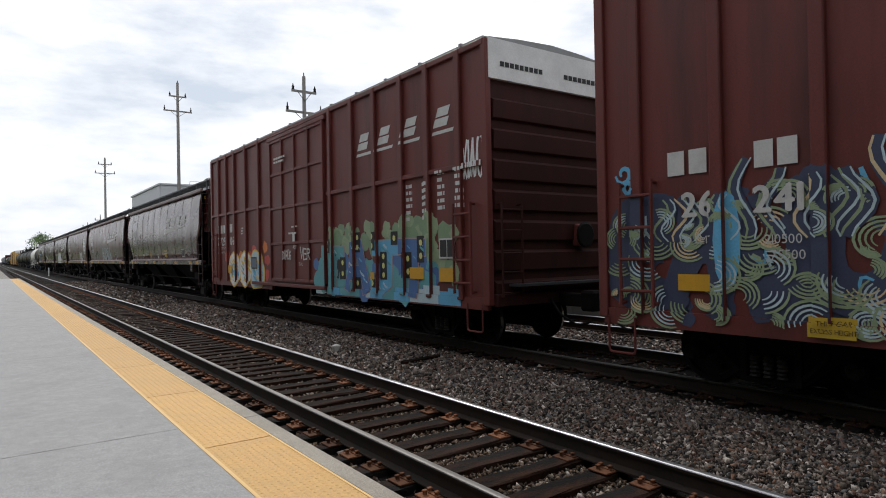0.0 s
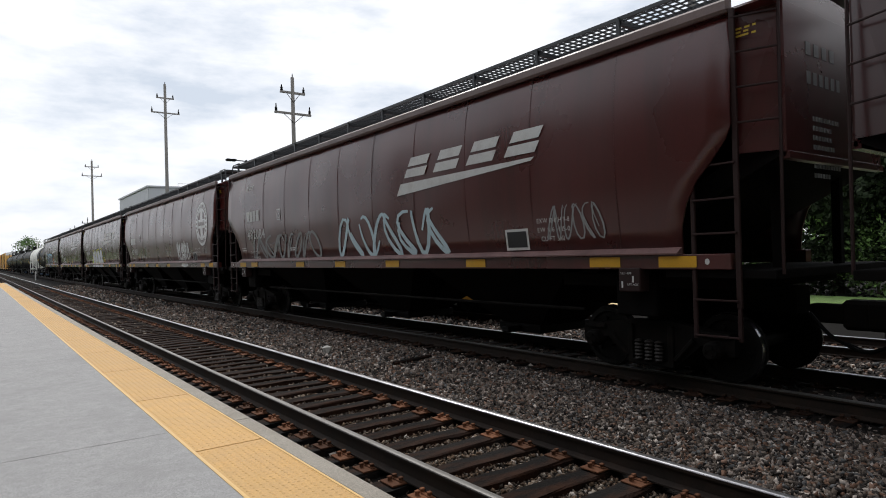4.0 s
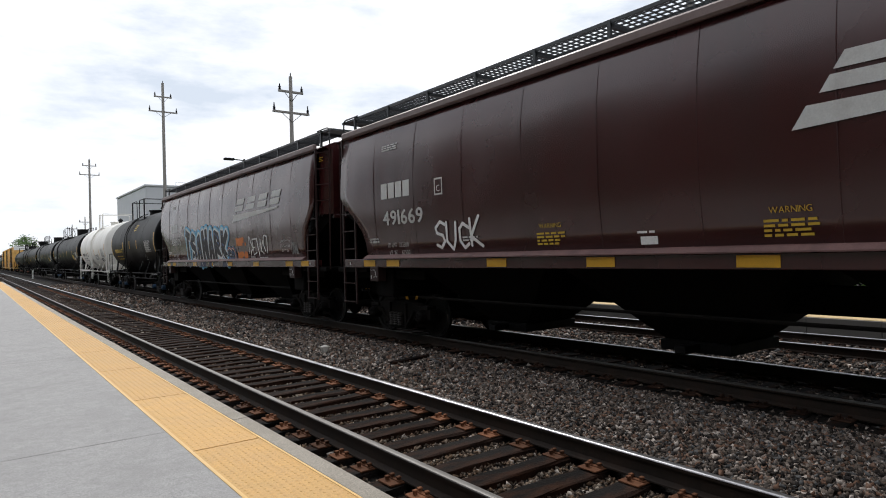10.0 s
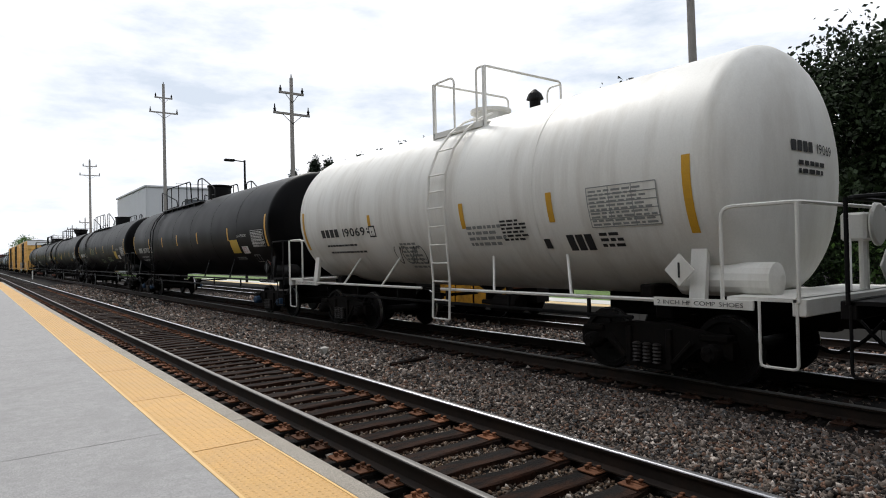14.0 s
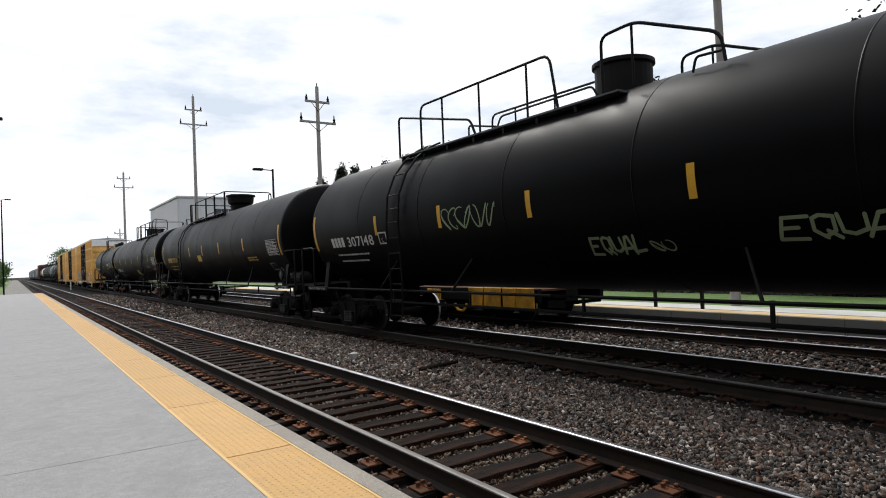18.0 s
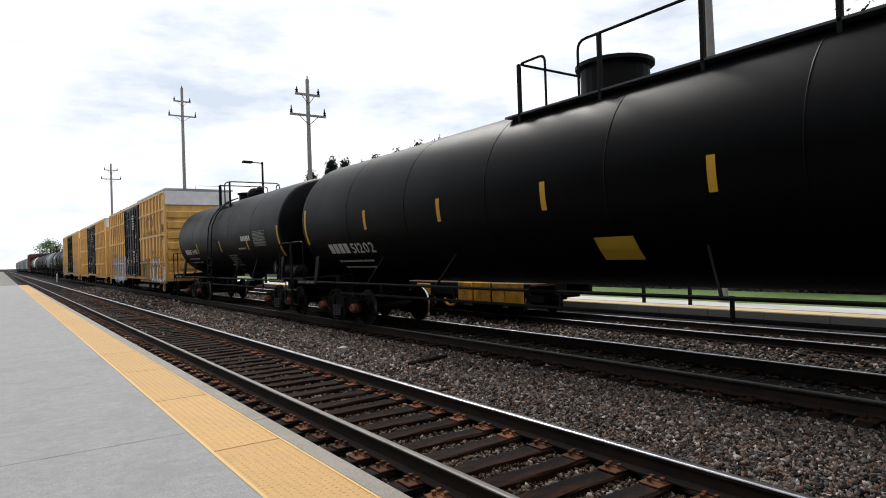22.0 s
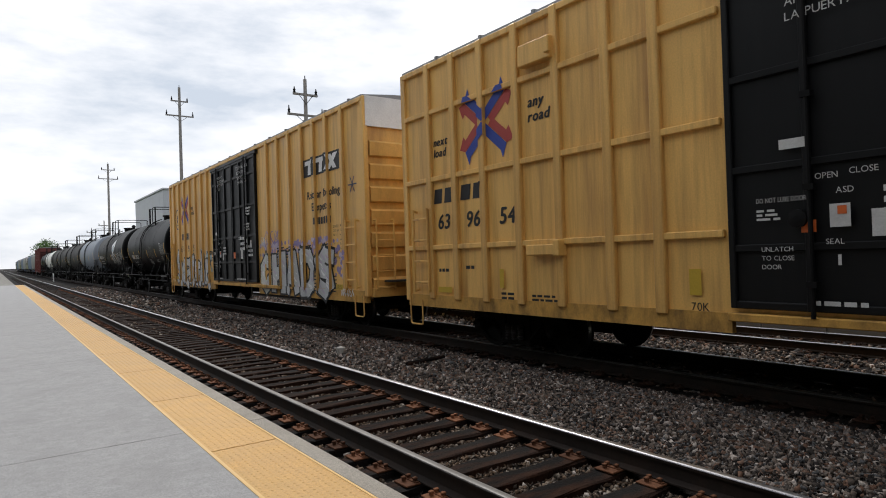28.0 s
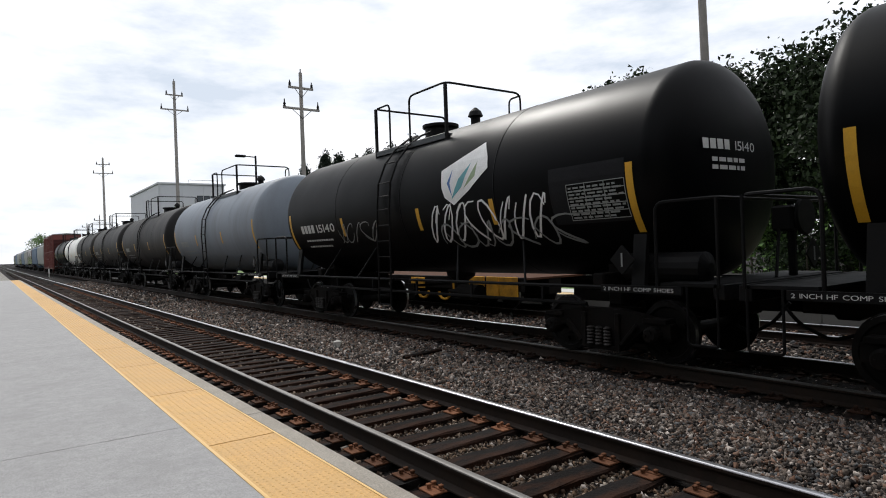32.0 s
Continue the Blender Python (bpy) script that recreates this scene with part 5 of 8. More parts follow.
yellow_marks(car, skin, "")
door_marks(car, skin, False)
polys = []
for k, yy in enumerate((-4.62, -5.22)):
    polys += [quad(yy, yy - .52, 4.00, 4.12, 0, 0, .2), quad(yy - .18, yy - .34, 3.55, 4.0, 0, 0, .2)]
polys += [([(-5.80, 3.55), (-6.0, 3.55), (-6.55, 4.12), (-6.32, 4.12)], 0, 0), ([(-5.80, 4.12), (-6.0, 4.12), (-6.45, 3.55), (-6.25, 3.55)], 0, 1)]
paint(car, "emblem", polys, [MAROON_PAINT], skin, .006)
paint(car, "slogan", text_polys("RAILCAR POOLING EXPERTS", -3.5, 3.16, .21, gap=.10, bold=.008), [K_PAINT], skin, .006)
throw_up(car, skin, "DANSOR", -6.15, -8.65, 1.50, 2.02, .085, S_BLACK, [S_WHITE], 58, .045, [], [S_ROSE], True, .08, 2, lift=.010)
throw_up(car, skin, "GANES", -5.65, -9.02, .68, 1.60, .145, S_BLACK, [S_WHITE], 57, .058, [], [S_ROSE], True, .10, 2, lift=.004)
throw_up(car, skin, "BAUR", -2.62, -5.52, .72, 1.95, .17, S_BLACK, [S_OLIVE, S_OLIVE], 53, .095, [], [S_CREAM, S_OLIVE], True, .08, 4)
paint(car, "height_plate", [quad(-6.92, -7.42, 1.18, 1.34, 0, 0), quad(-6.95, -7.39, 1.205, 1.315, 1, 1)] + fit_text("THIS CAR", -7.02, -7.30, 1.27, .035, 0, 2) + fit_text("EXCESS HEIGHT", -6.98, -7.36, 1.22, .035, 0, 2), [K_PAINT, YL_PAINT], skin, .045)
tag_word(car, skin, "QAB", -8.38, -8.98, 3.18, 3.62, S_BLACK, 59, .030, .15)
paint(car, "triangle_tag", band([(-8.50, 2.86), (-8.60, 3.12), (-8.70, 2.84), (-8.50, 2.86)], .025, 0, 0), [S_BLACK], skin, .006)
cloud(car, skin, 7.95, 6.3, .78, 1.95, [S_VIOLET], 54, 34, .20)
cloud(car, skin, 6.0, 2.7, 1.65, 2.12, [S_VIOLET, S_VIOLET, S_LILAC], 55, 30, .15)
cloud(car, skin, 2.75, 1.45, .78, 2.15, [S_VIOLET], 56, 34, .20)
throw_up(car, skin, "SHENT", 7.3, 2.6, .66, 2.02, .155, S_BLACK, [S_SILVER, S_WHITE, S_PALE], 54, .034, [(S_PALE, .06)], [S_BLACK, S_WHITE, S_TEAL, S_SLATE], False, .32, 9, lift=.008)
paint(car, "reflector", [quad(-6.25, -6.62, .92, 1.02), quad(-7.92, -8.42, 1.15, 1.25), quad(-7.92, -8.42, .97, 1.06), quad(-3.95, -4.30, .98, 1.07), quad(.4, -.1, .90, .98)], [ORANGE_PAINT], skin, .035)
paint(car, "stencil", bars(-5.5, .16, 2.12, .24, 4, 56) + bars(-5.95, .16, 2.12, .24, 4, 57) + bars(-6.6, .3, 2.2, .16, 2, 58), [K_PAINT], skin, .004)

car, skin, h = boxcar(270.17, 288.17, YELLOW, [8.17, 7.41, 6.63, 5.79, 4.95, 4.06, 3.32, -3.15, -4.0, -4.85, -5.7, -6.5, -7.3, -8.0], [1.79, 3.03, 4.26], (-2.5, 2.45), DOOR_BLACK, "clean yellow boxcar with black double doors and crossed-arrow emblem", low=.70)
yellow_marks(car, skin, "63 96 54")
door_marks(car, skin, False)
paint(car, "slogan", text_polys("RAILCAR POOLING EXPERTS", -3.5, 3.16, .21, gap=.10, bold=.008), [K_PAINT], skin, .006)
paint(car, "reflector", [quad(6.3, 6.2, 1.1, 1.4), quad(2.95, 2.8, 1.1, 1.4), quad(8.0, 7.6, .98, 1.08)], [YL_PAINT], skin, .03)
paint(car, "stencil", text_polys("70K", 2.95, .92, .10) + bars(7.2, .3, 1.4, .1, 1, 61) + bars(8.0, .3, 1.35, .1, 1, 62) + bars(5.6, .6, .92, .12, 2, 63) + bars(6.3, .3, .92, .14, 2, 64), [K_PAINT], skin, .004)
part("tie_bracket", boxes((-1.72, -1.56, 4.9, 5.55, 1.60, 1.76), (-1.74, -1.56, 4.86, 4.98, 1.58, 1.82), bevel=.015), YELLOW, car)
part("tie_bracket", boxes((-1.72, -1.56, 4.95, 5.60, 4.40, 4.72), (-1.76, -1.70, 4.92, 5.02, 4.46, 4.70), bevel=.015), YELLOW, car)

car, skin, h = boxcar(289.87, 308.27, YELLOW, [8.4, 7.5, 6.6, 5.7, 4.8, 3.9, 3.1, -3.3, -4.15, -5.0, -5.85, -6.62, -7.35, -8.2], [], (-2.4, 2.3), DOOR_BLACK, "yellow boxcar with smooth sides, black doors and silver graffiti", low=.66)
yellow_marks(car, skin, "6 66 96 5", (6.58, 3.88), .68, (7.98, 5.62))
door_marks(car, skin, True)
polys = [quad(-5.92, -8.05, 3.74, 4.20, 0, 0)]
for yy in (-6.02, -6.68):
    polys += [quad(yy, yy - .55, 4.04, 4.15, 1, 1, .15), quad(yy - .18, yy - .36, 3.79, 4.04, 1, 1, .15)]
polys += [([(-7.3, 3.79), (-7.5, 3.79), (-7.92, 4.15), (-7.68, 4.15)], 1, 1), ([(-7.35, 4.15), (-7.55, 4.15), (-7.85, 3.79), (-7.65, 3.79)], 1, 1)]
paint(car, "emblem", polys, [K_PAINT, S_WHITE], skin, .006)
paint(car, "slogan", fit_text("Railcar Pooling", -6.13, -7.87, 3.17, .20, bold=.010) + fit_text("Experts", -6.55, -7.44, 2.85, .20, bold=.010), [K_PAINT], skin, .006)
paint(car, "address_block", [quad(-6.6 - k * .15, -6.71 - k * .15, 2.51, 2.68) for k in range(6)], [K_PAINT], skin, .006)
for i, (u, v) in enumerate((("EXH 17-0", "W 9-4"), ("EXW 10-8", "H-15-1"), ("EW 9-7", "H 16-9"), ("IL", "60-9"), ("IW", "9-6"), ("IH", "13-0"), ("FLR HT", "3-8"), ("EMPTY CG", "5-3"), ("CU FT", "7538"))):
    z = 2.38 - i * .105
    paint(car, "dimension_line", text_polys(u, -7.58, z, .062, widen=.8) + text_polys(v, -7.94, z, .062, widen=.8), [K_PAINT], skin, .006)
paint(car, "warning_lettering", text_polys("THIS CAR", -7.80, .985, .038, widen=.9) + text_polys("EXCEEDS HEIGHT", -7.74, .935, .035, widen=.75), [K_PAINT], skin, .042)
scrawl(car, skin, -7.97, -8.60, .78, .95, S_WHITE, 76, .012, 6)
scrawl(car, skin, -2.6, -3.0, 2.12, 2.35, S_WHITE, 77, .010, 5)
cloud(car, skin, -2.5, -7.9, 1.8, 2.15, [S_VIOLET, S_LILAC], 70, 130, .08)
cloud(car, skin, -7.4, -8.2, 1.2, 1.9, [S_VIOLET, S_LILAC], 69, 30, .07)
paint(car, "shade_lines", [p for y in (-3.35, -4.1, -5.0, -5.35, -6.3, -7.25) for k in range(5) for p in band([(y, .85 + .09 * k), (y - .42, .87 + .09 * k)], .014, 0, 0)] + [p for y in (-3.9, -4.6, -5.75, -6.9) for k in range(4) for p in band([(y, 1.72 + .08 * k), (y - .5, 1.76 + .08 * k)], .016, 0, 0)], [S_BLACK], skin, .006)
throw_up(car, skin, "CHADS", -2.5, -7.6, .62, 2.02, .175, S_BLACK, [S_SILVER, S_PALE_GREY], 71, .070, [], [S_WHITE, S_LILAC], False, .16, 6, lift=.008)
tag_word(car, skin, "WMD", -6.62, -6.95, 1.32, 1.44, S_BLACK, 75, .010)
cloud(car, skin, 4.6, 2.75, 1.2, 2.1, [S_PALE, S_PALE_GREY], 68, 34, .14)
throw_up(car, skin, "SKERTAR", 8.25, 2.9, .66, 2.06, .135, S_BLACK, [S_SILVER, S_WHITE, S_PALE_GREY], 72, .045, [(S_BLACK, .02)], [S_CREAM, S_APRICOT, S_WHITE], False, .36, 8)
tag_word(car, skin, "PETH", 3.15, 2.62, 1.90, 2.10, S_BLACK, 66, .016)
tag_word(car, skin, "VULT", 3.15, 2.55, 1.66, 1.86, S_BLACK, 67, .016)
rng = random.Random(78)
paint(car, "round_tag", stroke([(7.95 + .36 * math.cos(k * .45), 3.55 + .42 * math.sin(k * .45)) for k in range(15)], .03, 0, 0) + stroke(curl(rng, 7.95, 3.5, .22), .03, 0, 0), [S_NAVY], skin, .006)
paint(car, "star_tag", [p for k in range(3) for p in stroke([(-8.62 + .2 * math.cos(k * 1.05 + t), 3.3 + .2 * math.sin(k * 1.05 + t)) for t in (0, math.pi)], .018, 0, k)], [S_NAVY], skin, .006)
scrawl(car, skin, -2.9, -4.2, 2.1, 2.5, S_VIOLET, 74, .018, 5)
paint(car, "reflector", [quad(-2.98, -3.08, 1.08, 1.54), quad(-5.63, -5.75, 1.07, 1.50), quad(8.34, 8.22, 1.12, 2.0), quad(5.42, 5.30, 1.0, 1.50), quad(2.88, 2.76, 1.0, 1.5)], [Y_PAINT], skin, .040)
paint(car, "warning_plate", [quad(-7.69, -8.11, .91, 1.04), quad(8.3, 7.9, .95, 1.08)], [YL_PAINT], skin, .034)

car, skin, h = boxcar(412.5, 429, BROWN, [7.3, 6, 4.7, 3.4, 2.1, -2.1, -3.4, -4.7, -6, -7.3], [3.0], (-1.6, 1.6), BROWN, "plain dark brown boxcar among the tank cars", "brown", end_band=False)


# ---- covered hoppers ----
HOP = [(1.57, -1.50), (1.9, -1.54), (2.15, -1.567), (2.4, -1.59), (2.6, -1.597), (2.8, -1.60), (2.95, -1.60), (3.2, -1.595), (3.6, -1.575), (3.9, -1.535), (4.1, -1.495), (4.25, -1.44)]
# how far the side sheet's lower corners are cut back, by height
NOTCH = [(1.57, .97), (1.9, .95), (2.15, .84), (2.4, .62), (2.6, .34), (2.8, .10), (2.95, 0.0)]


def hop_depth(y, z):
    for (z0, x0), (z1, x1) in zip(HOP, HOP[1:]):
        if z <= z1:
            return x0 + (x1 - x0) * max(0.0, (z - z0)) / (z1 - z0)
    return HOP[-1][1]


HOP_SKIN = Skin(hop_depth, (), [1.9, 2.15, 2.4, 2.7, 3.0, 3.25, 3.5, 3.7, 3.9, 4.05])


def hopper_side(h, mirror):
    """One bulging side sheet, its lower corners cut away, with shallow dents between the seams."""
    bm = bmesh.new()
    ny, rows = 56, []
    rng = random.Random(int(h * 100))
    seams = [-h + 2 * h * k / 11 for k in range(12)]
    for z, x in HOP:
        back = float(np.interp(z, [a for a, _ in NOTCH], [b for _, b in NOTCH]))
        row = []
        for i in range(ny + 1):
            y = (-h + .68 * back) + (2 * h - 1.68 * back) * i / ny
            near = min(abs(y - s) for s in seams)
            dent = .007 * math.sin(math.pi * min(1.0, near / (h / 11))) * (1 if 1.7 < z < 4.2 else 0)
            dent += .005 * math.sin(y * 2.3 + z * 1.7 + h)
            row.append(bm.verts.new(((x + dent) * (-1 if mirror else 1), y, z)))
        rows.append(row)
    for a, b in zip(rows, rows[1:]):
        for i in range(ny):
            bm.faces.new((a[i], a[i + 1], b[i + 1], b[i]))
    bmesh.ops.recalc_face_normals(bm, faces=bm.faces)
    for f in bm.faces:
        c = f.calc_center_median()
        if (f.normal.x * c.x) < 0:
            f.normal_flip()
    bmesh.ops.solidify(bm, geom=bm.faces[:], thickness=.03)
    return bm


def flat(x):
    return Skin(lambda y, z: x)


SILL = flat(-1.565)


def hopper(a, b, color, label, cap="bearing_cap", bays=3):
    car = new_car("covered_hopper", a, b, label, "hopper car", "cars of the freight train")
    h, a0 = round((b - a) / 2, 2), a
    for mirror in (False, True):
        part("side_sheet", hopper_side(h, mirror), color, car, smooth=True)
    # weld seams on the near side
    for k in range(1, 11):
        y = -h + 2 * h * k / 11
        bm = bmesh.new()
        for (z0, x0), (z1, x1) in zip(HOP, HOP[1:]):
            if abs(y) < h - .8 or z0 >= 2.9:
                rod(bm, (x0 - .001, y, z0), (x1 - .001, y, z1), .0045, 4)
        if len(bm.verts):
            part("weld_seam", bm, color, car)
        else:
            bm.free()
    part("roof", prism(bmesh.new(), [(-1.50, 4.22), (-1.20, 4.36), (-.7, 4.46), (0, 4.50), (.7, 4.46), (1.20, 4.36), (1.50, 4.22), (1.4, 4.18), (-1.4, 4.18)], -h - .42, h + .42), color, car, smooth=False)
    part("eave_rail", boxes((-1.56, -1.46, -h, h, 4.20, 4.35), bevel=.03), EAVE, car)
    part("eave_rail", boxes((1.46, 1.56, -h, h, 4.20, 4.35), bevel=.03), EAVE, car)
    part("side_sill", boxes((-1.56, -1.38, -h + .05, h - .05, 1.40, 1.575), bevel=.008), color, car)
    part("sill_flange", prism(bmesh.new(), [(-1.49, 1.665), (-1.545, 1.65), (-1.62, 1.595), (-1.62, 1.578), (-1.49, 1.578)], -h + .66, h - .98), SILL_PAINT, car, "worn flange above the sill, its sky sheen painted in")
    part("side_sill", boxes((1.38, 1.56, -h + .55, h - .55, 1.40, 1.575), bevel=.008), color, car)
    # slope sheets, hopper bays and outlets
    for s in (-1, 1):
        bm = bmesh.new()
        e = h + .42
        prof = [(s * (e - .02), 2.62), (s * (h - 2.3), 1.25), (s * (h - 2.6), 1.25), (s * (e - .3), 2.80)]
        l, r = [bm.verts.new((-1.28, y, z)) for y, z in prof], [bm.verts.new((1.28, y, z)) for y, z in prof]
        for i in range(4):
            bm.faces.new((l[i], l[(i + 1) % 4], r[(i + 1) % 4], r[i]))
        bm.faces.new(l)
        bm.faces.new(r[::-1])
        bmesh.ops.recalc_face_normals(bm, faces=bm.faces)
        part("end_slope_sheet", bm, GRIME_SHADE, car)
        # the upright end above the slope, and the set-back corners that leave room for the ladders
        part("end_sheet", boxes((-1.28, 1.28, s * e - .02, s * e + .02, 2.58, 4.24), (-1.28, 1.28, s * e - .05, s * e + .05, 2.56, 2.64), bevel=.004), color, car)
        for side in (-1, 1):
            bm = bmesh.new()
            a = [bm.verts.new((side * x, s * y, z)) for x, y, z in ((1.44, h - .02, 2.66), (1.28, e, 2.66), (1.28, e, 4.24), (1.40, h - .02, 4.24))]
            b = [bm.verts.new(v.co - Vector((side * .03, 0, 0))) for v in a]
            bm.faces.new(a)
            bm.faces.new(b[::-1])
            for i in range(4):
                bm.faces.new((a[i], b[i], b[(i + 1) % 4], a[(i + 1) % 4]))
            bmesh.ops.recalc_face_normals(bm, faces=bm.faces)
            part("corner_panel", bm, color, car)
        paint(car, "end_stencil", bars(s * (h + .12) + .11, .22, 3.92, .12, 3, 7), [YL_PAINT], flat(-1.42), .01)
        if s < 0:
            bm = bmesh.new()
            rng = random.Random(int(a0 * 10))
            rows = [(.72 - k * .2, 3.74, .13, .14) for k in range(4)] + [(.72 - k * .15, 3.42, .10, .14) for k in range(6)] + [(.62 - q * .07, 3.02 - k * .105, .055, .05) for k in range(7) for q in range(rng.randrange(6, 11))]
            for x, z, w, tall in rows:
                box(bm, -x - w / 2, -x + w / 2 - .01, -e - .026, -e - .020, z, z + tall)
            part("end_lettering", bm, GREY_PAINT, car, "small grey stencil lines on the end sheet")["kind"] = "stuff"
        for x in (-.8, .8):
            part("end_post", boxes((x - .05, x + .05, s * (h + .1) - .05, s * (h + .1) + .05, 1.3, 2.75)), GRIME_SHADE, car)
        part("end_platform", boxes((-1.5, 1.5, min(s * (h - .9), s * (h + .40)), max(s * (h - .9), s * (h + .40)), 1.30, 1.40), bevel=.01), GRIME_SHADE, car)
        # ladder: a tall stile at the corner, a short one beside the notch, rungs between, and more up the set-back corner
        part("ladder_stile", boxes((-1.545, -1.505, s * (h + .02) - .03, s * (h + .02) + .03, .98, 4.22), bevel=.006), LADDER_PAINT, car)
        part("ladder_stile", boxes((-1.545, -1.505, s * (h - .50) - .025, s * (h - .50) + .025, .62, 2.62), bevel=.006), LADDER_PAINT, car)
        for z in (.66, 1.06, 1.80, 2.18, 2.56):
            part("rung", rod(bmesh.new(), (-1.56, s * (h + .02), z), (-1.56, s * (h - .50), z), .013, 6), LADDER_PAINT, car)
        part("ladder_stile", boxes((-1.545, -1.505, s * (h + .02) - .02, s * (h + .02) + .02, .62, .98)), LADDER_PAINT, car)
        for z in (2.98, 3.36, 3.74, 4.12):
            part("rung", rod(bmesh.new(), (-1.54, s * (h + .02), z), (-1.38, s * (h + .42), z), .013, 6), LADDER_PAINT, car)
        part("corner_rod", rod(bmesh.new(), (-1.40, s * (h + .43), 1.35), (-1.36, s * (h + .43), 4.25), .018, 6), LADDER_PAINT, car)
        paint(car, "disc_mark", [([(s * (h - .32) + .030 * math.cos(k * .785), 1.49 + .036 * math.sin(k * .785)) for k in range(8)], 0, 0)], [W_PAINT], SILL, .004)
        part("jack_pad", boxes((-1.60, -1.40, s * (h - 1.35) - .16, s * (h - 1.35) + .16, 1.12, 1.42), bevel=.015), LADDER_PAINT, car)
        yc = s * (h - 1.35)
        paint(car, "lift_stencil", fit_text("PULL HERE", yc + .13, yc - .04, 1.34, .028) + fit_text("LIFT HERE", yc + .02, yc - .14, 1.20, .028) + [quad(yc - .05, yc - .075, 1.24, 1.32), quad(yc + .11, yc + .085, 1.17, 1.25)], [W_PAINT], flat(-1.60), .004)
        part("body_bolster", boxes((-1.38, 1.38, s * (h - 1.42) - .30, s * (h - 1.42) + .30, .80, 1.36), (-1.3, 1.3, s * (h - 1.42) - 1.3, s * (h - 1.42) + 1.3, 1.16, 1.34), bevel=.02), GRIME_SHADE, car)
        coupler(car, s * (h + .1), s)
        truck(car, s * (h - 1.42), cap)
    for k in range(bays):
        yc = (-1 + 2 * (k + .5) / bays) * (h - 2.4)
        w = (h - 2.4) / bays
        bm = bmesh.new()
        top = [bm.verts.new((x, yc + y, 1.55)) for x, y in ((-1.42, -w), (1.42, -w), (1.42, w), (-1.42, w))]
        low = [bm.verts.new((x, yc + y, .42)) for x, y in ((-.55, -.45), (.55, -.45), (.55, .45), (-.55, .45))]
        for i in range(4):
            bm.faces.new((top[i], top[(i + 1) % 4], low[(i + 1) % 4], low[i]))
        bm.faces.new(low)
        bmesh.ops.recalc_face_normals(bm, faces=bm.faces)
        bay = part("hopper_bay", bm, GRIME_SHADE, car)
        part("outlet_gate", boxes((-.62, .62, yc - .5, yc + .5, .28, .42), (-.95, -.62, yc - .08, yc + .08, .30, .40), bevel=.01), BLACK_STEEL, bay)
    part("centre_sill", boxes((-.18, .18, -h, h, .82, 1.15)), TRUCK, car)
    part("train_line", tube(bmesh.new(), [(-1.2, -h + 2.4, .82), (-1.2, h - 2.4, .82)], .025), TRUCK, car)
    part("hatch_cover", boxes((-.42, .42, -h + .8, h - .8, 4.50, 4.62), bevel=.04), color, car, "long roof hatch cover")
    # roof walkways of open grating on posts
    for x0, x1 in ((-1.28, -.68), (.68, 1.28)):
        walkway = part("roof_walkway", boxes((x0, x0 + .03, -h + .1, h - .1, 4.66, 4.71), (x1 - .03, x1, -h + .1, h - .1, 4.66, 4.71)), GRATING, car, "open steel grating walkway")
        if x0 < 0:
            bm = bmesh.new()
            n = int(2 * h / .11)
            vs = []
            for i in range(n):
                y = -h + .12 + i * (2 * h - .24) / n
                for p in ((x0, y, 4.67), (x1, y, 4.67), (x1, y, 4.70), (x0, y, 4.70)):
                    vs.append(bm.verts.new(p))
                bm.faces.new(vs[-4:])
            for i in range(1, 5):
                x = x0 + (x1 - x0) * i / 5
                box(bm, x - .008, x + .008, -h + .12, h - .12, 4.675, 4.695)
            part("grating", bm, GRATING, walkway)
        for k in range(12):
            y = -h + .15 + (2 * h - .3) * k / 11
            part("walkway_post", boxes((x0 - .02, x0 + .03, y - .025, y + .025, 4.30, 4.69), (x0, x1, y - .025, y + .025, 4.60, 4.66)), GRATING, walkway)
    for s in (-1, 1):
        part("end_walkway", boxes((-1.28, 1.28, min(s * (h - .1), s * (h + .34)), max(s * (h - .1), s * (h + .46)), 4.66, 4.70)), GRATING, car)
        pts = arc([(-1.3, s * (h + .34), 4.3), (-1.3, s * (h + .34), 4.72), (-1.3, s * (h - .3), 4.72)], .12)
        part("grab_rail", tube(bmesh.new(), pts, .018), GRATING, car)
    return car, h


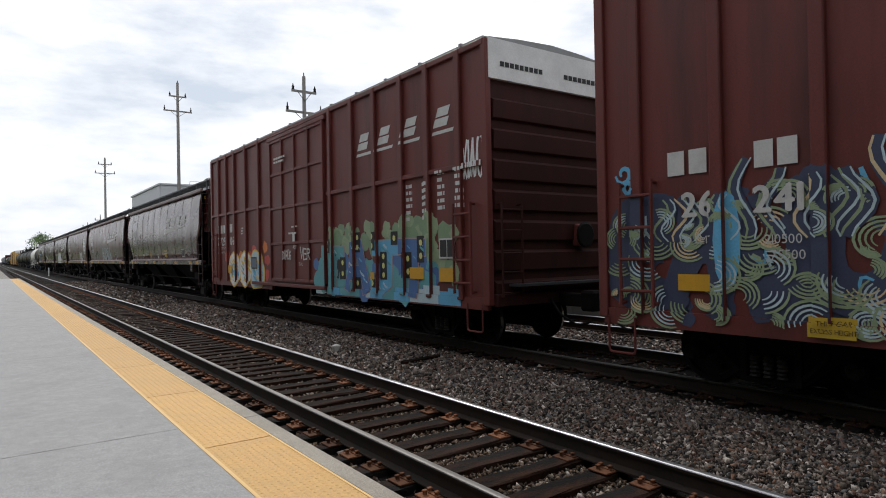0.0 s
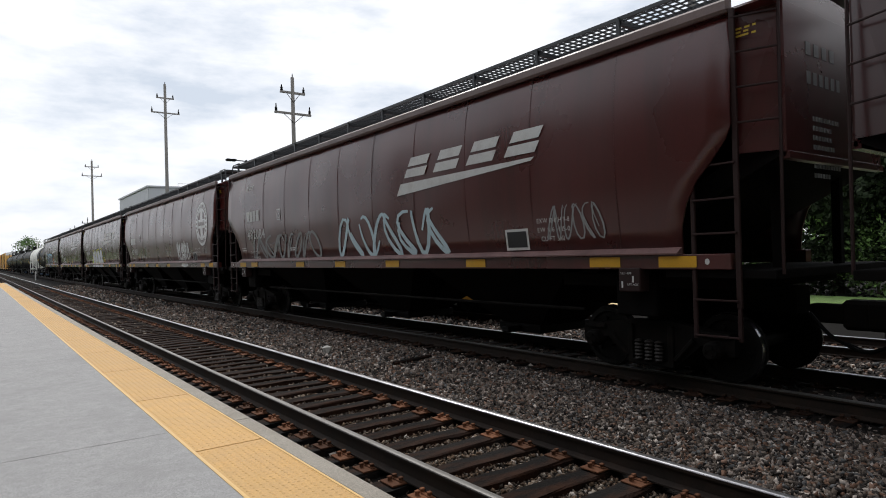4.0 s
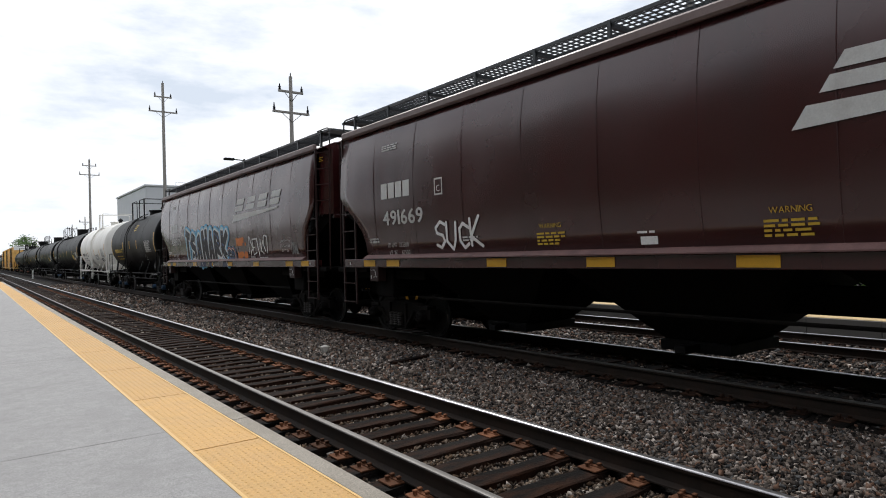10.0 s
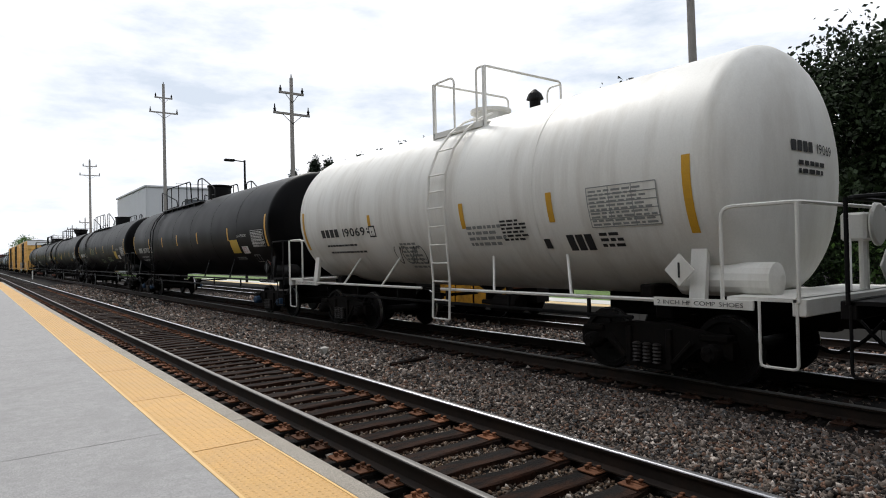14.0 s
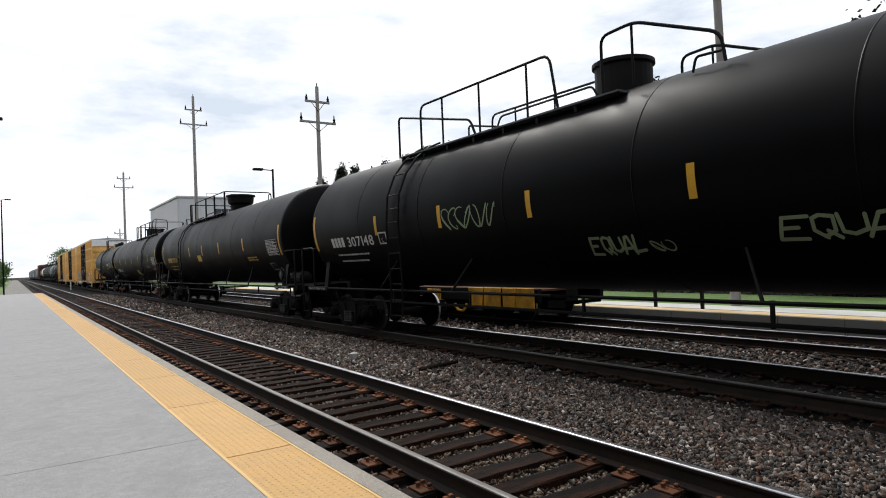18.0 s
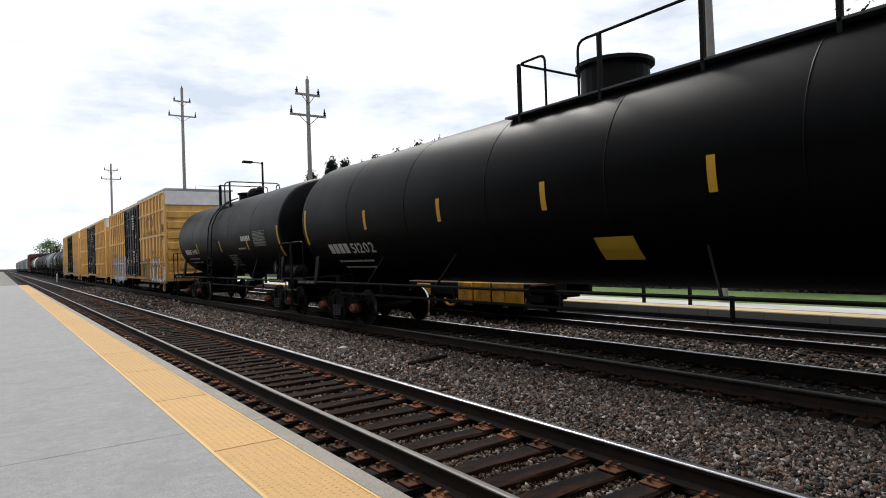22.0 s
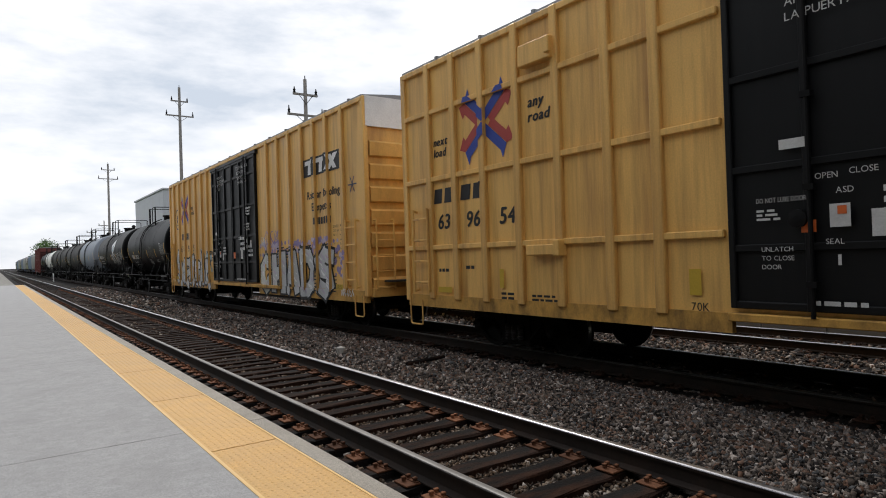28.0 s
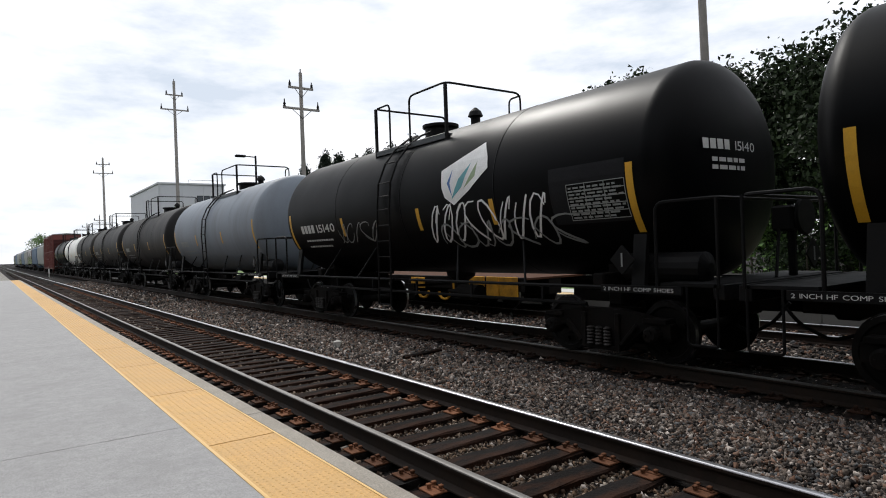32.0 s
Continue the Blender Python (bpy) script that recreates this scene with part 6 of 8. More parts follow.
def hopper_marks(car, h, number, logo=True, old=False, warn=True, lift=0.0):
    drop = (.20 if old else 0.0) - lift
    p = W_PAINT
    k = h - 1.62 + lift
    paint(car, "reporting_mark", [quad(k - .09 - i * .26, k - .31 - i * .26, 2.75 - drop, 3.05 - drop) for i in range(4)], [p], HOP_SKIN, .006)
    if number:
        paint(car, "car_number", fit_text(number, k - .14, k - 1.42, 2.24 - drop, .28, bold=.012), [p], HOP_SKIN, .006)
    paint(car, "stencil", fit_text("LD LMT", k - .21, k - .53, 1.80, .09) + fit_text("223500", k - .61, k - .94, 1.80, .09) + fit_text("LT", k - .25, k - .35, 1.655, .085) + fit_text("WT", k - .42, k - .53, 1.655, .085) + fit_text("62500", k - .68, k - .96, 1.655, .085) + bars(k + .47, .36, 1.90, .12, 2, 3) + bars(k - .09, .61, 3.70, .13, 3, 4) + bars(3.6, .4, 1.85, .10, 2, 5), [p], HOP_SKIN, .006)
    paint(car, "plate_mark", [quad(4.3, 4.06, 2.68, 2.98, 0, 0), quad(4.27, 4.09, 2.71, 2.95, 1, 1)] + text_polys("C", 4.23, 2.74, .12, 0, 2), [p, HOPPER_PAINT], HOP_SKIN, .006)
    if logo:
        polys = []
        for i in range(4):
            y = -1.98 - i * .93
            z = 3.10
            polys += [quad(y, y - .66, z, z + .155, 0, 0, .62), quad(y - .125, y - .74, z + .20, z + .36, 0, 0, .62)]
        polys.append(([(-1.72, 2.78), (-5.35, 2.98), (-5.42, 3.03), (-1.86, 3.00)], 0, 0))
        paint(car, "emblem", polys, [W_PAINT], HOP_SKIN, .006)
    if warn:
        for y, sd in ((1.82, 1), (-1.45, 2)):
            paint(car, "warning_text", fit_text("WARNING", y, y - .42, 1.98, .07) + bars(y + .06, .54, 1.74, .2, 4, sd), [YL_PAINT], HOP_SKIN, .006)
        paint(car, "sticker", [quad(.12, -.12, 1.70, 1.80)] + bars(.16, .34, 1.84, .05, 1, 6), [S_WHITE], HOP_SKIN, .006)
    paint(car, "dimension_stencil", fit_text("EXW 10-8 H 9-8", -5.40, -6.02, 2.06, .07) + fit_text("EW 8-6 H 15-0", -5.40, -6.02, 1.93, .07) + fit_text("CU FT 5161", -5.46, -5.90, 1.80, .07), [p], HOP_SKIN, .006)
    tape = [quad(y * h / 7.8, (y - .46) * h / 7.8, 1.425, 1.555) for y in (6.9, 6.0, 2.98, .95, -1.1, -3.49, -5.94, -6.92)]
    for one in tape:
        paint(car, "reflective_tape", [one], [Y_PAINT], SILL, .004)


car, h = hopper(24.9, 40.4, HOPPER_PAINT, "dark brown covered hopper with a white emblem and yellow tape")
hopper_marks(car, h, "495892", lift=.15)
paint(car, "data_panel", [quad(-4.6, -5.1, 1.72, 2.06, 0, 0), quad(-4.64, -5.06, 1.76, 2.02, 1, 1), quad(-4.84, -4.86, 1.76, 2.02, 0, 2)], [W_PAINT, K_PAINT], HOP_SKIN, .006)
scrawl(car, HOP_SKIN, -5.6, -6.2, 1.75, 2.15, GREY_PAINT, 81, .012, 5)

car, h = hopper(41.9, 58.6, HOPPER_RED, "worn dark red hopper with pale grey graffiti low on its side")
hopper_marks(car, h, "482084", warn=False)
scrawl(car, HOP_SKIN, 6.2, 1.8, 1.65, 2.3, GREY_PAINT, 82, .045, 9)
scrawl(car, HOP_SKIN, .8, -3.2, 1.65, 2.5, S_PALE, 83, .05, 8)
scrawl(car, HOP_SKIN, -5.6, -6.6, 1.8, 2.3, GREY_PAINT, 84, .014, 6)
paint(car, "data_panel", [quad(-4.7, -5.2, 1.68, 2.0, 0, 0), quad(-4.74, -5.16, 1.72, 1.96, 1, 1)], [W_PAINT, K_PAINT], HOP_SKIN, .006)

car, h = hopper(60, 76, HOPPER_RED, "worn maroon hopper with a round white emblem and spray tag")
hopper_marks(car, h, "474113", logo=False, old=True, warn=False)
c, r1, r2 = (-6.43, 2.96), .78, .48
polys = []
for i in range(40):
    a, b = 2 * math.pi * i / 40, 2 * math.pi * (i + 1) / 40
    polys.append(([(c[0] + r1 * .92 * math.cos(a), c[1] + r1 * math.sin(a)), (c[0] + r1 * .92 * math.cos(b), c[1] + r1 * math.sin(b)), (c[0] + r2 * .92 * math.cos(b), c[1] + r2 * math.sin(b)), (c[0] + r2 * .92 * math.cos(a), c[1] + r2 * math.sin(a))], 0, 0))
polys += [quad(c[0] + .14, c[0] - .14, c[1] - r2, c[1] + r2, 0, 0), quad(c[0] + .46, c[0] - .46, c[1] - .15, c[1] + .17, 0, 1)]
for i in range(9):
    polys.append(quad(c[0] + .40 - i * .09, c[0] + .335 - i * .09, c[1] - .06, c[1] + (.12 if i in (0, 7) else .07), 1, 2))
for i in range(18):
    a = radians(205 - i * 13.5)
    u = (-math.cos(a), math.sin(a))
    q = [(.57, -.035), (.57, .035), (.69, .035), (.69, -.035)]
    polys.append(([(c[0] + (u[0] * r - u[1] * s) * .92, c[1] + u[1] * r + u[0] * s) for r, s in q], 1, 2))
for i in range(7):
    a = radians(235 + i * 11)
    u = (-math.cos(a), math.sin(a))
    q = [(.57, -.035), (.57, .035), (.69, .035), (.69, -.035)]
    polys.append(([(c[0] + (u[0] * r - u[1] * s) * .92, c[1] + u[1] * r + u[0] * s) for r, s in q], 1, 2))
paint(car, "round_emblem", polys, [S_WHITE, HOPPER_RED], HOP_SKIN, .006, "round white emblem with a cross")
polys = []
rng = random.Random(8)
for i, lines in enumerate(letter_lines("KUATO", -2.9, -4.55, 1.66, 2.30, .05, rng, .12, .3)):
    for pts in lines:
        polys += band(pts, .034, 0, 0)
        y, z = max(pts, key=lambda q: q[1])
        for k in range(4):
            yy = y - .10 + .06 * k + rng.uniform(-.02, .02)
            polys += stroke([(yy, z - .25), (yy - .02, z - .05), (yy - .03, z + rng.uniform(.05, .2))], .022, 0, 0)
polys += [quad(-4.66, -4.72, 1.72, 1.95), quad(-4.64, -4.70, 1.62, 1.68)]
paint(car, "spray_tag", polys, [S_WHITE], HOP_SKIN, .008, "white sprayed tag")
paint(car, "spray_blot", [([(-3.95 - .5 * math.cos(k * .52) * (1 + .15 * math.sin(k * 3)), 1.50 + .085 * math.sin(k * .52)) for k in range(12)], 0, 0)], [S_WHITE], SILL, .01)
scrawl(car, HOP_SKIN, 3.4, -2.6, 1.62, 2.1, GREY_PAINT, 85, .011, 13)
scrawl(car, HOP_SKIN, -6.35, -6.95, 1.92, 2.16, GREY_PAINT, 86, .012, 5)
paint(car, "data_panel", [quad(-5.06, -5.55, 1.62, 1.96, 0, 0), quad(-5.09, -5.29, 1.65, 1.93, 1, 1), quad(-5.32, -5.52, 1.65, 1.93, 1, 1)], [W_PAINT, K_PAINT], HOP_SKIN, .006)

car, h = hopper(77.4, 92.5, HOPPER_PAINT, "glossy dark brown hopper with grey and lime graffiti")
hopper_marks(car, h, "491664")
throw_up(car, HOP_SKIN, "HAB2", 2.95, -1.15, 1.50, 2.56, .165, S_BLACK, [S_SILVER], 91, .06, [(S_LIME, .035)], [], True, .10)
paint(car, "sill_spray", [quad(2.95, 2.28, 1.41, 1.565), quad(2.0, 1.25, 1.41, 1.565), quad(1.2, .25, 1.41, 1.565), quad(.05, -1.1, 1.41, 1.565)], [S_SILVER], SILL, .006)
cloud(car, HOP_SKIN, 3.4, 2.9, 1.62, 1.95, [S_GREEN, S_GREEN, S_LIME], 90, 14, .16)
cloud(car, HOP_SKIN, .42, .22, 2.30, 2.55, [S_LIME], 89, 6, .07)

car, h = hopper(93.9, 109.5, HOPPER_PAINT, "glossy dark brown hopper with a small white spray tag")
hopper_marks(car, h, "491669")
tag_word(car, HOP_SKIN, "SUCK", 4.35, 3.1, 1.68, 2.3, S_WHITE, 93, .028, .25)
scrawl(car, HOP_SKIN, -6.3, -6.9, 1.95, 2.35, GREY_PAINT, 94, .012, 6)

car, h = hopper(110.9, 126, HOPPER_PAINT, "glossy dark brown hopper with blue, black and orange graffiti")
hopper_marks(car, h, "491905", warn=False)
throw_up(car, HOP_SKIN, "TSANARK", 3.75, -1.15, 1.50, 2.66, .135, S_WHITE, [S_BLACK], 95, .034, [(S_SKY, .11), (S_PALE, .05)], [S_NAVY, S_SLATE, S_BLUE, S_BLACK], False, .34, 8)
throw_up(car, HOP_SKIN, "CO", -1.05, -1.75, 1.55, 2.0, .08, S_WHITE, [S_BLACK], 97, .02, [(S_SKY, .07), (S_RUSTRED, .05)], [S_BLUE], True, .1)
cloud(car, HOP_SKIN, 3.7, -1.2, 2.60, 2.78, [S_SKY], 98, 7, .07)
paint(car, "sill_spray", [p for y in (3.8, 2.6, 1.7, .5, -1.0) for p in band([(y, 1.56), (y - .12, 1.42)], .012, 0, 1)] + [quad(1.9, 1.3, 1.41, 1.56, 1), quad(-.6, -1.1, 1.41, 1.56, 1), quad(.9, .6, 1.41, 1.56, 1)], [S_WHITE, S_NAVY], SILL, .006)
tag_word(car, HOP_SKIN, "NSF.", -1.95, -2.85, 1.98, 2.35, S_ORANGE, 96, .05, .1)
tag_word(car, HOP_SKIN, "KPG", -2.0, -2.85, 1.58, 1.92, S_ORANGE, 92, .05, .1)
tag_word(car, HOP_SKIN, "DEVKO", -3.05, -4.5, 1.75, 2.35, S_WHITE, 98, .018, .5)
paint(car, "stencil", bars(-3.1, .35, 1.62, .1, 3, 93) + bars(-3.8, .6, 1.62, .08, 2, 94), [W_PAINT], HOP_SKIN, .006)
scrawl(car, HOP_SKIN, -6.1, -6.5, 1.72, 2.05, GREY_PAINT, 99, .012, 5)


# ---- tank cars ----
ZC = 2.62


def tank_skin(r):
    return Skin(lambda y, z: -math.sqrt(max(.04, r * r - (z - ZC) ** 2)), (), [1.5 + .15 * k for k in range(18)])


def cage(deck_ob, d0, gap0, gap1, d1, low, hi, gear, posts=()):
    """Railings round a deck: a short run and a long one on the near side with the ladder's gap between, across both ends, and a run on the far side."""
    n, f = -.97, .97
    part("railing", tube(bmesh.new(), arc([(n, gap0, low), (n, gap0, hi), (n, d0, hi), (f, d0, hi), (f, d0, low)], .13), .022), gear, deck_ob)
    part("railing", tube(bmesh.new(), arc([(n, gap1, low), (n, gap1, hi), (n, d1, hi), (f, d1, hi), (f, d1, low)], min(.16, abs(gap1 - d1) * .4)), .022), gear, deck_ob)
    part("far_railing", tube(bmesh.new(), arc([(f, d1 + .35, low), (f, d1 + .35, hi - .05), (f, d1, hi - .05)], .13), .020), gear, deck_ob)
    for y in (d0, d1, *posts):
        part("railing_post", boxes((n - .03, n + .03, y - .03, y + .03, low - .22, hi), bevel=.006), gear, deck_ob)


def tank(a, b, color, label, r=1.55, ladder_y=0.0, dome=True, deck=2.6, gear=None, cap="bearing_cap", stripes=4, long=False, stripe_y=None, stripe_z=2.30, cage_y=None):
    """A tank car; a and b: the seams where its rounded heads begin."""
    car = new_car("tank_car", a, b, label, "tank car", "cars of the freight train")
    h = (b - a) / 2
    gear = gear or BLACK_STEEL
    rings = []
    dish = [(.03, .46), (.3, .445), (.55, .40), (.74, .33), (.86, .255), (.94, .165), (.985, .075), (1.0, 0)]
    for q, d in dish:
        rings.append((-h - d, r * q))
    n = max(4, int(2 * h / 2.4))
    rings += [(-h + .06, r), (h - .06, r)]
    for q, d in dish[::-1]:
        rings.append((h + d, r * q))
    part("barrel", lathe(bmesh.new(), rings, "y", 64, (0, 0, ZC)), color, car, smooth=True)
    skin = tank_skin(r)
    for k in range(1, n):
        y = -h + 2 * h * k / n
        part("weld_ring", lathe(bmesh.new(), [(y - .016, r - .01), (y - .010, r + .004), (y + .010, r + .004), (y + .016, r - .01)], "y", 64, (0, 0, ZC)), color, car, smooth=True)
    sc = h + .95
    for s in (-1, 1):
        y = s * (h - 1.1)
        part("saddle", boxes((-.75, .75, y - .12, y + .12, .74, 1.5), (-1.12, 1.12, y - .10, y + .10, .98, 1.22), bevel=.02), TRUCK, car)
        part("head_brace", prism(bmesh.new(), [(-1.36, 1.0), (-1.28, 1.0), (-1.20, 1.75), (-1.26, 1.75)], s * (h - .25) - .10, s * (h - .25) + .10), gear, car)
        part("stub_sill", boxes((-.2, .2, min(s * (h - 2.4), s * (h + .95)), max(s * (h - 2.4), s * (h + .95)), .72, 1.10)), TRUCK, car)
        part("end_sill", boxes((-1.5, 1.5, s * sc - .07, s * sc + .07, .96, 1.14), bevel=.01), gear, car)
        part("end_platform", boxes((-1.5, 1.5, min(s * (h + .2), s * sc), max(s * (h + .2), s * sc), 1.10, 1.14)), gear, car)
        pts = arc([(-1.5, s * (h + .15), 1.1), (-1.5, s * (h + .15), 2.12), (-1.5, s * sc, 2.12), (1.5, s * sc, 2.12), (1.5, s * sc, 1.1)], .14)
        part("end_handrail", tube(bmesh.new(), pts, .022), gear, car)
        part("handrail_post", rod(bmesh.new(), (-1.5, s * sc, 1.1), (-1.5, s * sc, 2.12), .022, 6), gear, car)
        step_stirrup(car, -1.5, s * (sc - .02), s * (sc - .40), .42, 1.10, gear)
        coupler(car, s * sc, s)
        truck(car, s * (h - 1.1), cap)
        pts = [(-1.5, s * (h + .1), 1.06), (-1.5, s * .3, 1.06)]
        part("side_rail", tube(bmesh.new(), pts, .026), gear, car)
        part("side_rail", tube(bmesh.new(), [(1.5, p[1], p[2]) for p in pts], .026), gear, car)
        for k in range(2):
            y = s * (h * .32 + k * h * .30)
            part("rail_brace", rod(bmesh.new(), (-1.5, y, 1.06), (-1.18, y - s * .35, 1.72), .022, 6), gear, car)
    part("air_reservoir", lathe(bmesh.new(), [(-.62, .06), (-.56, .2), (.56, .2), (.62, .06)], "y", 16, (-1.0, -(h - .05), 1.30)), gear, car)
    wheel = lathe(bmesh.new(), [(-sc - .05, .235), (-sc - .03, .265), (-sc - .01, .265), (-sc, .235)], "y", 22, (.55, 0, 1.92))
    for k in range(5):
        q = k * 1.2566
        rod(wheel, (.55, -sc - .03, 1.92), (.55 + .25 * math.cos(q), -sc - .03, 1.92 + .25 * math.sin(q)), .016, 5)
    part("brake_wheel", wheel, gear, car, "round spoked hand brake wheel")
    part("brake_stand", boxes((.30, .62, -sc + .02, -sc + .30, 1.72, 2.06), (.38, .50, -sc + .05, -sc + .14, 1.1, 1.75), bevel=.03), gear, car)
    part("brake_chain", rod(bmesh.new(), (.46, -sc + .08, 1.75), (.40, -sc + .06, 1.05), .016, 5), gear, car)
    part("stand_strut", rod(bmesh.new(), (-.10, -sc + .05, 1.14), (.32, -sc + .2, 1.75), .022, 6), gear, car)
    for x, y, turn in ((-1.42, -(h - .42), 0), (.62, -sc - .08, 90)):
        plate = boxes((-.012, .012, -.14, .14, -.14, .14), bevel=.004)
        bmesh.ops.rotate(plate, verts=plate.verts[:], cent=(0, 0, 0), matrix=Matrix.Rotation(math.pi / 4, 3, "X"))
        holder = part("placard_holder", plate, gear, car, "", pose(x, y, 1.42, 0, 0, turn))
        part("placard_slot", boxes((-.022, -.012, -.012, .012, -.09, .09), bevel=.002), GREY_PAINT if gear == BLACK_STEEL else K_PAINT, holder)
    for s in (-1, 1):
        y0 = s * (h - .1) + .55
        part("shoe_plate", boxes((-1.535, -1.50, y0 - 1.15, y0 + .05, 1.0, 1.10)), gear, car)
        paint(car, "shoe_lettering", fit_text("2 INCH HF COMP SHOES", y0, y0 - 1.05, 1.025, .05), [W_PAINT if gear == BLACK_STEEL else K_PAINT], Skin(lambda y, z: -1.537), .004)
    if not long:
        part("bottom_outlet", lathe(bmesh.new(), [(.72, .10), (.74, .16), (.95, .16), (1.05, .30), (1.25, .34)], "z", 14), BLACK_STEEL, car)
        part("brake_cylinder", lathe(bmesh.new(), [(-1.5, .05), (-1.48, .15), (-.9, .15), (-.88, .05), (-.5, .04)], "y", 12, (-.7, 0, .80)), TRUCK, car)
    part("brake_lever", boxes((-.6, .6, 1.2, 1.27, .80, .86), (-.62, -.54, .9, 1.3, .78, .9)), TRUCK, car)
    for k in range(5):
        y = -h * .62 + k * h * .31
        part("pipe_hanger", boxes((-1.16, -1.12, y - .02, y + .02, .74, 1.06)), BLACK_STEEL, car)
    part("brake_pipe", rod(bmesh.new(), (-1.14, -h + 1.3, .78), (-1.14, h - 1.3, .78), .028, 6), BLACK_STEEL, car)
    part("train_line", tube(bmesh.new(), [(-.6, -h + 1.2, .98), (-.6, h - 1.2, .98)], .03), BLACK_STEEL, car)
    # ladder that follows the barrel
    for side in ((-1, 1)):
        pts = [(side * 1.58, 1.2)] + [(side * (r + .09) * math.sin(t), ZC + (r + .09) * math.cos(t)) for t in [radians(d) for d in (95, 75, 58, 42, 28, 18)]]
        if side < 0:
            pts = [(-1.6, .55)] + pts
        ob = part("ladder", tube(bmesh.new(), [(x, ladder_y - .24, z) for x, z in pts], .022), gear, car)
        part("stile", tube(bmesh.new(), [(x, ladder_y + .24, z) for x, z in pts], .022), gear, ob)
        me = None
        for (x0, z0), (x1, z1) in zip(pts, pts[1:]):
            m = max(1, round(math.hypot(x1 - x0, z1 - z0) / .34))
            for i in range(m):
                t = i / m
                at = pose(x0 + (x1 - x0) * t, ladder_y, z0 + (z1 - z0) * t)
                if me is None:
                    me = part("rung", rod(bmesh.new(), (0, -.24, 0), (0, .24, 0), .014, 6), gear, ob, "", at).data
                else:
                    share("rung", me, ob, at)
    # top deck, fittings and railings
    if deck:
        top = ZC + r
        d0, d1 = ladder_y + .85, ladder_y + .5 - deck
        shell, top = top, ZC + math.sqrt(r * r - .95 ** 2) + .09
        d0, gap0, gap1, d1, hi = cage_y or (d0, d0 - .6, d0 - 1.2, d1, 4.86)
        deck_ob = part("top_deck", boxes((-1.0, -.42, d1, d0, top - .03, top), (.42, 1.0, d1, d0, top - .03, top), (-1.0, -.95, d1, d0, top - .10, top - .03), (.95, 1.0, d1, d0, top - .10, top - .03)), GRATING if gear == BLACK_STEEL else gear, car)
        cage(deck_ob, d0, gap0, gap1, d1, top, hi, gear)
        yc = (d0 + d1) / 2 - .1
        top = shell
        if dome:
            part("protective_housing", lathe(bmesh.new(), [(top - .05, .44), (top + .50, .44), (top + .54, .52), (top + .60, .52), (top + .66, .40), (top + .68, .1)], "z", 24, (0, yc, 0)), BLACK_STEEL, car, "round black valve housing")
        else:
            part("manway", lathe(bmesh.new(), [(top - .05, .34), (top + .16, .34), (top + .18, .40), (top + .24, .40), (top + .27, .1)], "z", 20, (0, yc + .3, 0)), gear, car)
            part("safety_valve", lathe(bmesh.new(), [(top - .05, .10), (top + .22, .10), (top + .24, .16), (top + .34, .12), (top + .42, .03)], "z", 14, (.1, yc - .8, 0)), BLACK_STEEL, car)
    stripe_y = stripe_y or [h - .12 - (2 * h - .24) * k / (stripes - 1) for k in range(stripes)]
    stripes = len(stripe_y)
    for k, y in enumerate(stripe_y):
        tall = .45 if k in (0, stripes - 1) else .21
        strip = quad(y + .055, y - .055, stripe_z - tall, stripe_z + tall)
        paint(car, "reflective_stripe", [strip], [Y_PAINT], skin, .006)
    return car, skin, h


DISH = [(0, .463), (.3, .445), (.55, .40), (.74, .33), (.86, .255), (.94, .165), (.985, .075), (1.0, 0)]


def head_marks(car, h, number, color, seed, r=1.55, at=.45):
    """Small writing on the rounded head that faces along the track."""
    polys = [quad(at - k * .14, at - .11 - k * .14, 2.80, 2.93) for k in range(4)]
    if number:
        polys += fit_text(number, at - .66, at - 1.14, 2.80, .13)
    polys += bars(at - .16, .75, 2.54, .20, 2, seed)
    bm = bmesh.new()
    for pts, _, _ in polys:
        vs = []
        for y, z in pts:
            q = min(1.0, math.hypot(y, z - ZC) / r)
            for (q0, d0), (q1, d1) in zip(DISH, DISH[1:]):
                if q <= q1:
                    break
            vs.append(bm.verts.new((-y, -h - (d0 + (d1 - d0) * (q - q0) / (q1 - q0)) - .012, z)))
        bm.faces.new(vs)
    part("head_stencil", bm, color, car)


def long_top(car, at, house):
    """Deck, railings and valve housing on top of a long tank; at: where the deck begins, house: the housing's place."""
    z = 3.98
    deck_ob = part("top_deck", boxes((-1.0, -.55, house - .7, at, z - .03, z), (.55, 1.0, house - .7, at, z - .03, z)), GRATING, car)
    for k in range(7):
        y = at - .1 - k * (at - house) / 6.3
        part("deck_bracket", boxes((-.97, -.90, y - .03, y + .03, z - .14, z - .03)), BLACK_STEEL, deck_ob)
    cage(deck_ob, at, at - .28, at - .98, house - 1.05, z, 4.81, BLACK_STEEL, (at - 2.92, at - 4.36))
    for x in (-.97, .97):
        part("low_rail", tube(bmesh.new(), arc([(x, at - 3.0, z), (x, at - 3.1, z + .12), (x, house - .8, z + .12), (x, house - .9, z)], .08), .018), BLACK_STEEL, deck_ob)
    part("protective_housing", lathe(bmesh.new(), [(4.12, .40), (4.36, .42), (4.44, .52), (4.70, .55), (4.72, .61), (4.78, .61), (4.80, .50), (4.82, .1)], "z", 28, (0, house, 0)), BLACK_STEEL, car, "round black valve housing")


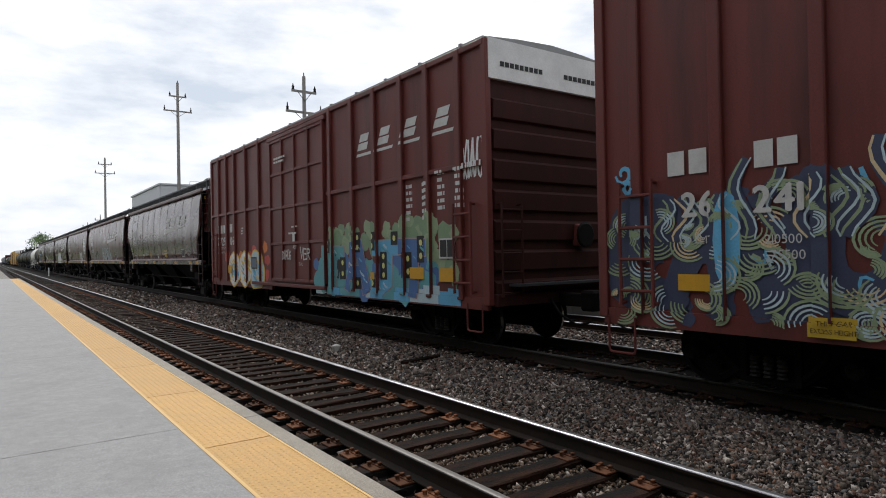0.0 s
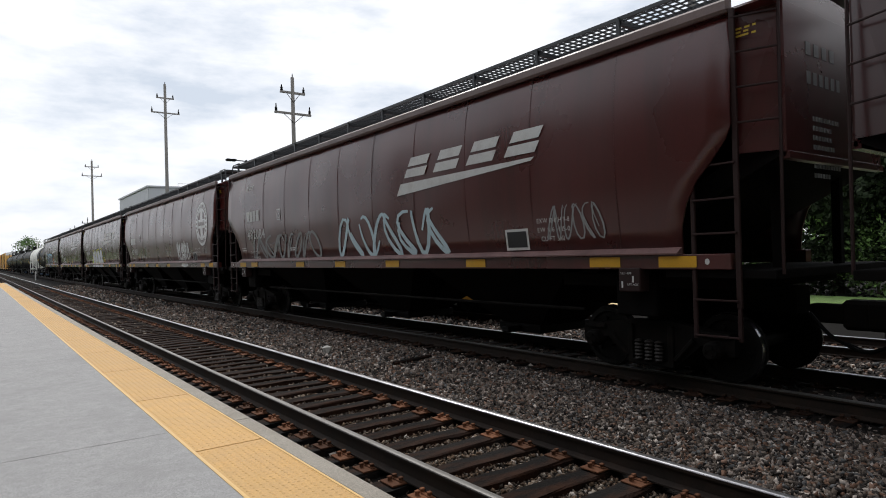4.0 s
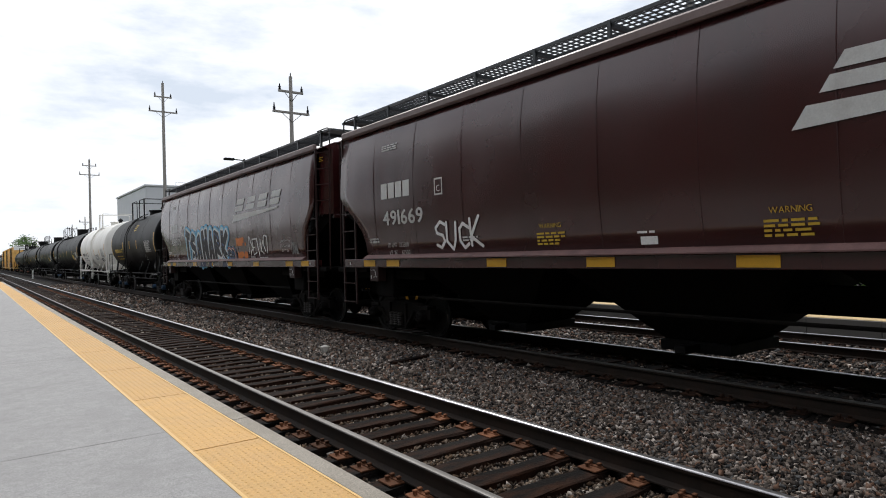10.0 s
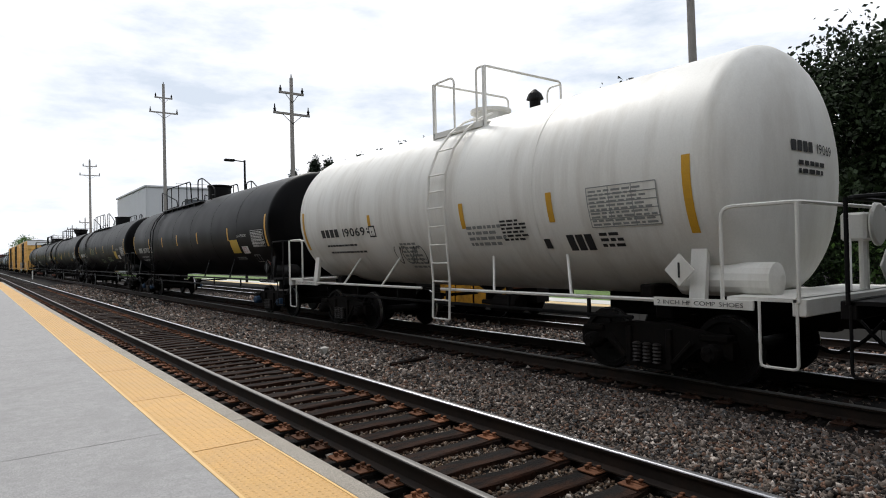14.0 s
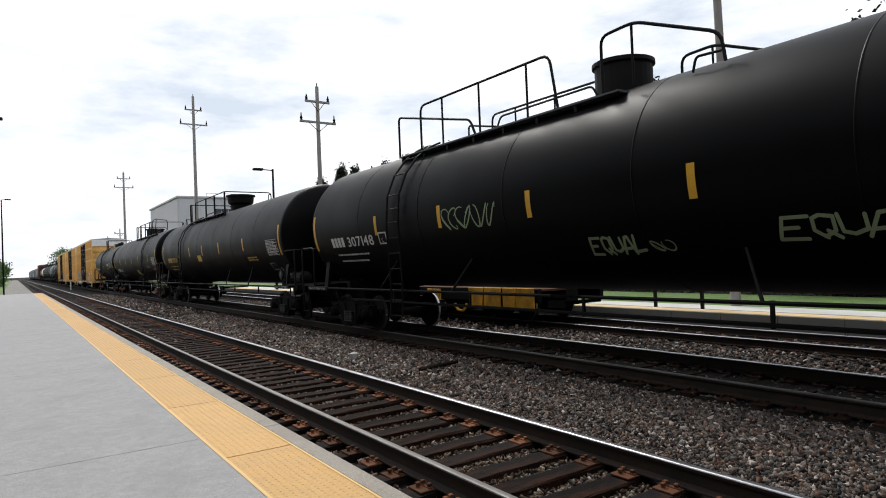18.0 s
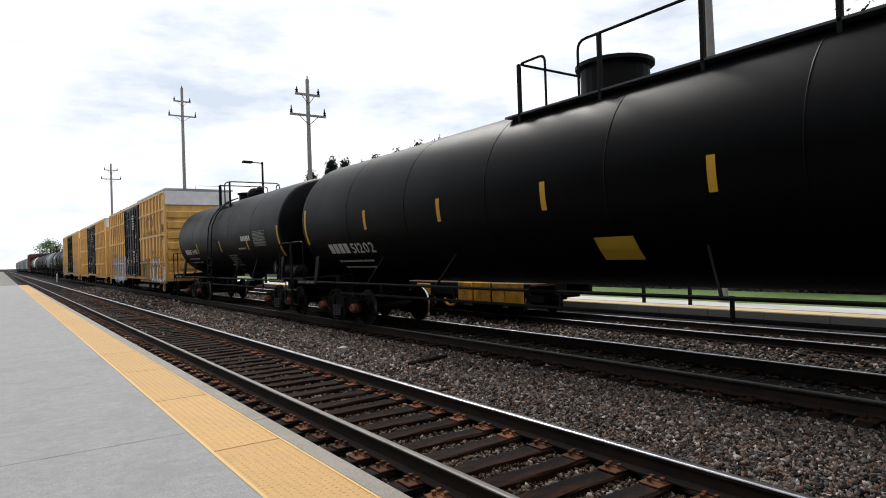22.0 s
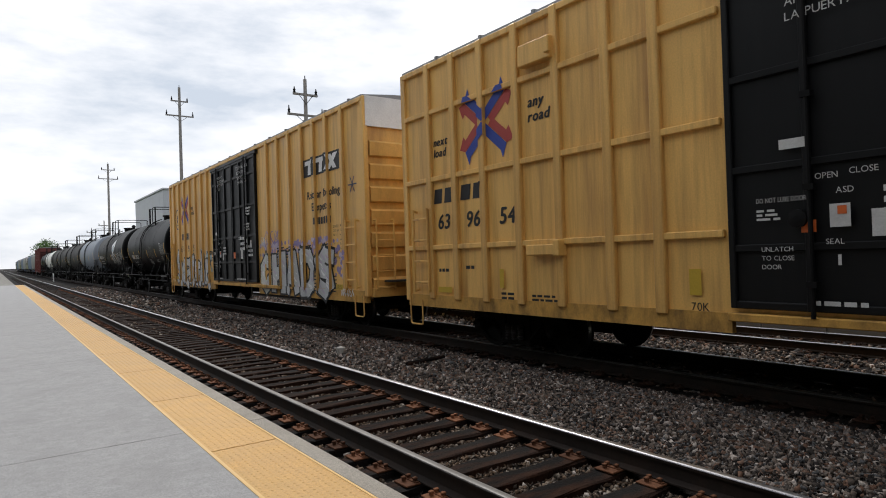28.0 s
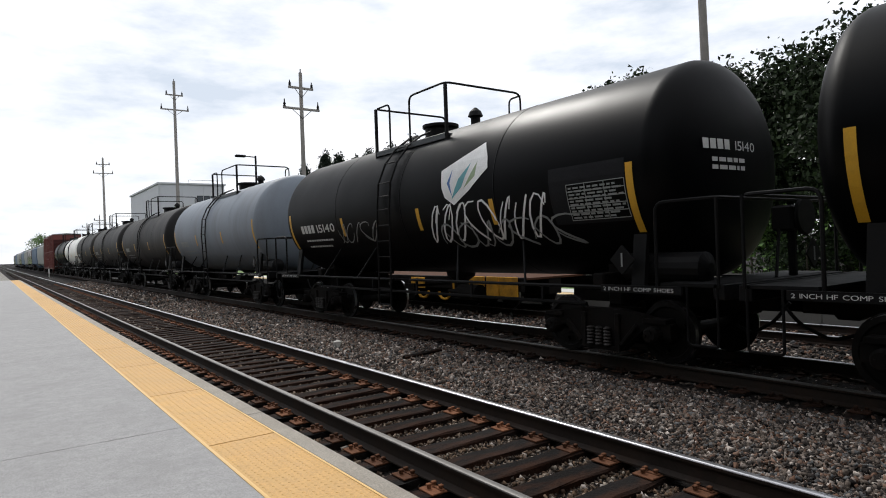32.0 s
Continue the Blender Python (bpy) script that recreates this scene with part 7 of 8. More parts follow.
def drum_top(car, at, house):
    """Deck, stepped railings and valve housing on top of a long tank; at: where the deck begins, house: the housing's place."""
    z = 3.98
    deck_ob = part("top_deck", boxes((-1.0, -.55, house - .7, at, z - .03, z), (.55, 1.0, house - .7, at, z - .03, z)), GRATING, car)
    for k in range(7):
        y = at - .1 - k * (at - house) / 6.3
        part("deck_bracket", boxes((-.97, -.90, y - .03, y + .03, z - .14, z - .03)), BLACK_STEEL, deck_ob)
    for x in (-.97, .97):
        part("railing", tube(bmesh.new(), arc([(x, at, z), (x, at, z + .88), (x, at - 2.6, z + .30), (x, at - 2.75, z)], .12), .024), BLACK_STEEL, deck_ob)
        part("railing", tube(bmesh.new(), arc([(x, at - .9, z), (x, at - .9, z + .94), (x, at - 4.75, z + .90), (x, at - 4.9, z)], .18), .024), BLACK_STEEL, deck_ob)
        for k in (1.7, 2.9, 4.2):
            part("railing_post", rod(bmesh.new(), (x, at - k, z), (x, at - k, z + .92), .02, 6), BLACK_STEEL, deck_ob)
        part("low_rail", tube(bmesh.new(), arc([(x, at - 3.4, z), (x, at - 3.5, z + .17), (x, house - .2, z + .17), (x, house - .3, z)], .08), .018), BLACK_STEEL, deck_ob)
        part("arched_rail", tube(bmesh.new(), arc([(x, house - .4, z), (x, house - .4, z + .84), (x, house - 1.0, z + .86), (x * .9, house - 2.2, z + .35), (x * .9, house - 2.25, z - .02)], .15), .024), BLACK_STEEL, deck_ob)
        part("railing_post", rod(bmesh.new(), (x, house - .95, z), (x, house - .95, z + .84), .02, 6), BLACK_STEEL, deck_ob)
        part("low_rail", tube(bmesh.new(), arc([(x * .9, house - 1.8, z - .05), (x * .9, house - 1.85, z + .14), (x * .9, house - 2.2, z + .12)], .06), .018), BLACK_STEEL, deck_ob)
    part("protective_housing", lathe(bmesh.new(), [(4.10, .45), (4.60, .45), (4.62, .49), (4.68, .49), (4.70, .40), (4.72, .1)], "z", 28, (0, house, 0)), BLACK_STEEL, car, "round black valve housing")


def tank_marks(car, skin, h, number, color, mark=4, seed=1, size=.22, at=None, letters=.145, z=2.07, digits=None, head=.45):
    """Blocks for the owner's mark, the number, the load lines, and the same small on the head."""
    y = h - 1.0 if at is None else at
    step = letters * 1.15
    polys = [quad(y - i * step, y - letters - i * step + .02, z, z + size) for i in range(mark)]
    if number:
        d0, d1 = digits or (y - mark * step - .12, y - mark * step - .12 - .182 * len(number))
        polys += fit_text(number, d0, d1, z, size, bold=.008)
    paint(car, "reporting_mark", polys, [color], skin, .008)
    w = mark * step + .9
    paint(car, "load_stencil", bars(y - .1, w, z - .21, .075, 1, seed), [color], skin, .008)
    paint(car, "load_stencil", bars(y - .14, w * .95, z - .36, .075, 1, seed + 7), [color], skin, .008)
    head_marks(car, h, number, color, seed, 1.55, head)


def data_table(car, skin, y0, y1, z0, z1, color, ground, seed):
    polys = [quad(y0, y1, z0, z1, 1, 0)]
    polys += bars(y0 - .03, y0 - y1 - .06, z0 + .02, z1 - z0 - .04, 10, seed, 0, 1)
    for k in range(6):
        z = z0 + (z1 - z0) * k / 5
        polys.append(quad(y0, y1, z - .006, z + .006, 0, 2))
    for k in range(4):
        y = y0 + (y1 - y0) * k / 3
        polys.append(quad(y + .006, y - .006, z0, z1, 0, 2))
    paint(car, "data_table", polys, [color, ground], skin, .008)


def placard(car, skin, y, z, number):
    r = .15
    polys = [([(y + r * 1.15, z), (y, z - r * 1.5), (y - r * 1.15, z), (y, z + r * 1.5)], 0, 0), ([(y + r, z), (y, z - r * 1.3), (y - r, z), (y, z + r * 1.3)], 1, 1), quad(y + .11, y - .11, z - .05, z + .06, 0, 2)]
    if number:
        polys += text_polys(number, y + .10, z - .035, .075, 1, 3, widen=.8)
    paint(car, "hazard_placard", polys, [S_WHITE, RED_PAINT], skin, .01, "red and white diamond placard")


def outlined_panel(car, skin, y0, y1, z0, z1):
    paint(car, "panel_mark", [quad(y0, y1, z0, z0 + .015), quad(y0, y1, z1 - .015, z1), quad(y0, y0 - .015, z0, z1), quad(y1 + .015, y1, z0, z1), quad((y0 + y1) / 2 + .006, (y0 + y1) / 2 - .006, z0, z1)], [W_PAINT], skin, .008)


FAINT = spray("worn_grey_chalk", (0.035, 0.036, 0.040))
car, skin, h = tank(127.64, 138.54, TANK_BLACK, "black tank car with yellow stripes and yellow stencils", ladder_y=.78, dome=False, cap="bearing_cap_blue", deck=2.2, cage_y=(2.15, 1.0, .38, -.75, 4.88), stripe_y=[5.33, 2.02, .20, -1.54, -5.33], stripe_z=2.50)
tank_marks(car, skin, h, "601477", YL_PAINT, 4, 1, .20, 4.42, .23, 2.14, (3.32, 2.26))
data_table(car, skin, -3.39, -4.5, 2.08, 2.60, W_PAINT, TANK_BLACK, 2)
outlined_panel(car, skin, -2.70, -3.06, 1.72, 1.95)
paint(car, "stencil", bars(-.6, .55, 3.2, .35, 3, 3), [YL_PAINT], skin, .008)
tag_word(car, skin, "HASREK", -1.6, -2.95, 1.85, 2.35, FAINT, 101, .012, .7)
scrawl(car, skin, -1.6, -2.9, 1.85, 2.3, FAINT, 102, .010, 12)

car, skin, h = tank(140.88, 151.58, TANK_WHITE, "white tank car with a ladder and pale railings", r=1.59, ladder_y=-.42, dome=False, gear=TANK_WHITE, deck=2.5, stripe_y=[5.2, 2.05, -1.0, -3.0, -5.15], cage_y=(.5, -.12, -.76, -.97, 4.94))
tank_marks(car, skin, h, "19069", K_PAINT, 4, 11, .18, 4.30, .19, 2.11, (3.25, 2.34))
paint(car, "plate_mark", [quad(2.12, 1.87, 2.06, 2.29, 0, 0), quad(2.09, 1.90, 2.09, 2.26, 1, 1)] + text_polys("C", 2.04, 2.10, .08, 0, 2), [K_PAINT, TANK_WHITE], skin, .008)
data_table(car, skin, -3.69, -4.75, 1.98, 2.50, GREY_PAINT, TANK_WHITE, 12)
paint(car, "stencil", bars(-1.9, .55, 1.86, .34, 6, 13) + bars(-3.75, .4, 1.72, .22, 3, 14) + bars(2.2, .2, 2.15, .14, 2, 15), [K_PAINT], skin, .008)
paint(car, "stencil_block", [quad(-3.17, -3.30, 1.68, 1.9), quad(-3.33, -3.46, 1.68, 1.9), quad(-3.49, -3.62, 1.68, 1.9), quad(-2.72, -2.84, 1.72, 1.86)], [K_PAINT], skin, .008)
scrawl(car, skin, 1.45, .45, 1.5, 1.85, S_BLACK, 102, .012, 4)
paint(car, "stencil", bars(1.14, .62, 1.42, .52, 7, 16) + bars(-1.05, .9, 1.8, .36, 4, 17), [GREY_PAINT], skin, .008)

CHALK = spray("pale_green_chalk", (0.24, 0.30, 0.18))
for a, b, number, seed in ((153.9, 172.02, "307113", 21), (174.6, 192.77, "307148", 22), (195.27, 213.47, "957824", 23), (215.47, 233.17, "51202", 24)):
    car, skin, h = tank(a, b, TANK_BLACK, {21: "long black tank car with a valve housing and red placard", 22: "long black tank car with white stencils and chalk-grey tags", 23: "long black tank car with yellow stencils and a red placard", 24: "long black pressure tank car with an arched railing"}[seed],
                        r=1.55, ladder_y={21: 4.75, 22: 4.75, 23: 4.4, 24: -5.0}[seed], deck=0, cap={21: "bearing_cap_blue", 24: "bearing_cap_red"}.get(seed, "bearing_cap"), long=True, stripe_z=2.47,
                        stripe_y={21: [9.0, 5.65, 3.15, .68, -2.15, -5.6, -8.85], 22: [9.0, 5.65, 3.15, .68, -2.15, -5.6, -8.85], 23: [8.75, 5.0, 2.76, .45, -2.17, -5.3, -8.9], 24: [8.7, 5.45, 2.61, -.10, -2.79, -6.37, -8.79]}[seed])
    if seed != 24:
        (long_top if seed == 23 else drum_top)(car, 4.73 if seed == 23 else 5.42, -.15 if seed == 23 else 0.0)
    at, letters, digits = {21: (8.0, .16, (7.10, 5.93)), 22: (8.04, .16, (7.15, 5.93)), 23: (7.66, .205, (6.60, 5.65)), 24: (7.60, .23, (6.45, 5.43))}[seed]
    tank_marks(car, skin, h, number, YL_PAINT if seed == 23 else W_PAINT, 4, seed, .23, at, letters, 1.76 if seed == 24 else 2.07, digits)
    data_table(car, skin, -h + 1.37, -h + .38, 2.03, 2.5, W_PAINT, TANK_BLACK, seed)
    outlined_panel(car, skin, -h + 1.68, -h + 1.25, 1.57, 1.79)
    placard(car, skin, -h + .95, 1.42, "1075")
    if seed in (21, 22):
        paint(car, "plate_mark", [quad(5.60, 5.24, 2.06, 2.32, 0, 0), quad(5.56, 5.28, 2.09, 2.29, 1, 1)] + text_polys("C", 5.47, 2.11, .09, 0, 2), [W_PAINT, TANK_BLACK], skin, .008)
        paint(car, "product_lettering", fit_text("NON-ODORIZED", -6.46, -7.31, 2.34, .09), [W_PAINT], skin, .008)
        paint(car, "gas_label", [quad(-6.66, -7.19, 1.84, 2.06, 0, 0)] + fit_text("LIQUEFIED", -6.72, -7.10, 1.96, .07, 1, 1) + fit_text("PETROLEUM GAS", -6.69, -7.16, 1.87, .06, 1, 1), [S_WHITE, RED_PAINT], skin, .008)
    if seed == 24:
        paint(car, "label_strip", [quad(-h + 1.95, -h + 1.35, 1.76, 1.86), quad(-h + 1.3, -h + .75, 1.76, 1.92)], [MAROON_PAINT], skin, .008)
        part("protective_housing", lathe(bmesh.new(), [(4.1, .54), (4.52, .54), (4.54, .62), (4.60, .62), (4.63, .5), (4.65, .1)], "z", 24, (0, -.25, 0)), BLACK_STEEL, car, "low round black valve housing")
        deck_ob = part("top_deck", boxes((-1.0, -.55, -6.0, 1.3, 3.93, 3.96), (.55, 1.0, -6.0, 1.3, 3.93, 3.96)), GRATING, car)
        cage(deck_ob, .94, .33, -.36, -4.5, 3.95, 4.78, BLACK_STEEL, (-.77, -2.39, -3.93))
        for x in (-.98, .98):
            part("arched_rail", tube(bmesh.new(), arc([(x, -5.1, 3.95), (x, -5.14, 4.83), (x * .9, -5.9, 4.86), (x * .7, -8.0, 4.62), (x * .7, -8.1, 4.05)], .18), .024), BLACK_STEEL, deck_ob)
            part("railing_post", rod(bmesh.new(), (x, -5.75, 3.95), (x * .9, -5.8, 4.84), .02, 6), BLACK_STEEL, deck_ob)
            part("low_rail", tube(bmesh.new(), arc([(x, -6.2, 4.0), (x, -6.3, 4.14), (x, -7.5, 4.14), (x, -7.6, 3.96)], .08), .02), BLACK_STEEL, car)
    paint(car, "yellow_label", {21: [quad(-5.71, -6.43, 1.86, 2.28)], 22: [quad(-5.71, -6.43, 1.86, 2.28)], 23: [quad(1.39, .76, 2.02, 2.28)], 24: [quad(-.86, -1.53, 1.50, 1.82)]}[seed], [YL_PAINT], skin, .008)
    paint(car, "stencil", bars(-h + 3.6 if seed > 22 else -5.78, 1.1 if seed > 22 else .82, 1.9 if seed > 22 else 1.66, .16 if seed > 22 else .1, 2, seed + 5), [YL_PAINT if seed == 23 else GREY_PAINT], skin, .008)
    if seed == 23:
        rng = random.Random(230)
        for y0, y1, top, n in ((7.6, 6.9, 3.02, 30), (6.4, 5.45, 3.10, 30)):
            drips = []
            for k in range(n):
                y = y0 + (y1 - y0) * rng.random()
                z = top + .22 * math.sin(y * 5) + rng.uniform(-.28, .12)
                w = rng.uniform(.004, .010)
                drips.append(([(y + w, z), (y + w * .6, z - rng.uniform(.08, .30)), (y - w * .6, z - .05), (y - w, z + .02)], 0, 0))
            paint(car, "worn_tag", drips, [FAINT], skin, .008, "faint pale streaks of a worn tag")
    if seed == 22:
        scrawl(car, skin, 3.05, 1.5, 2.2, 2.6, CHALK, 103, .016, 7)
        for y0, y1, z in ((-.34, -1.28, 1.62), (-3.05, -4.45, 1.70)):
            tag_word(car, skin, "EQUAL", y0, y1, z, z + .30, CHALK, 105, .020, .25, "pale green sprayed word")
        scrawl(car, skin, -1.36, -1.70, 1.66, 1.80, CHALK, 104, .010, 2)

car, skin, h = tank(235.17, 247.57, TANK_BLACK, "black tank car with white stencils and a rounded top valve", ladder_y=.80, dome=False, r=1.47, cap="bearing_cap_red", deck=2.9, stripe_y=[6.12, 3.16, -.09, -3.2, -6.08], stripe_z=2.22, cage_y=(1.32, 1.12, .64, 0.0, 4.66))
tank_marks(car, skin, h, "34418", W_PAINT, 4, 31, .20, 5.24, .21, 2.0, (4.22, 3.42))
paint(car, "amber_label", [quad(-.27, -.60, 1.28, 1.55)], [YL_PAINT], skin, .008)
paint(car, "stencil", bars(-.66, 1.0, 1.50, .42, 6, 37) + bars(2.2, .64, 1.78, .09, 2, 38), [GREY_PAINT], skin, .008)
data_table(car, skin, -h + 2.3, -h + 1.2, 2.12, 2.58, GREY_PAINT, TANK_BLACK, 32)
paint(car, "stencil", bars(-2.2, .8, 2.05, .1, 1, 34) + [quad(-2.65 - k * .16, -2.77 - k * .16, 2.32, 2.48) for k in range(6)], [W_PAINT], skin, .008)
part("top_valve", lathe(bmesh.new(), [(4.0, .26), (4.2, .28), (4.32, .25), (4.42, .16), (4.46, .03)], "z", 20, (0, .05, 0)), BLACK_STEEL, car)

car, skin, h = tank(310.17, 320.47, TANK_BLACK, "black tank car with white stencils and a central ladder", ladder_y=.45, dome=False, deck=2.85, r=1.5, stripe_y=[5.03, 3.30, 1.58, -.61, -2.68, -4.97], stripe_z=2.21, cage_y=(.94, .75, .16, -.55, 4.75))
tank_marks(car, skin, h, "200328", W_PAINT, 4, 41, .22, 4.05, .17, 1.98, (3.04, 2.06))
data_table(car, skin, -3.92, -4.88, 2.12, 2.61, GREY_PAINT, TANK_BLACK, 42)
paint(car, "stencil", bars(-.63, .5, 1.67, .25, 4, 43) + bars(-2.29, .62, 1.74, .15, 3, 44) + bars(-3.9, .32, 1.95, .1, 2, 45) + bars(-3.88, .32, 2.64, .06, 1, 46), [W_PAINT], skin, .008)
scrawl(car, skin, -.85, -2.2, 1.95, 2.6, GREY_PAINT, 105, .008, 4)
outlined_panel(car, skin, -3.59, -4.05, 1.66, 1.9)

car, skin, h = tank(322.67, 334.17, TANK_BLACK, "black tank car with a white leaf emblem and white tags", r=1.49, ladder_y=.5, dome=False, deck=2.6, stripe_y=[5.6, 2.6, -.6, -2.78, -5.53], stripe_z=2.22, cage_y=(1.69, 1.10, .31, -.97, 4.83))
PATCH = mat("worn_paint_patch", (0.009, 0.009, 0.011), 0.6, 0, 0.4, 3, 40, 0.1, 0.002, spec=0.15)
paint(car, "repainted_patch", [quad(-4.11, -5.46, 1.93, 2.74)], [PATCH], skin, .005, "dull dark grey patch of newer paint")
tank_marks(car, skin, h, "15140", W_PAINT, 4, 51, .20, 4.95, .18, 2.15, None, .83)
data_table(car, skin, -4.45, -5.45, 1.98, 2.48, GREY_PAINT, TANK_BLACK, 52)
q = [(-1.40, 3.05), (-1.46, 2.72), (-1.55, 2.55), (-1.80, 2.40), (-2.25, 2.62), (-2.72, 2.95), (-2.66, 3.15), (-2.48, 3.42), (-2.15, 3.30)]
paint(car, "leaf_emblem", [(q, 0, 0), ([(-1.75, 2.50), (-2.05, 2.70), (-2.25, 3.10), (-1.95, 2.85)], 1, 1), ([(-1.78, 2.55), (-1.62, 2.8), (-1.75, 3.05), (-1.70, 2.8)], 2, 1), ([(-2.1, 2.66), (-2.4, 2.85), (-2.42, 3.1), (-2.28, 2.9)], 3, 1)], [S_WHITE, S_TEAL, S_BLUE, S_SAGE], skin, .01, "white leaf-shaped emblem")
scrawl(car, skin, -.9, -4.0, 1.75, 2.45, S_WHITE, 106, .022, 8)
scrawl(car, skin, -1.2, -4.5, 1.65, 2.1, GREY_PAINT, 107, .02, 7)
scrawl(car, skin, 2.9, 1.0, 1.85, 2.3, GREY_PAINT, 108, .014, 5)

for a, b, m, label in ((336.8, 347.0, TANK_GREY, "faded blue-grey tank car with stained flanks"), (349.0, 360.5, TANK_DUSTY, "dusty black tank car with streaked sides"), (362.5, 373.8, TANK_DUSTY, "dusty black tank car with streaked sides"),
                       (375.8, 385.7, TANK_DUSTY, "dusty black tank car with streaked sides"), (387.7, 397.5, TANK_WHITE, "dull white tank car far down the train"), (399.5, 410.5, TANK_BLACK, "black tank car far down the train")):
    car, skin, h = tank(a, b, m, label, ladder_y=.2, dome=False, stripes=4)
    tank_marks(car, skin, h, "", GREY_PAINT, 7, int(a), .22)

FAR_BLUE = mat("far_blue_paint", (0.06, 0.10, 0.17), 0.6)
FAR_GREY = mat("far_grey_paint", (0.22, 0.22, 0.21), 0.6)
for i in range(9):
    a = 431.47 + i * 17.2
    m, words = ((FAR_GREY, "pale grey hopper far down the line"), (FAR_BLUE, "dull blue hopper far down the line"), (HOPPER_PAINT, "dark brown hopper far down the line"))[i % 3]
    car = new_car("covered_hopper", a, a + 15.6, words, "hopper car", "cars of the freight train")
    part("body", prism(bmesh.new(), [(-1.5, 1.4), (-1.6, 2.8), (-1.55, 4.1), (-1.1, 4.45), (1.1, 4.45), (1.55, 4.1), (1.6, 2.8), (1.5, 1.4)], -7.8, 7.8), m, car)
    part("roof_walkway", boxes((-.9, -.3, -7.8, 7.8, 4.62, 4.68)), GRATING, car)
    part("hopper_bay", prism(bmesh.new(), [(-1.3, 1.4), (1.3, 1.4), (.5, .45), (-.5, .45)], -5, 5), m, car)
    part("end_sill", boxes((-1.5, 1.5, -8.0, -7.7, 1.1, 1.4), (-1.5, 1.5, 7.7, 8.0, 1.1, 1.4)), m, car)
    for s in (-1, 1):
        truck(car, s * 6.2)
        coupler(car, s * 7.9, s)


# ---- poles, lamps and buildings ----
def utility_pole(x, y, height, arms, label, r=.16, lean=0.0):
    pole = empty("utility_pole", pose(x, y, lie(x)), label, "utility pole", "utility poles")
    part("shaft", rod(bmesh.new(), (0, 0, 0), (lean, 0, height - lie(x)), r, 12, r * .62), POLE, pole)
    for z, half, post in arms:
        z -= lie(x)
        arm = part("crossarm", boxes((-half, half, -.06, .06, z - .07, z + .07), bevel=.01), POLE, pole)
        for s in (-1, 1):
            part("arm_brace", rod(bmesh.new(), (s * half * .55, -.08, z - .05), (0, -.12, z - .65), .02, 5), BLACK_STEEL, arm)
            part("insulator", lathe(bmesh.new(), [(z + .06, .05), (z + .12, .10), (z + .18, .06), (z + .24, .10), (z + .32, .05), (z + .36 + post, .03)], "z", 8, (s * (half - .1), 0, 0)), BLACK_STEEL, arm)
    part("transformer" if height < 14 else "top_pin", lathe(bmesh.new(), [(height - lie(x) - .1, .05), (height - lie(x) + .25, .03)], "z", 8), BLACK_STEEL, pole)
    return pole


utility_pole(13, 38.2, 13.4, ((12.4, .85, .1), (11.05, 1.25, .2)), "grey wooden utility pole with two crossarms", .18)
utility_pole(13, 71.8, 20.8, ((19.3, .9, .1), (17.7, 1.45, .2)), "tall grey utility pole with two crossarms", .22)
utility_pole(13, 125.4, 19.8, ((18.7, 1.1, .1), (17.1, 1.6, .2)), "tall grey utility pole farther down the line", .24)
utility_pole(14, 140, 10.5, ((9.6, 1.0, .1),), "short grey utility pole farther down the line", .15)
utility_pole(14, 160, 10, ((9.2, 1.0, .1),), "short grey utility pole farther down the line", .15)
near = utility_pole(14.0, 10.5, 14.5, ((13.6, 1.2, .2),), "tall grey utility pole close behind the train", .15, -.35)
WIRE = mat("dark_wire", (0.10, 0.10, 0.11), 0.6)
bm = bmesh.new()
pts = [(13.8 + 8 * t, 10.5 - 16 * t, 13.2 - 1.0 * math.sin(math.pi * t)) for t in [k / 10 for k in range(11)]]
tagged(part("overhead_cable", tube(bm, pts, .012, 4), WIRE), "thin dark cable hung between utility poles", "cable", "overhead cables")

lamp = empty("street_lamp", pose(12.6, 46.0, -.13), "dark metal street lamp with a flat head", "street lamp")
part("column", rod(bmesh.new(), (0, 0, 0), (0, 0, 9.2), .10, 10, .07), BLACK_STEEL, lamp)
part("arm", rod(bmesh.new(), (0, 0, 9.1), (-1.0, 0, 9.15), .04, 8), BLACK_STEEL, lamp)
part("head", boxes((-1.5, -.75, -.18, .18, 9.05, 9.22), bevel=.05), BLACK_STEEL, lamp)

def platform_lamp(x, y, z, height):
    ob = empty("platform_lamp", pose(x, y, z), "slim dark platform lamp with a flat head", "lamp post", "platform lamps")
    part("column", rod(bmesh.new(), (0, 0, 0), (0, 0, height), .09, 10, .06), BLACK_STEEL, ob)
    part("base_plate", boxes((-.18, .18, -.18, .18, 0, .03), bevel=.005), BLACK_STEEL, ob)
    part("arm", rod(bmesh.new(), (0, 0, height - .05), (.35, 0, height), .035, 8), BLACK_STEEL, ob)
    part("head", boxes((.30, .85, -.16, .16, height - .06, height + .06), bevel=.03), BLACK_STEEL, ob)


platform_lamp(-4.60, 80, -.1, 10.0)
platform_lamp(-4.80, 38.5, PLAT_Z, 9.65)

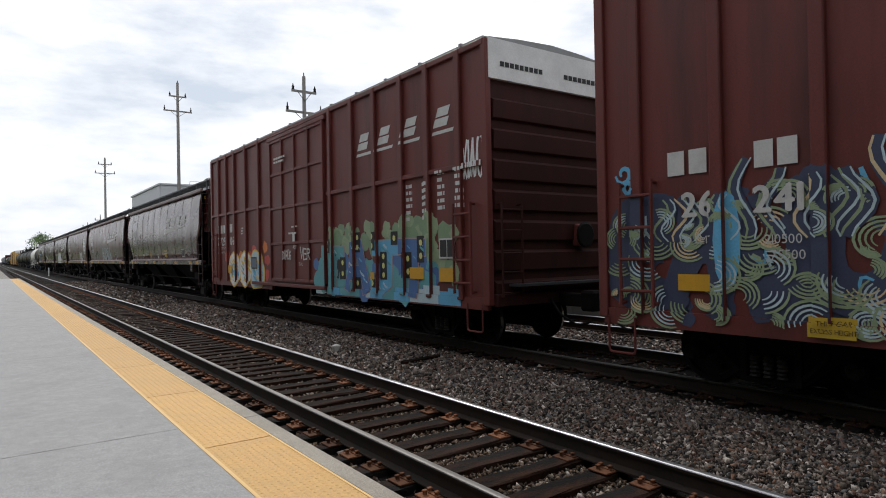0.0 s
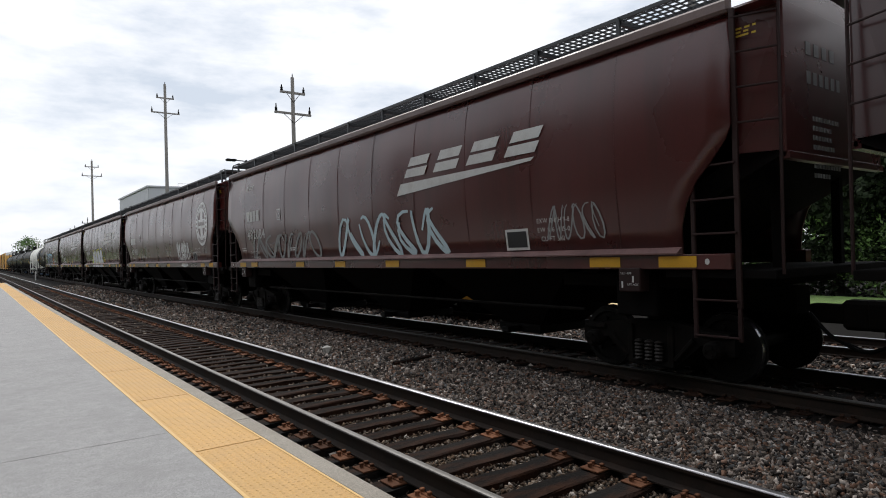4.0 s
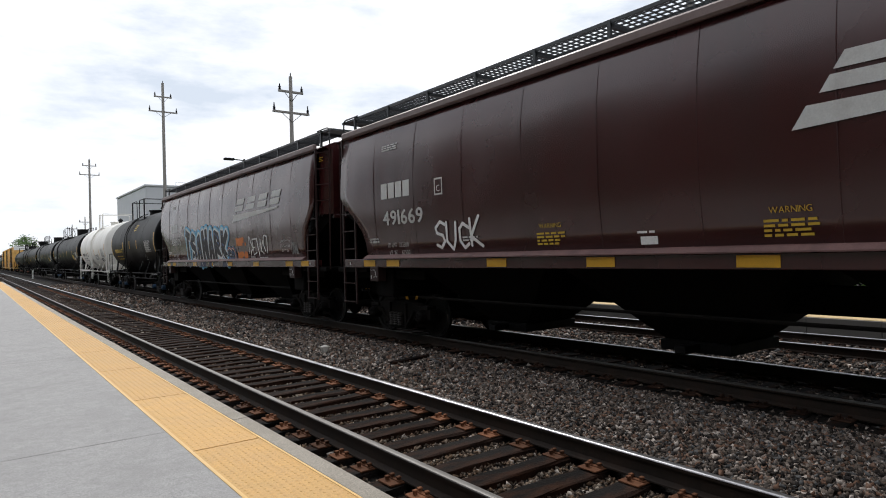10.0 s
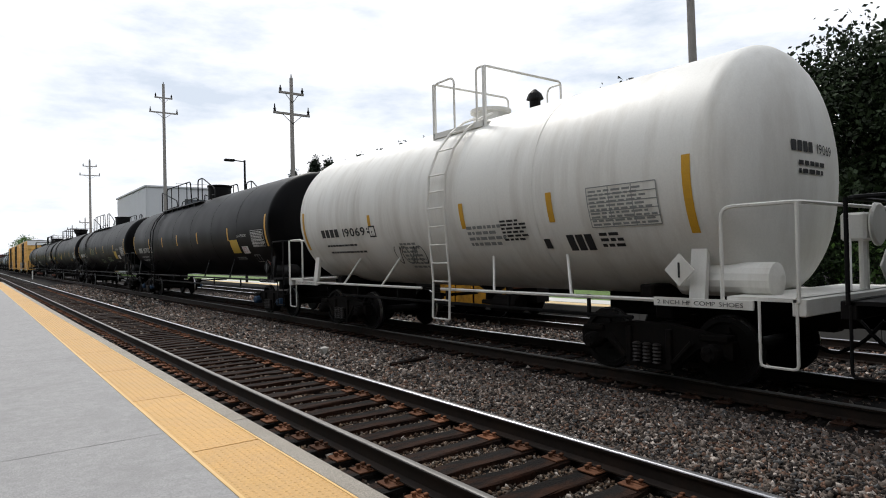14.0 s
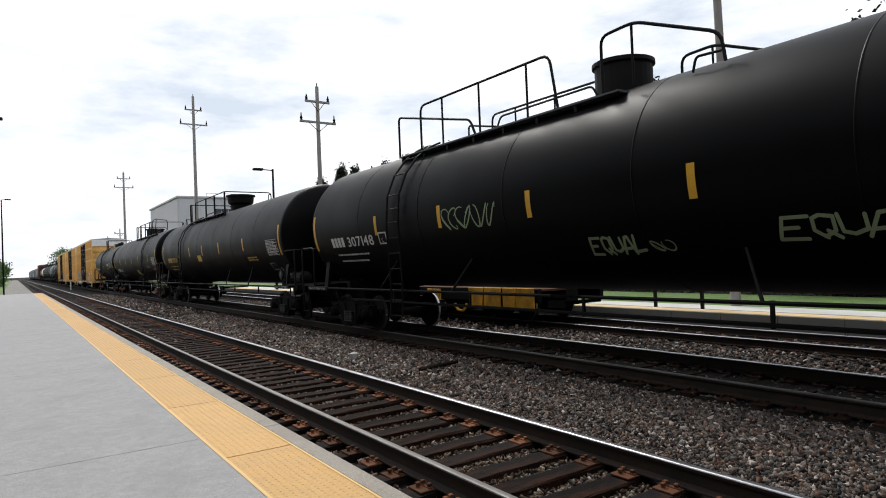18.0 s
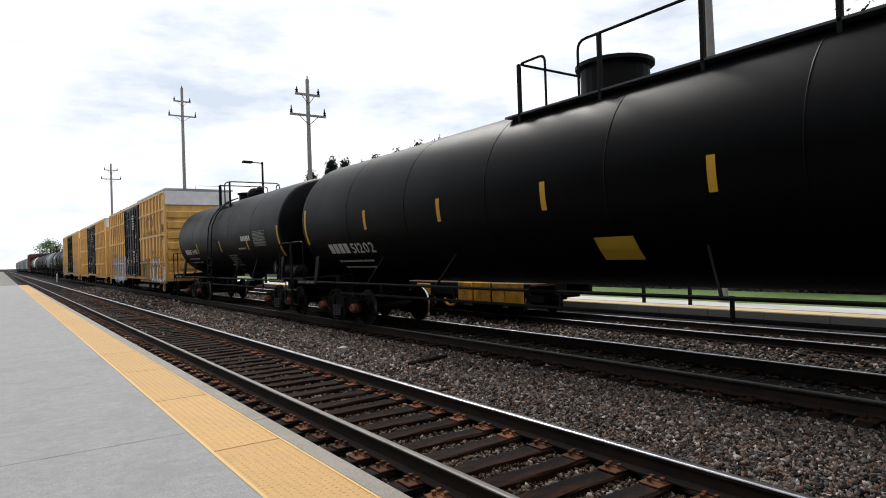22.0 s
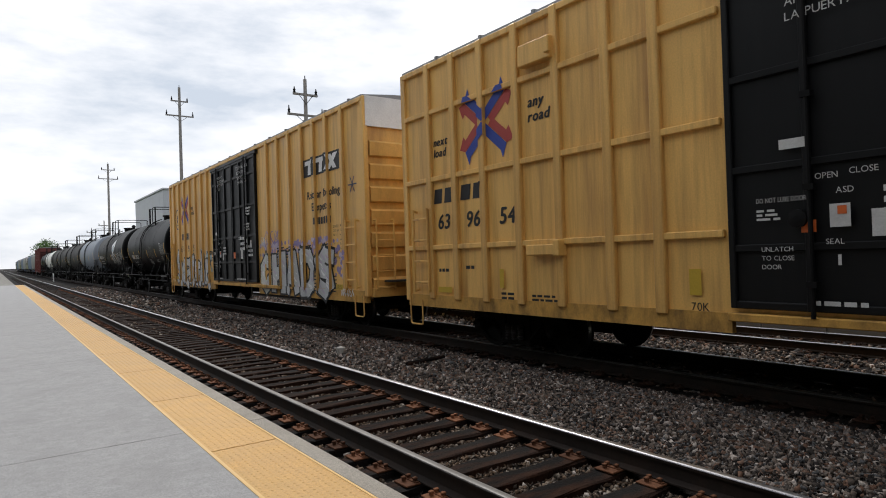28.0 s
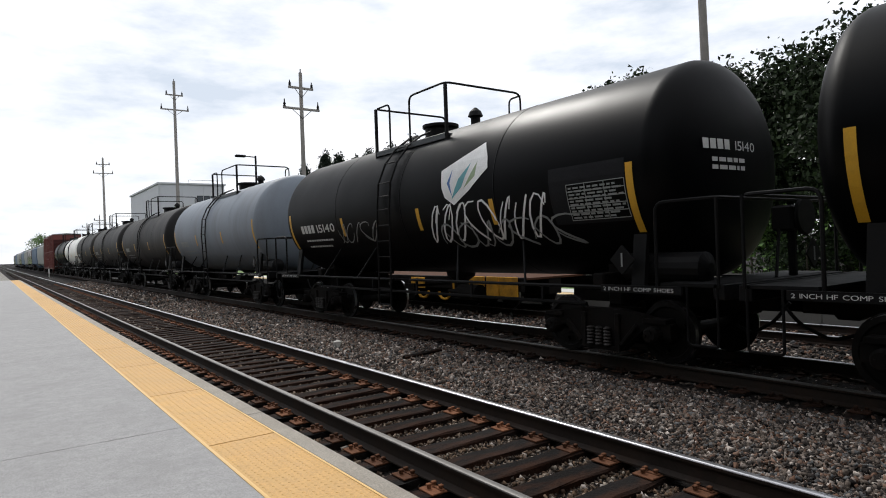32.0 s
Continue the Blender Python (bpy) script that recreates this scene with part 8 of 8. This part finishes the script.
house = empty("warehouse", pose(19.6, 102.2, -.2), "large plain grey flat-roofed warehouse behind the railway", "building")
part("wall", boxes((-4.4, 4.4, -10.5, 10.5, 0, 12.0)), WALL_GREY, house)
part("roof", boxes((-4.6, 4.6, -10.7, 10.7, 12.0, 12.25), bevel=.03), WALL_GREY, house, "flat roof edge")
for k in range(9):
    part("cladding_panel", boxes((-4.44, -4.38, -10.4 + k * 2.32, -10.4 + k * 2.32 + 2.26, 0.4, 11.8)), WALL_GREY, house)
for k in range(3):
    part("cladding_panel", boxes((-4.3 + k * 2.9, -1.46 + k * 2.9, -10.56, -10.50, .4, 11.8)), WALL_GREY, house)
PANE = mat("dark_window_glass", (0.04, 0.05, 0.06), 0.15, 0, .1, 2, 30, 0)
for k in range(4):
    win = part("window", boxes((.55 + k * .92, 1.38 + k * .92, -10.60, -10.55, 9.6, 10.5)), BLACK_STEEL, house)
    part("pane", boxes((.60 + k * .92, 1.33 + k * .92, -10.62, -10.60, 9.65, 10.45)), PANE, win)
part("roof_railing", tube(bmesh.new(), [(-.5, -10.3, 12.25), (-.5, -10.3, 12.7), (4.2, -10.3, 12.7), (4.2, -10.3, 12.25)], .03), ROOF_GALV, house)

shed = empty("low_brick_building", pose(17.5, 122, -.2), "low tan building far behind the train", "building")
part("wall", boxes((-3, 6, -8, 14, 0, 6.2)), mat("tan_brick", (0.33, 0.25, 0.16), 0.9, 0, .2, 3, 40), shed)
part("roof", boxes((-3.3, 6.3, -8.3, 14.3, 6.2, 6.6)), WALL_GREY, shed)

# yellow flatcar standing on the third track
flatcar = empty("flatcar", pose(9.85, 21.3, -.2), "yellow flatcar standing empty on the third track", "flatcar")
FLAT_YELLOW = mat("grimy_yellow_paint", (0.62, 0.31, 0.03), 0.8, 0, 0.3, 1.5, 40, 0.2, 0.003, (0.05, 0.03, 0.02), 0.9, 1.6, spec=0.2)
for y0, y1, z0, z1 in ((-8.1, -7.35, .42, 1.0), (-7.30, -6.75, .42, 1.0), (-6.62, -5.85, .42, 1.0), (-5.75, -5.05, .38, 1.0), (-3.4, -2.6, .55, .92), (-.9, -.2, .60, .90), (1.9, 2.5, .62, .88), (5.0, 6.2, .62, .90)):
    part("side_panel", boxes((-1.45, -1.38, y0, y1, z0, z1), bevel=.012), FLAT_YELLOW, flatcar)
part("side_beam", boxes((-1.36, -1.20, -8.2, 8.2, .58, .98), bevel=.01), TRUCK, flatcar)
part("side_beam", boxes((1.20, 1.36, -8.2, 8.2, .58, .98), bevel=.01), TRUCK, flatcar)
part("deck", boxes((-1.2, 1.2, -8.2, 8.2, .90, .96)), RUST, flatcar)
part("centre_sill", boxes((-.25, .25, -8.2, 8.2, .45, .92)), TRUCK, flatcar)
part("tool_box", boxes((-1.15, 1.15, -4.4, 4.4, .22, .88), bevel=.03), TRUCK, flatcar)
for y in (-4.55, -3.3):
    part("curved_guard", tube(bmesh.new(), [(-1.4, y + .32 * math.cos(q), .46 + .24 * math.sin(q)) for q in [radians(180 + 30 * k) for k in range(7)]], .045), FLAT_YELLOW, flatcar)
for s in (-1, 1):
    share("truck", TM["bolster"], flatcar, pose(0, s * 6.2, 0))
    for k in (-1, 1):
        share("wheelset", TM["wheelset"], flatcar, pose(0, s * 6.2 + k * .89, R_WHEEL))
    for x in (-1, 1):
        share("side_frame", TM["side_frame"], flatcar, pose(x, s * 6.2, 0, 0, 0, 0 if x < 0 else 180))

sign = empty("station_sign", pose(12.7, 11.55, -.13), "blue station name sign with white lettering on posts", "sign")
SIGN_BLUE = mat("sign_blue", (0.02, 0.09, 0.32), 0.4, 0, .05)
for y in (-.8, .8):
    part("post", boxes((-.04, .04, y - .04, y + .04, 0, 2.35)), BLACK_STEEL, sign)
part("board", boxes((-.05, -.02, -1.0, 1.0, 1.76, 2.16)), SIGN_BLUE, sign)
flat_sign = Skin(lambda y, z: -.052)
paint(sign, "lettering", text_polys("Fairview Avenue", .88, 1.93, .15, widen=.95), [S_WHITE], flat_sign, .004)


# ---- trees ----
BARK = mat("bark", (0.085, 0.07, 0.055), 0.95, 0, .3, 6, 40, .6, .01)
LEAF = mat("dark_leaves", (0.020, 0.032, 0.013), 0.7, 0, .25, 1, 20, 0, per_island=.6, spec=0.2)
LEAF_LIGHT = mat("fresh_leaves", (0.085, 0.16, 0.035), 0.55, 0, .2, 1, 20, 0, per_island=.5)
NEEDLE = mat("spruce_needles", (0.014, 0.022, 0.013), 0.8, 0, .2, 1, 20, 0, per_island=.5, spec=0.2)


def leaf_mesh(name, rng, centres, count, spread, size, material):
    """Small folded leaves strewn round the ends of the twigs."""
    c = centres[rng.integers(0, len(centres), count)]
    p = c + rng.normal(size=(count, 3)) * spread
    u = rng.normal(size=(count, 3))
    u /= np.linalg.norm(u, axis=1)[:, None]
    v = np.cross(u, rng.normal(size=(count, 3)))
    v /= np.linalg.norm(v, axis=1)[:, None]
    s = size * rng.uniform(.6, 1.4, (count, 1))
    verts = np.stack([p - u * s, p + v * s * .55, p + u * s, p - v * s * .55], 1).reshape(-1, 3)
    faces = np.arange(count * 4).reshape(-1, 4)
    me = bpy.data.meshes.new(name)
    me.from_pydata(verts.tolist(), [], faces.tolist())
    me.materials.append(material)
    return me


def tree(x, y, height, radius, seed, label, leaf=LEAF, count=5200, size=.17, low=.25):
    rng = np.random.default_rng(seed)
    ob = empty("tree", pose(x, y, lie(x) - .05), label, "tree", "trees behind the railway")
    bm = bmesh.new()
    rod(bm, (0, 0, 0), (.1, 0, height * .45), .22, 9, .15)
    rod(bm, (.1, 0, height * .44), (.0, .1, height * .85), .15, 7, .04)
    ends = []
    for k in range(16):
        z0 = height * (low + (.85 - low) * k / 16)
        a = k * 2.4 + rng.uniform(-.4, .4)
        reach = radius * (.55 + .6 * math.sin(math.pi * (.15 + .8 * k / 16))) * rng.uniform(.7, 1.1)
        e = Vector((math.cos(a) * reach, math.sin(a) * reach, z0 + height * rng.uniform(.05, .18)))
        rod(bm, (.05, 0, z0), e, .06, 5, .015)
        for t in (.45, .7, .9, 1.0):
            base = Vector((.05, 0, z0)).lerp(e, t)
            for _ in range(2):
                ends.append(base + Vector(rng.normal(size=3) * radius * .16))
    for _ in range(8):
        ends.append(Vector((rng.normal() * radius * .2, rng.normal() * radius * .2, height * rng.uniform(.82, 1.0))))
    part("trunk", bm, BARK, ob)
    share("crown", leaf_mesh("crown", rng, np.array([list(e) for e in ends]), count, radius * .15, size, leaf), ob, Matrix())
    return ob


def conifer(x, y, height, radius, seed, label):
    rng = np.random.default_rng(seed)
    ob = empty("spruce", pose(x, y, lie(x) - .05), label, "tree", "trees behind the railway")
    bm = rod(bmesh.new(), (0, 0, 0), (0, 0, height * .98), .18, 8, .02)
    ends = []
    for k in range(42):
        z = height * (.10 + .88 * k / 42)
        reach = radius * (1 - (k / 43) ** 1.15) * rng.uniform(.55, 1.15) + .05
        a = k * 2.4
        e = Vector((math.cos(a) * reach, math.sin(a) * reach, z - reach * .12))
        rod(bm, (0, 0, z), e, .03, 4, .008)
        for t in (.3, .5, .7, .85, 1.0):
            ends.append(Vector((0, 0, z)).lerp(e, t))
    ends.append(Vector((0, 0, height)))
    part("trunk", bm, BARK, ob)
    share("crown", leaf_mesh("crown", rng, np.array([list(e) for e in ends]), 9000, .20, .11, NEEDLE), ob, Matrix())
    return ob


for i, (x, y, hh, r) in enumerate(((23, 10.3, 8.8, 3.0), (24, 5.5, 8.9, 3.6), (22.5, 14.6, 9.0, 2.6), (25, 1.0, 9.4, 3.6), (26, -4, 10, 3.6), (22.8, 20.4, 10.0, 2.3), (23.8, 22.6, 9.6, 2.0), (27, 9, 9.8, 3.5), (27, -9, 10.5, 3.6))):
    tree(x, y, hh, r, 200 + i, "dark leafy tree with bare lower limbs behind the railway", LEAF, 30000, .115, low=.12)
for i, (x, y, hh) in enumerate(((22, 36.5, 10.5), (22.3, 39.3, 10.9), (22, 42, 10.6), (22.6, 46.4, 11.0), (22, 51, 11.3), (22.5, 54.8, 12.0), (22, 58.5, 11.2), (23.2, 29, 8.5), (24, 26, 8.6), (23, 33, 8.2), (22.6, 45, 9.0), (22.4, 49, 9.4), (22.2, 61.5, 9.6), (22.4, 53, 10.6), (22.8, 37.9, 10.3), (22.6, 40.7, 10.4), (22.9, 44.2, 10.3), (22.5, 48.8, 10.7), (23.0, 56.6, 11.2), (22.8, 34.7, 9.6), (22.9, 31, 9.0))):
    conifer(x, y, hh - .55, 2.7, 300 + i, "dark pointed spruce behind the railway")
for i in range(16):
    y = -10 + i * 2.3
    rng = np.random.default_rng(400 + i)
    bush = empty("bush", pose(20.3 + (i % 3) * .5, y, -.2), "fresh green leafy bush below the trees", "bush", "bushes beside the road")
    cs = rng.normal(size=(40, 3)) * np.array([.7, .9, .7]) + np.array([0, 0, 1.5])
    share("foliage", leaf_mesh("foliage", rng, cs, 2600, .28, .075, LEAF_LIGHT if i % 3 else LEAF), bush, Matrix())
    part("stem", rod(bmesh.new(), (0, 0, 0), (0, 0, 1.6), .06, 6, .02), BARK, bush)
# distant woods
rng = np.random.default_rng(7)
cs = []
for k in range(420):
    y = rng.uniform(200, 900)
    x = rng.choice([-1, 1]) * rng.uniform(14, 60) + (6 if y > 350 else 0)
    x = x if x < 0 else x + 12
    cs.append((x, y, rng.uniform(1, 6.5) * (1 + y / 900)))
WOODS = mat("hazy_green_leaves", (0.075, 0.105, 0.06), 0.8, 0, .25, 1, 20, 0, per_island=.5, spec=0.1)
woods = new("distant_woods", leaf_mesh("distant_woods", rng, np.array(cs), 15000, 1.6, .7, WOODS))
tagged(woods, "hazy green trees far down the line", "woods", kind="stuff")
for i, (x, y, hh, r) in enumerate(((13.5, 305, 13, 5), (-9.5, 150, 6.5, 3.2), (-11, 158, 7.5, 3.5), (-8.5, 165, 6, 3))):
    tree(x, y, hh, r, 500 + i, "bushy green tree far down the line", LEAF_LIGHT, 3500, .3, .1)


# ---- what moves ----
def motions():
    for ob, c in CARS:
        walk(ob, [(t, pose(TRAIN_X, c - s, TRAIN_Z)) for t, s in enumerate(SLID)])
    # every wheelset rolls with the same turning; the first of each place in a truck is keyed, its like share the keys
    firsts = {}
    turns = []
    for k in range(0, 961):
        t = k / 30
        i = min(int(t), 31)
        s = SLID[i] + (SLID[i + 1] - SLID[i]) * (t - i)
        turns.append((t, math.degrees(s / R_WHEEL)))
    for ob in WHEELSETS:
        side = ob.location.y > 0
        if side not in firsts:
            walk(ob, [(t, pose(0, .89 if side else -.89, R_WHEEL, a % 360)) for t, a in turns])
            firsts[side] = ob
        else:
            ob.rotation_mode = "QUATERNION"
            ob.animation_data_create()
            ob.animation_data.action = firsts[side].animation_data.action
            ob.animation_data.action_slot = firsts[side].animation_data.action_slot


motions()
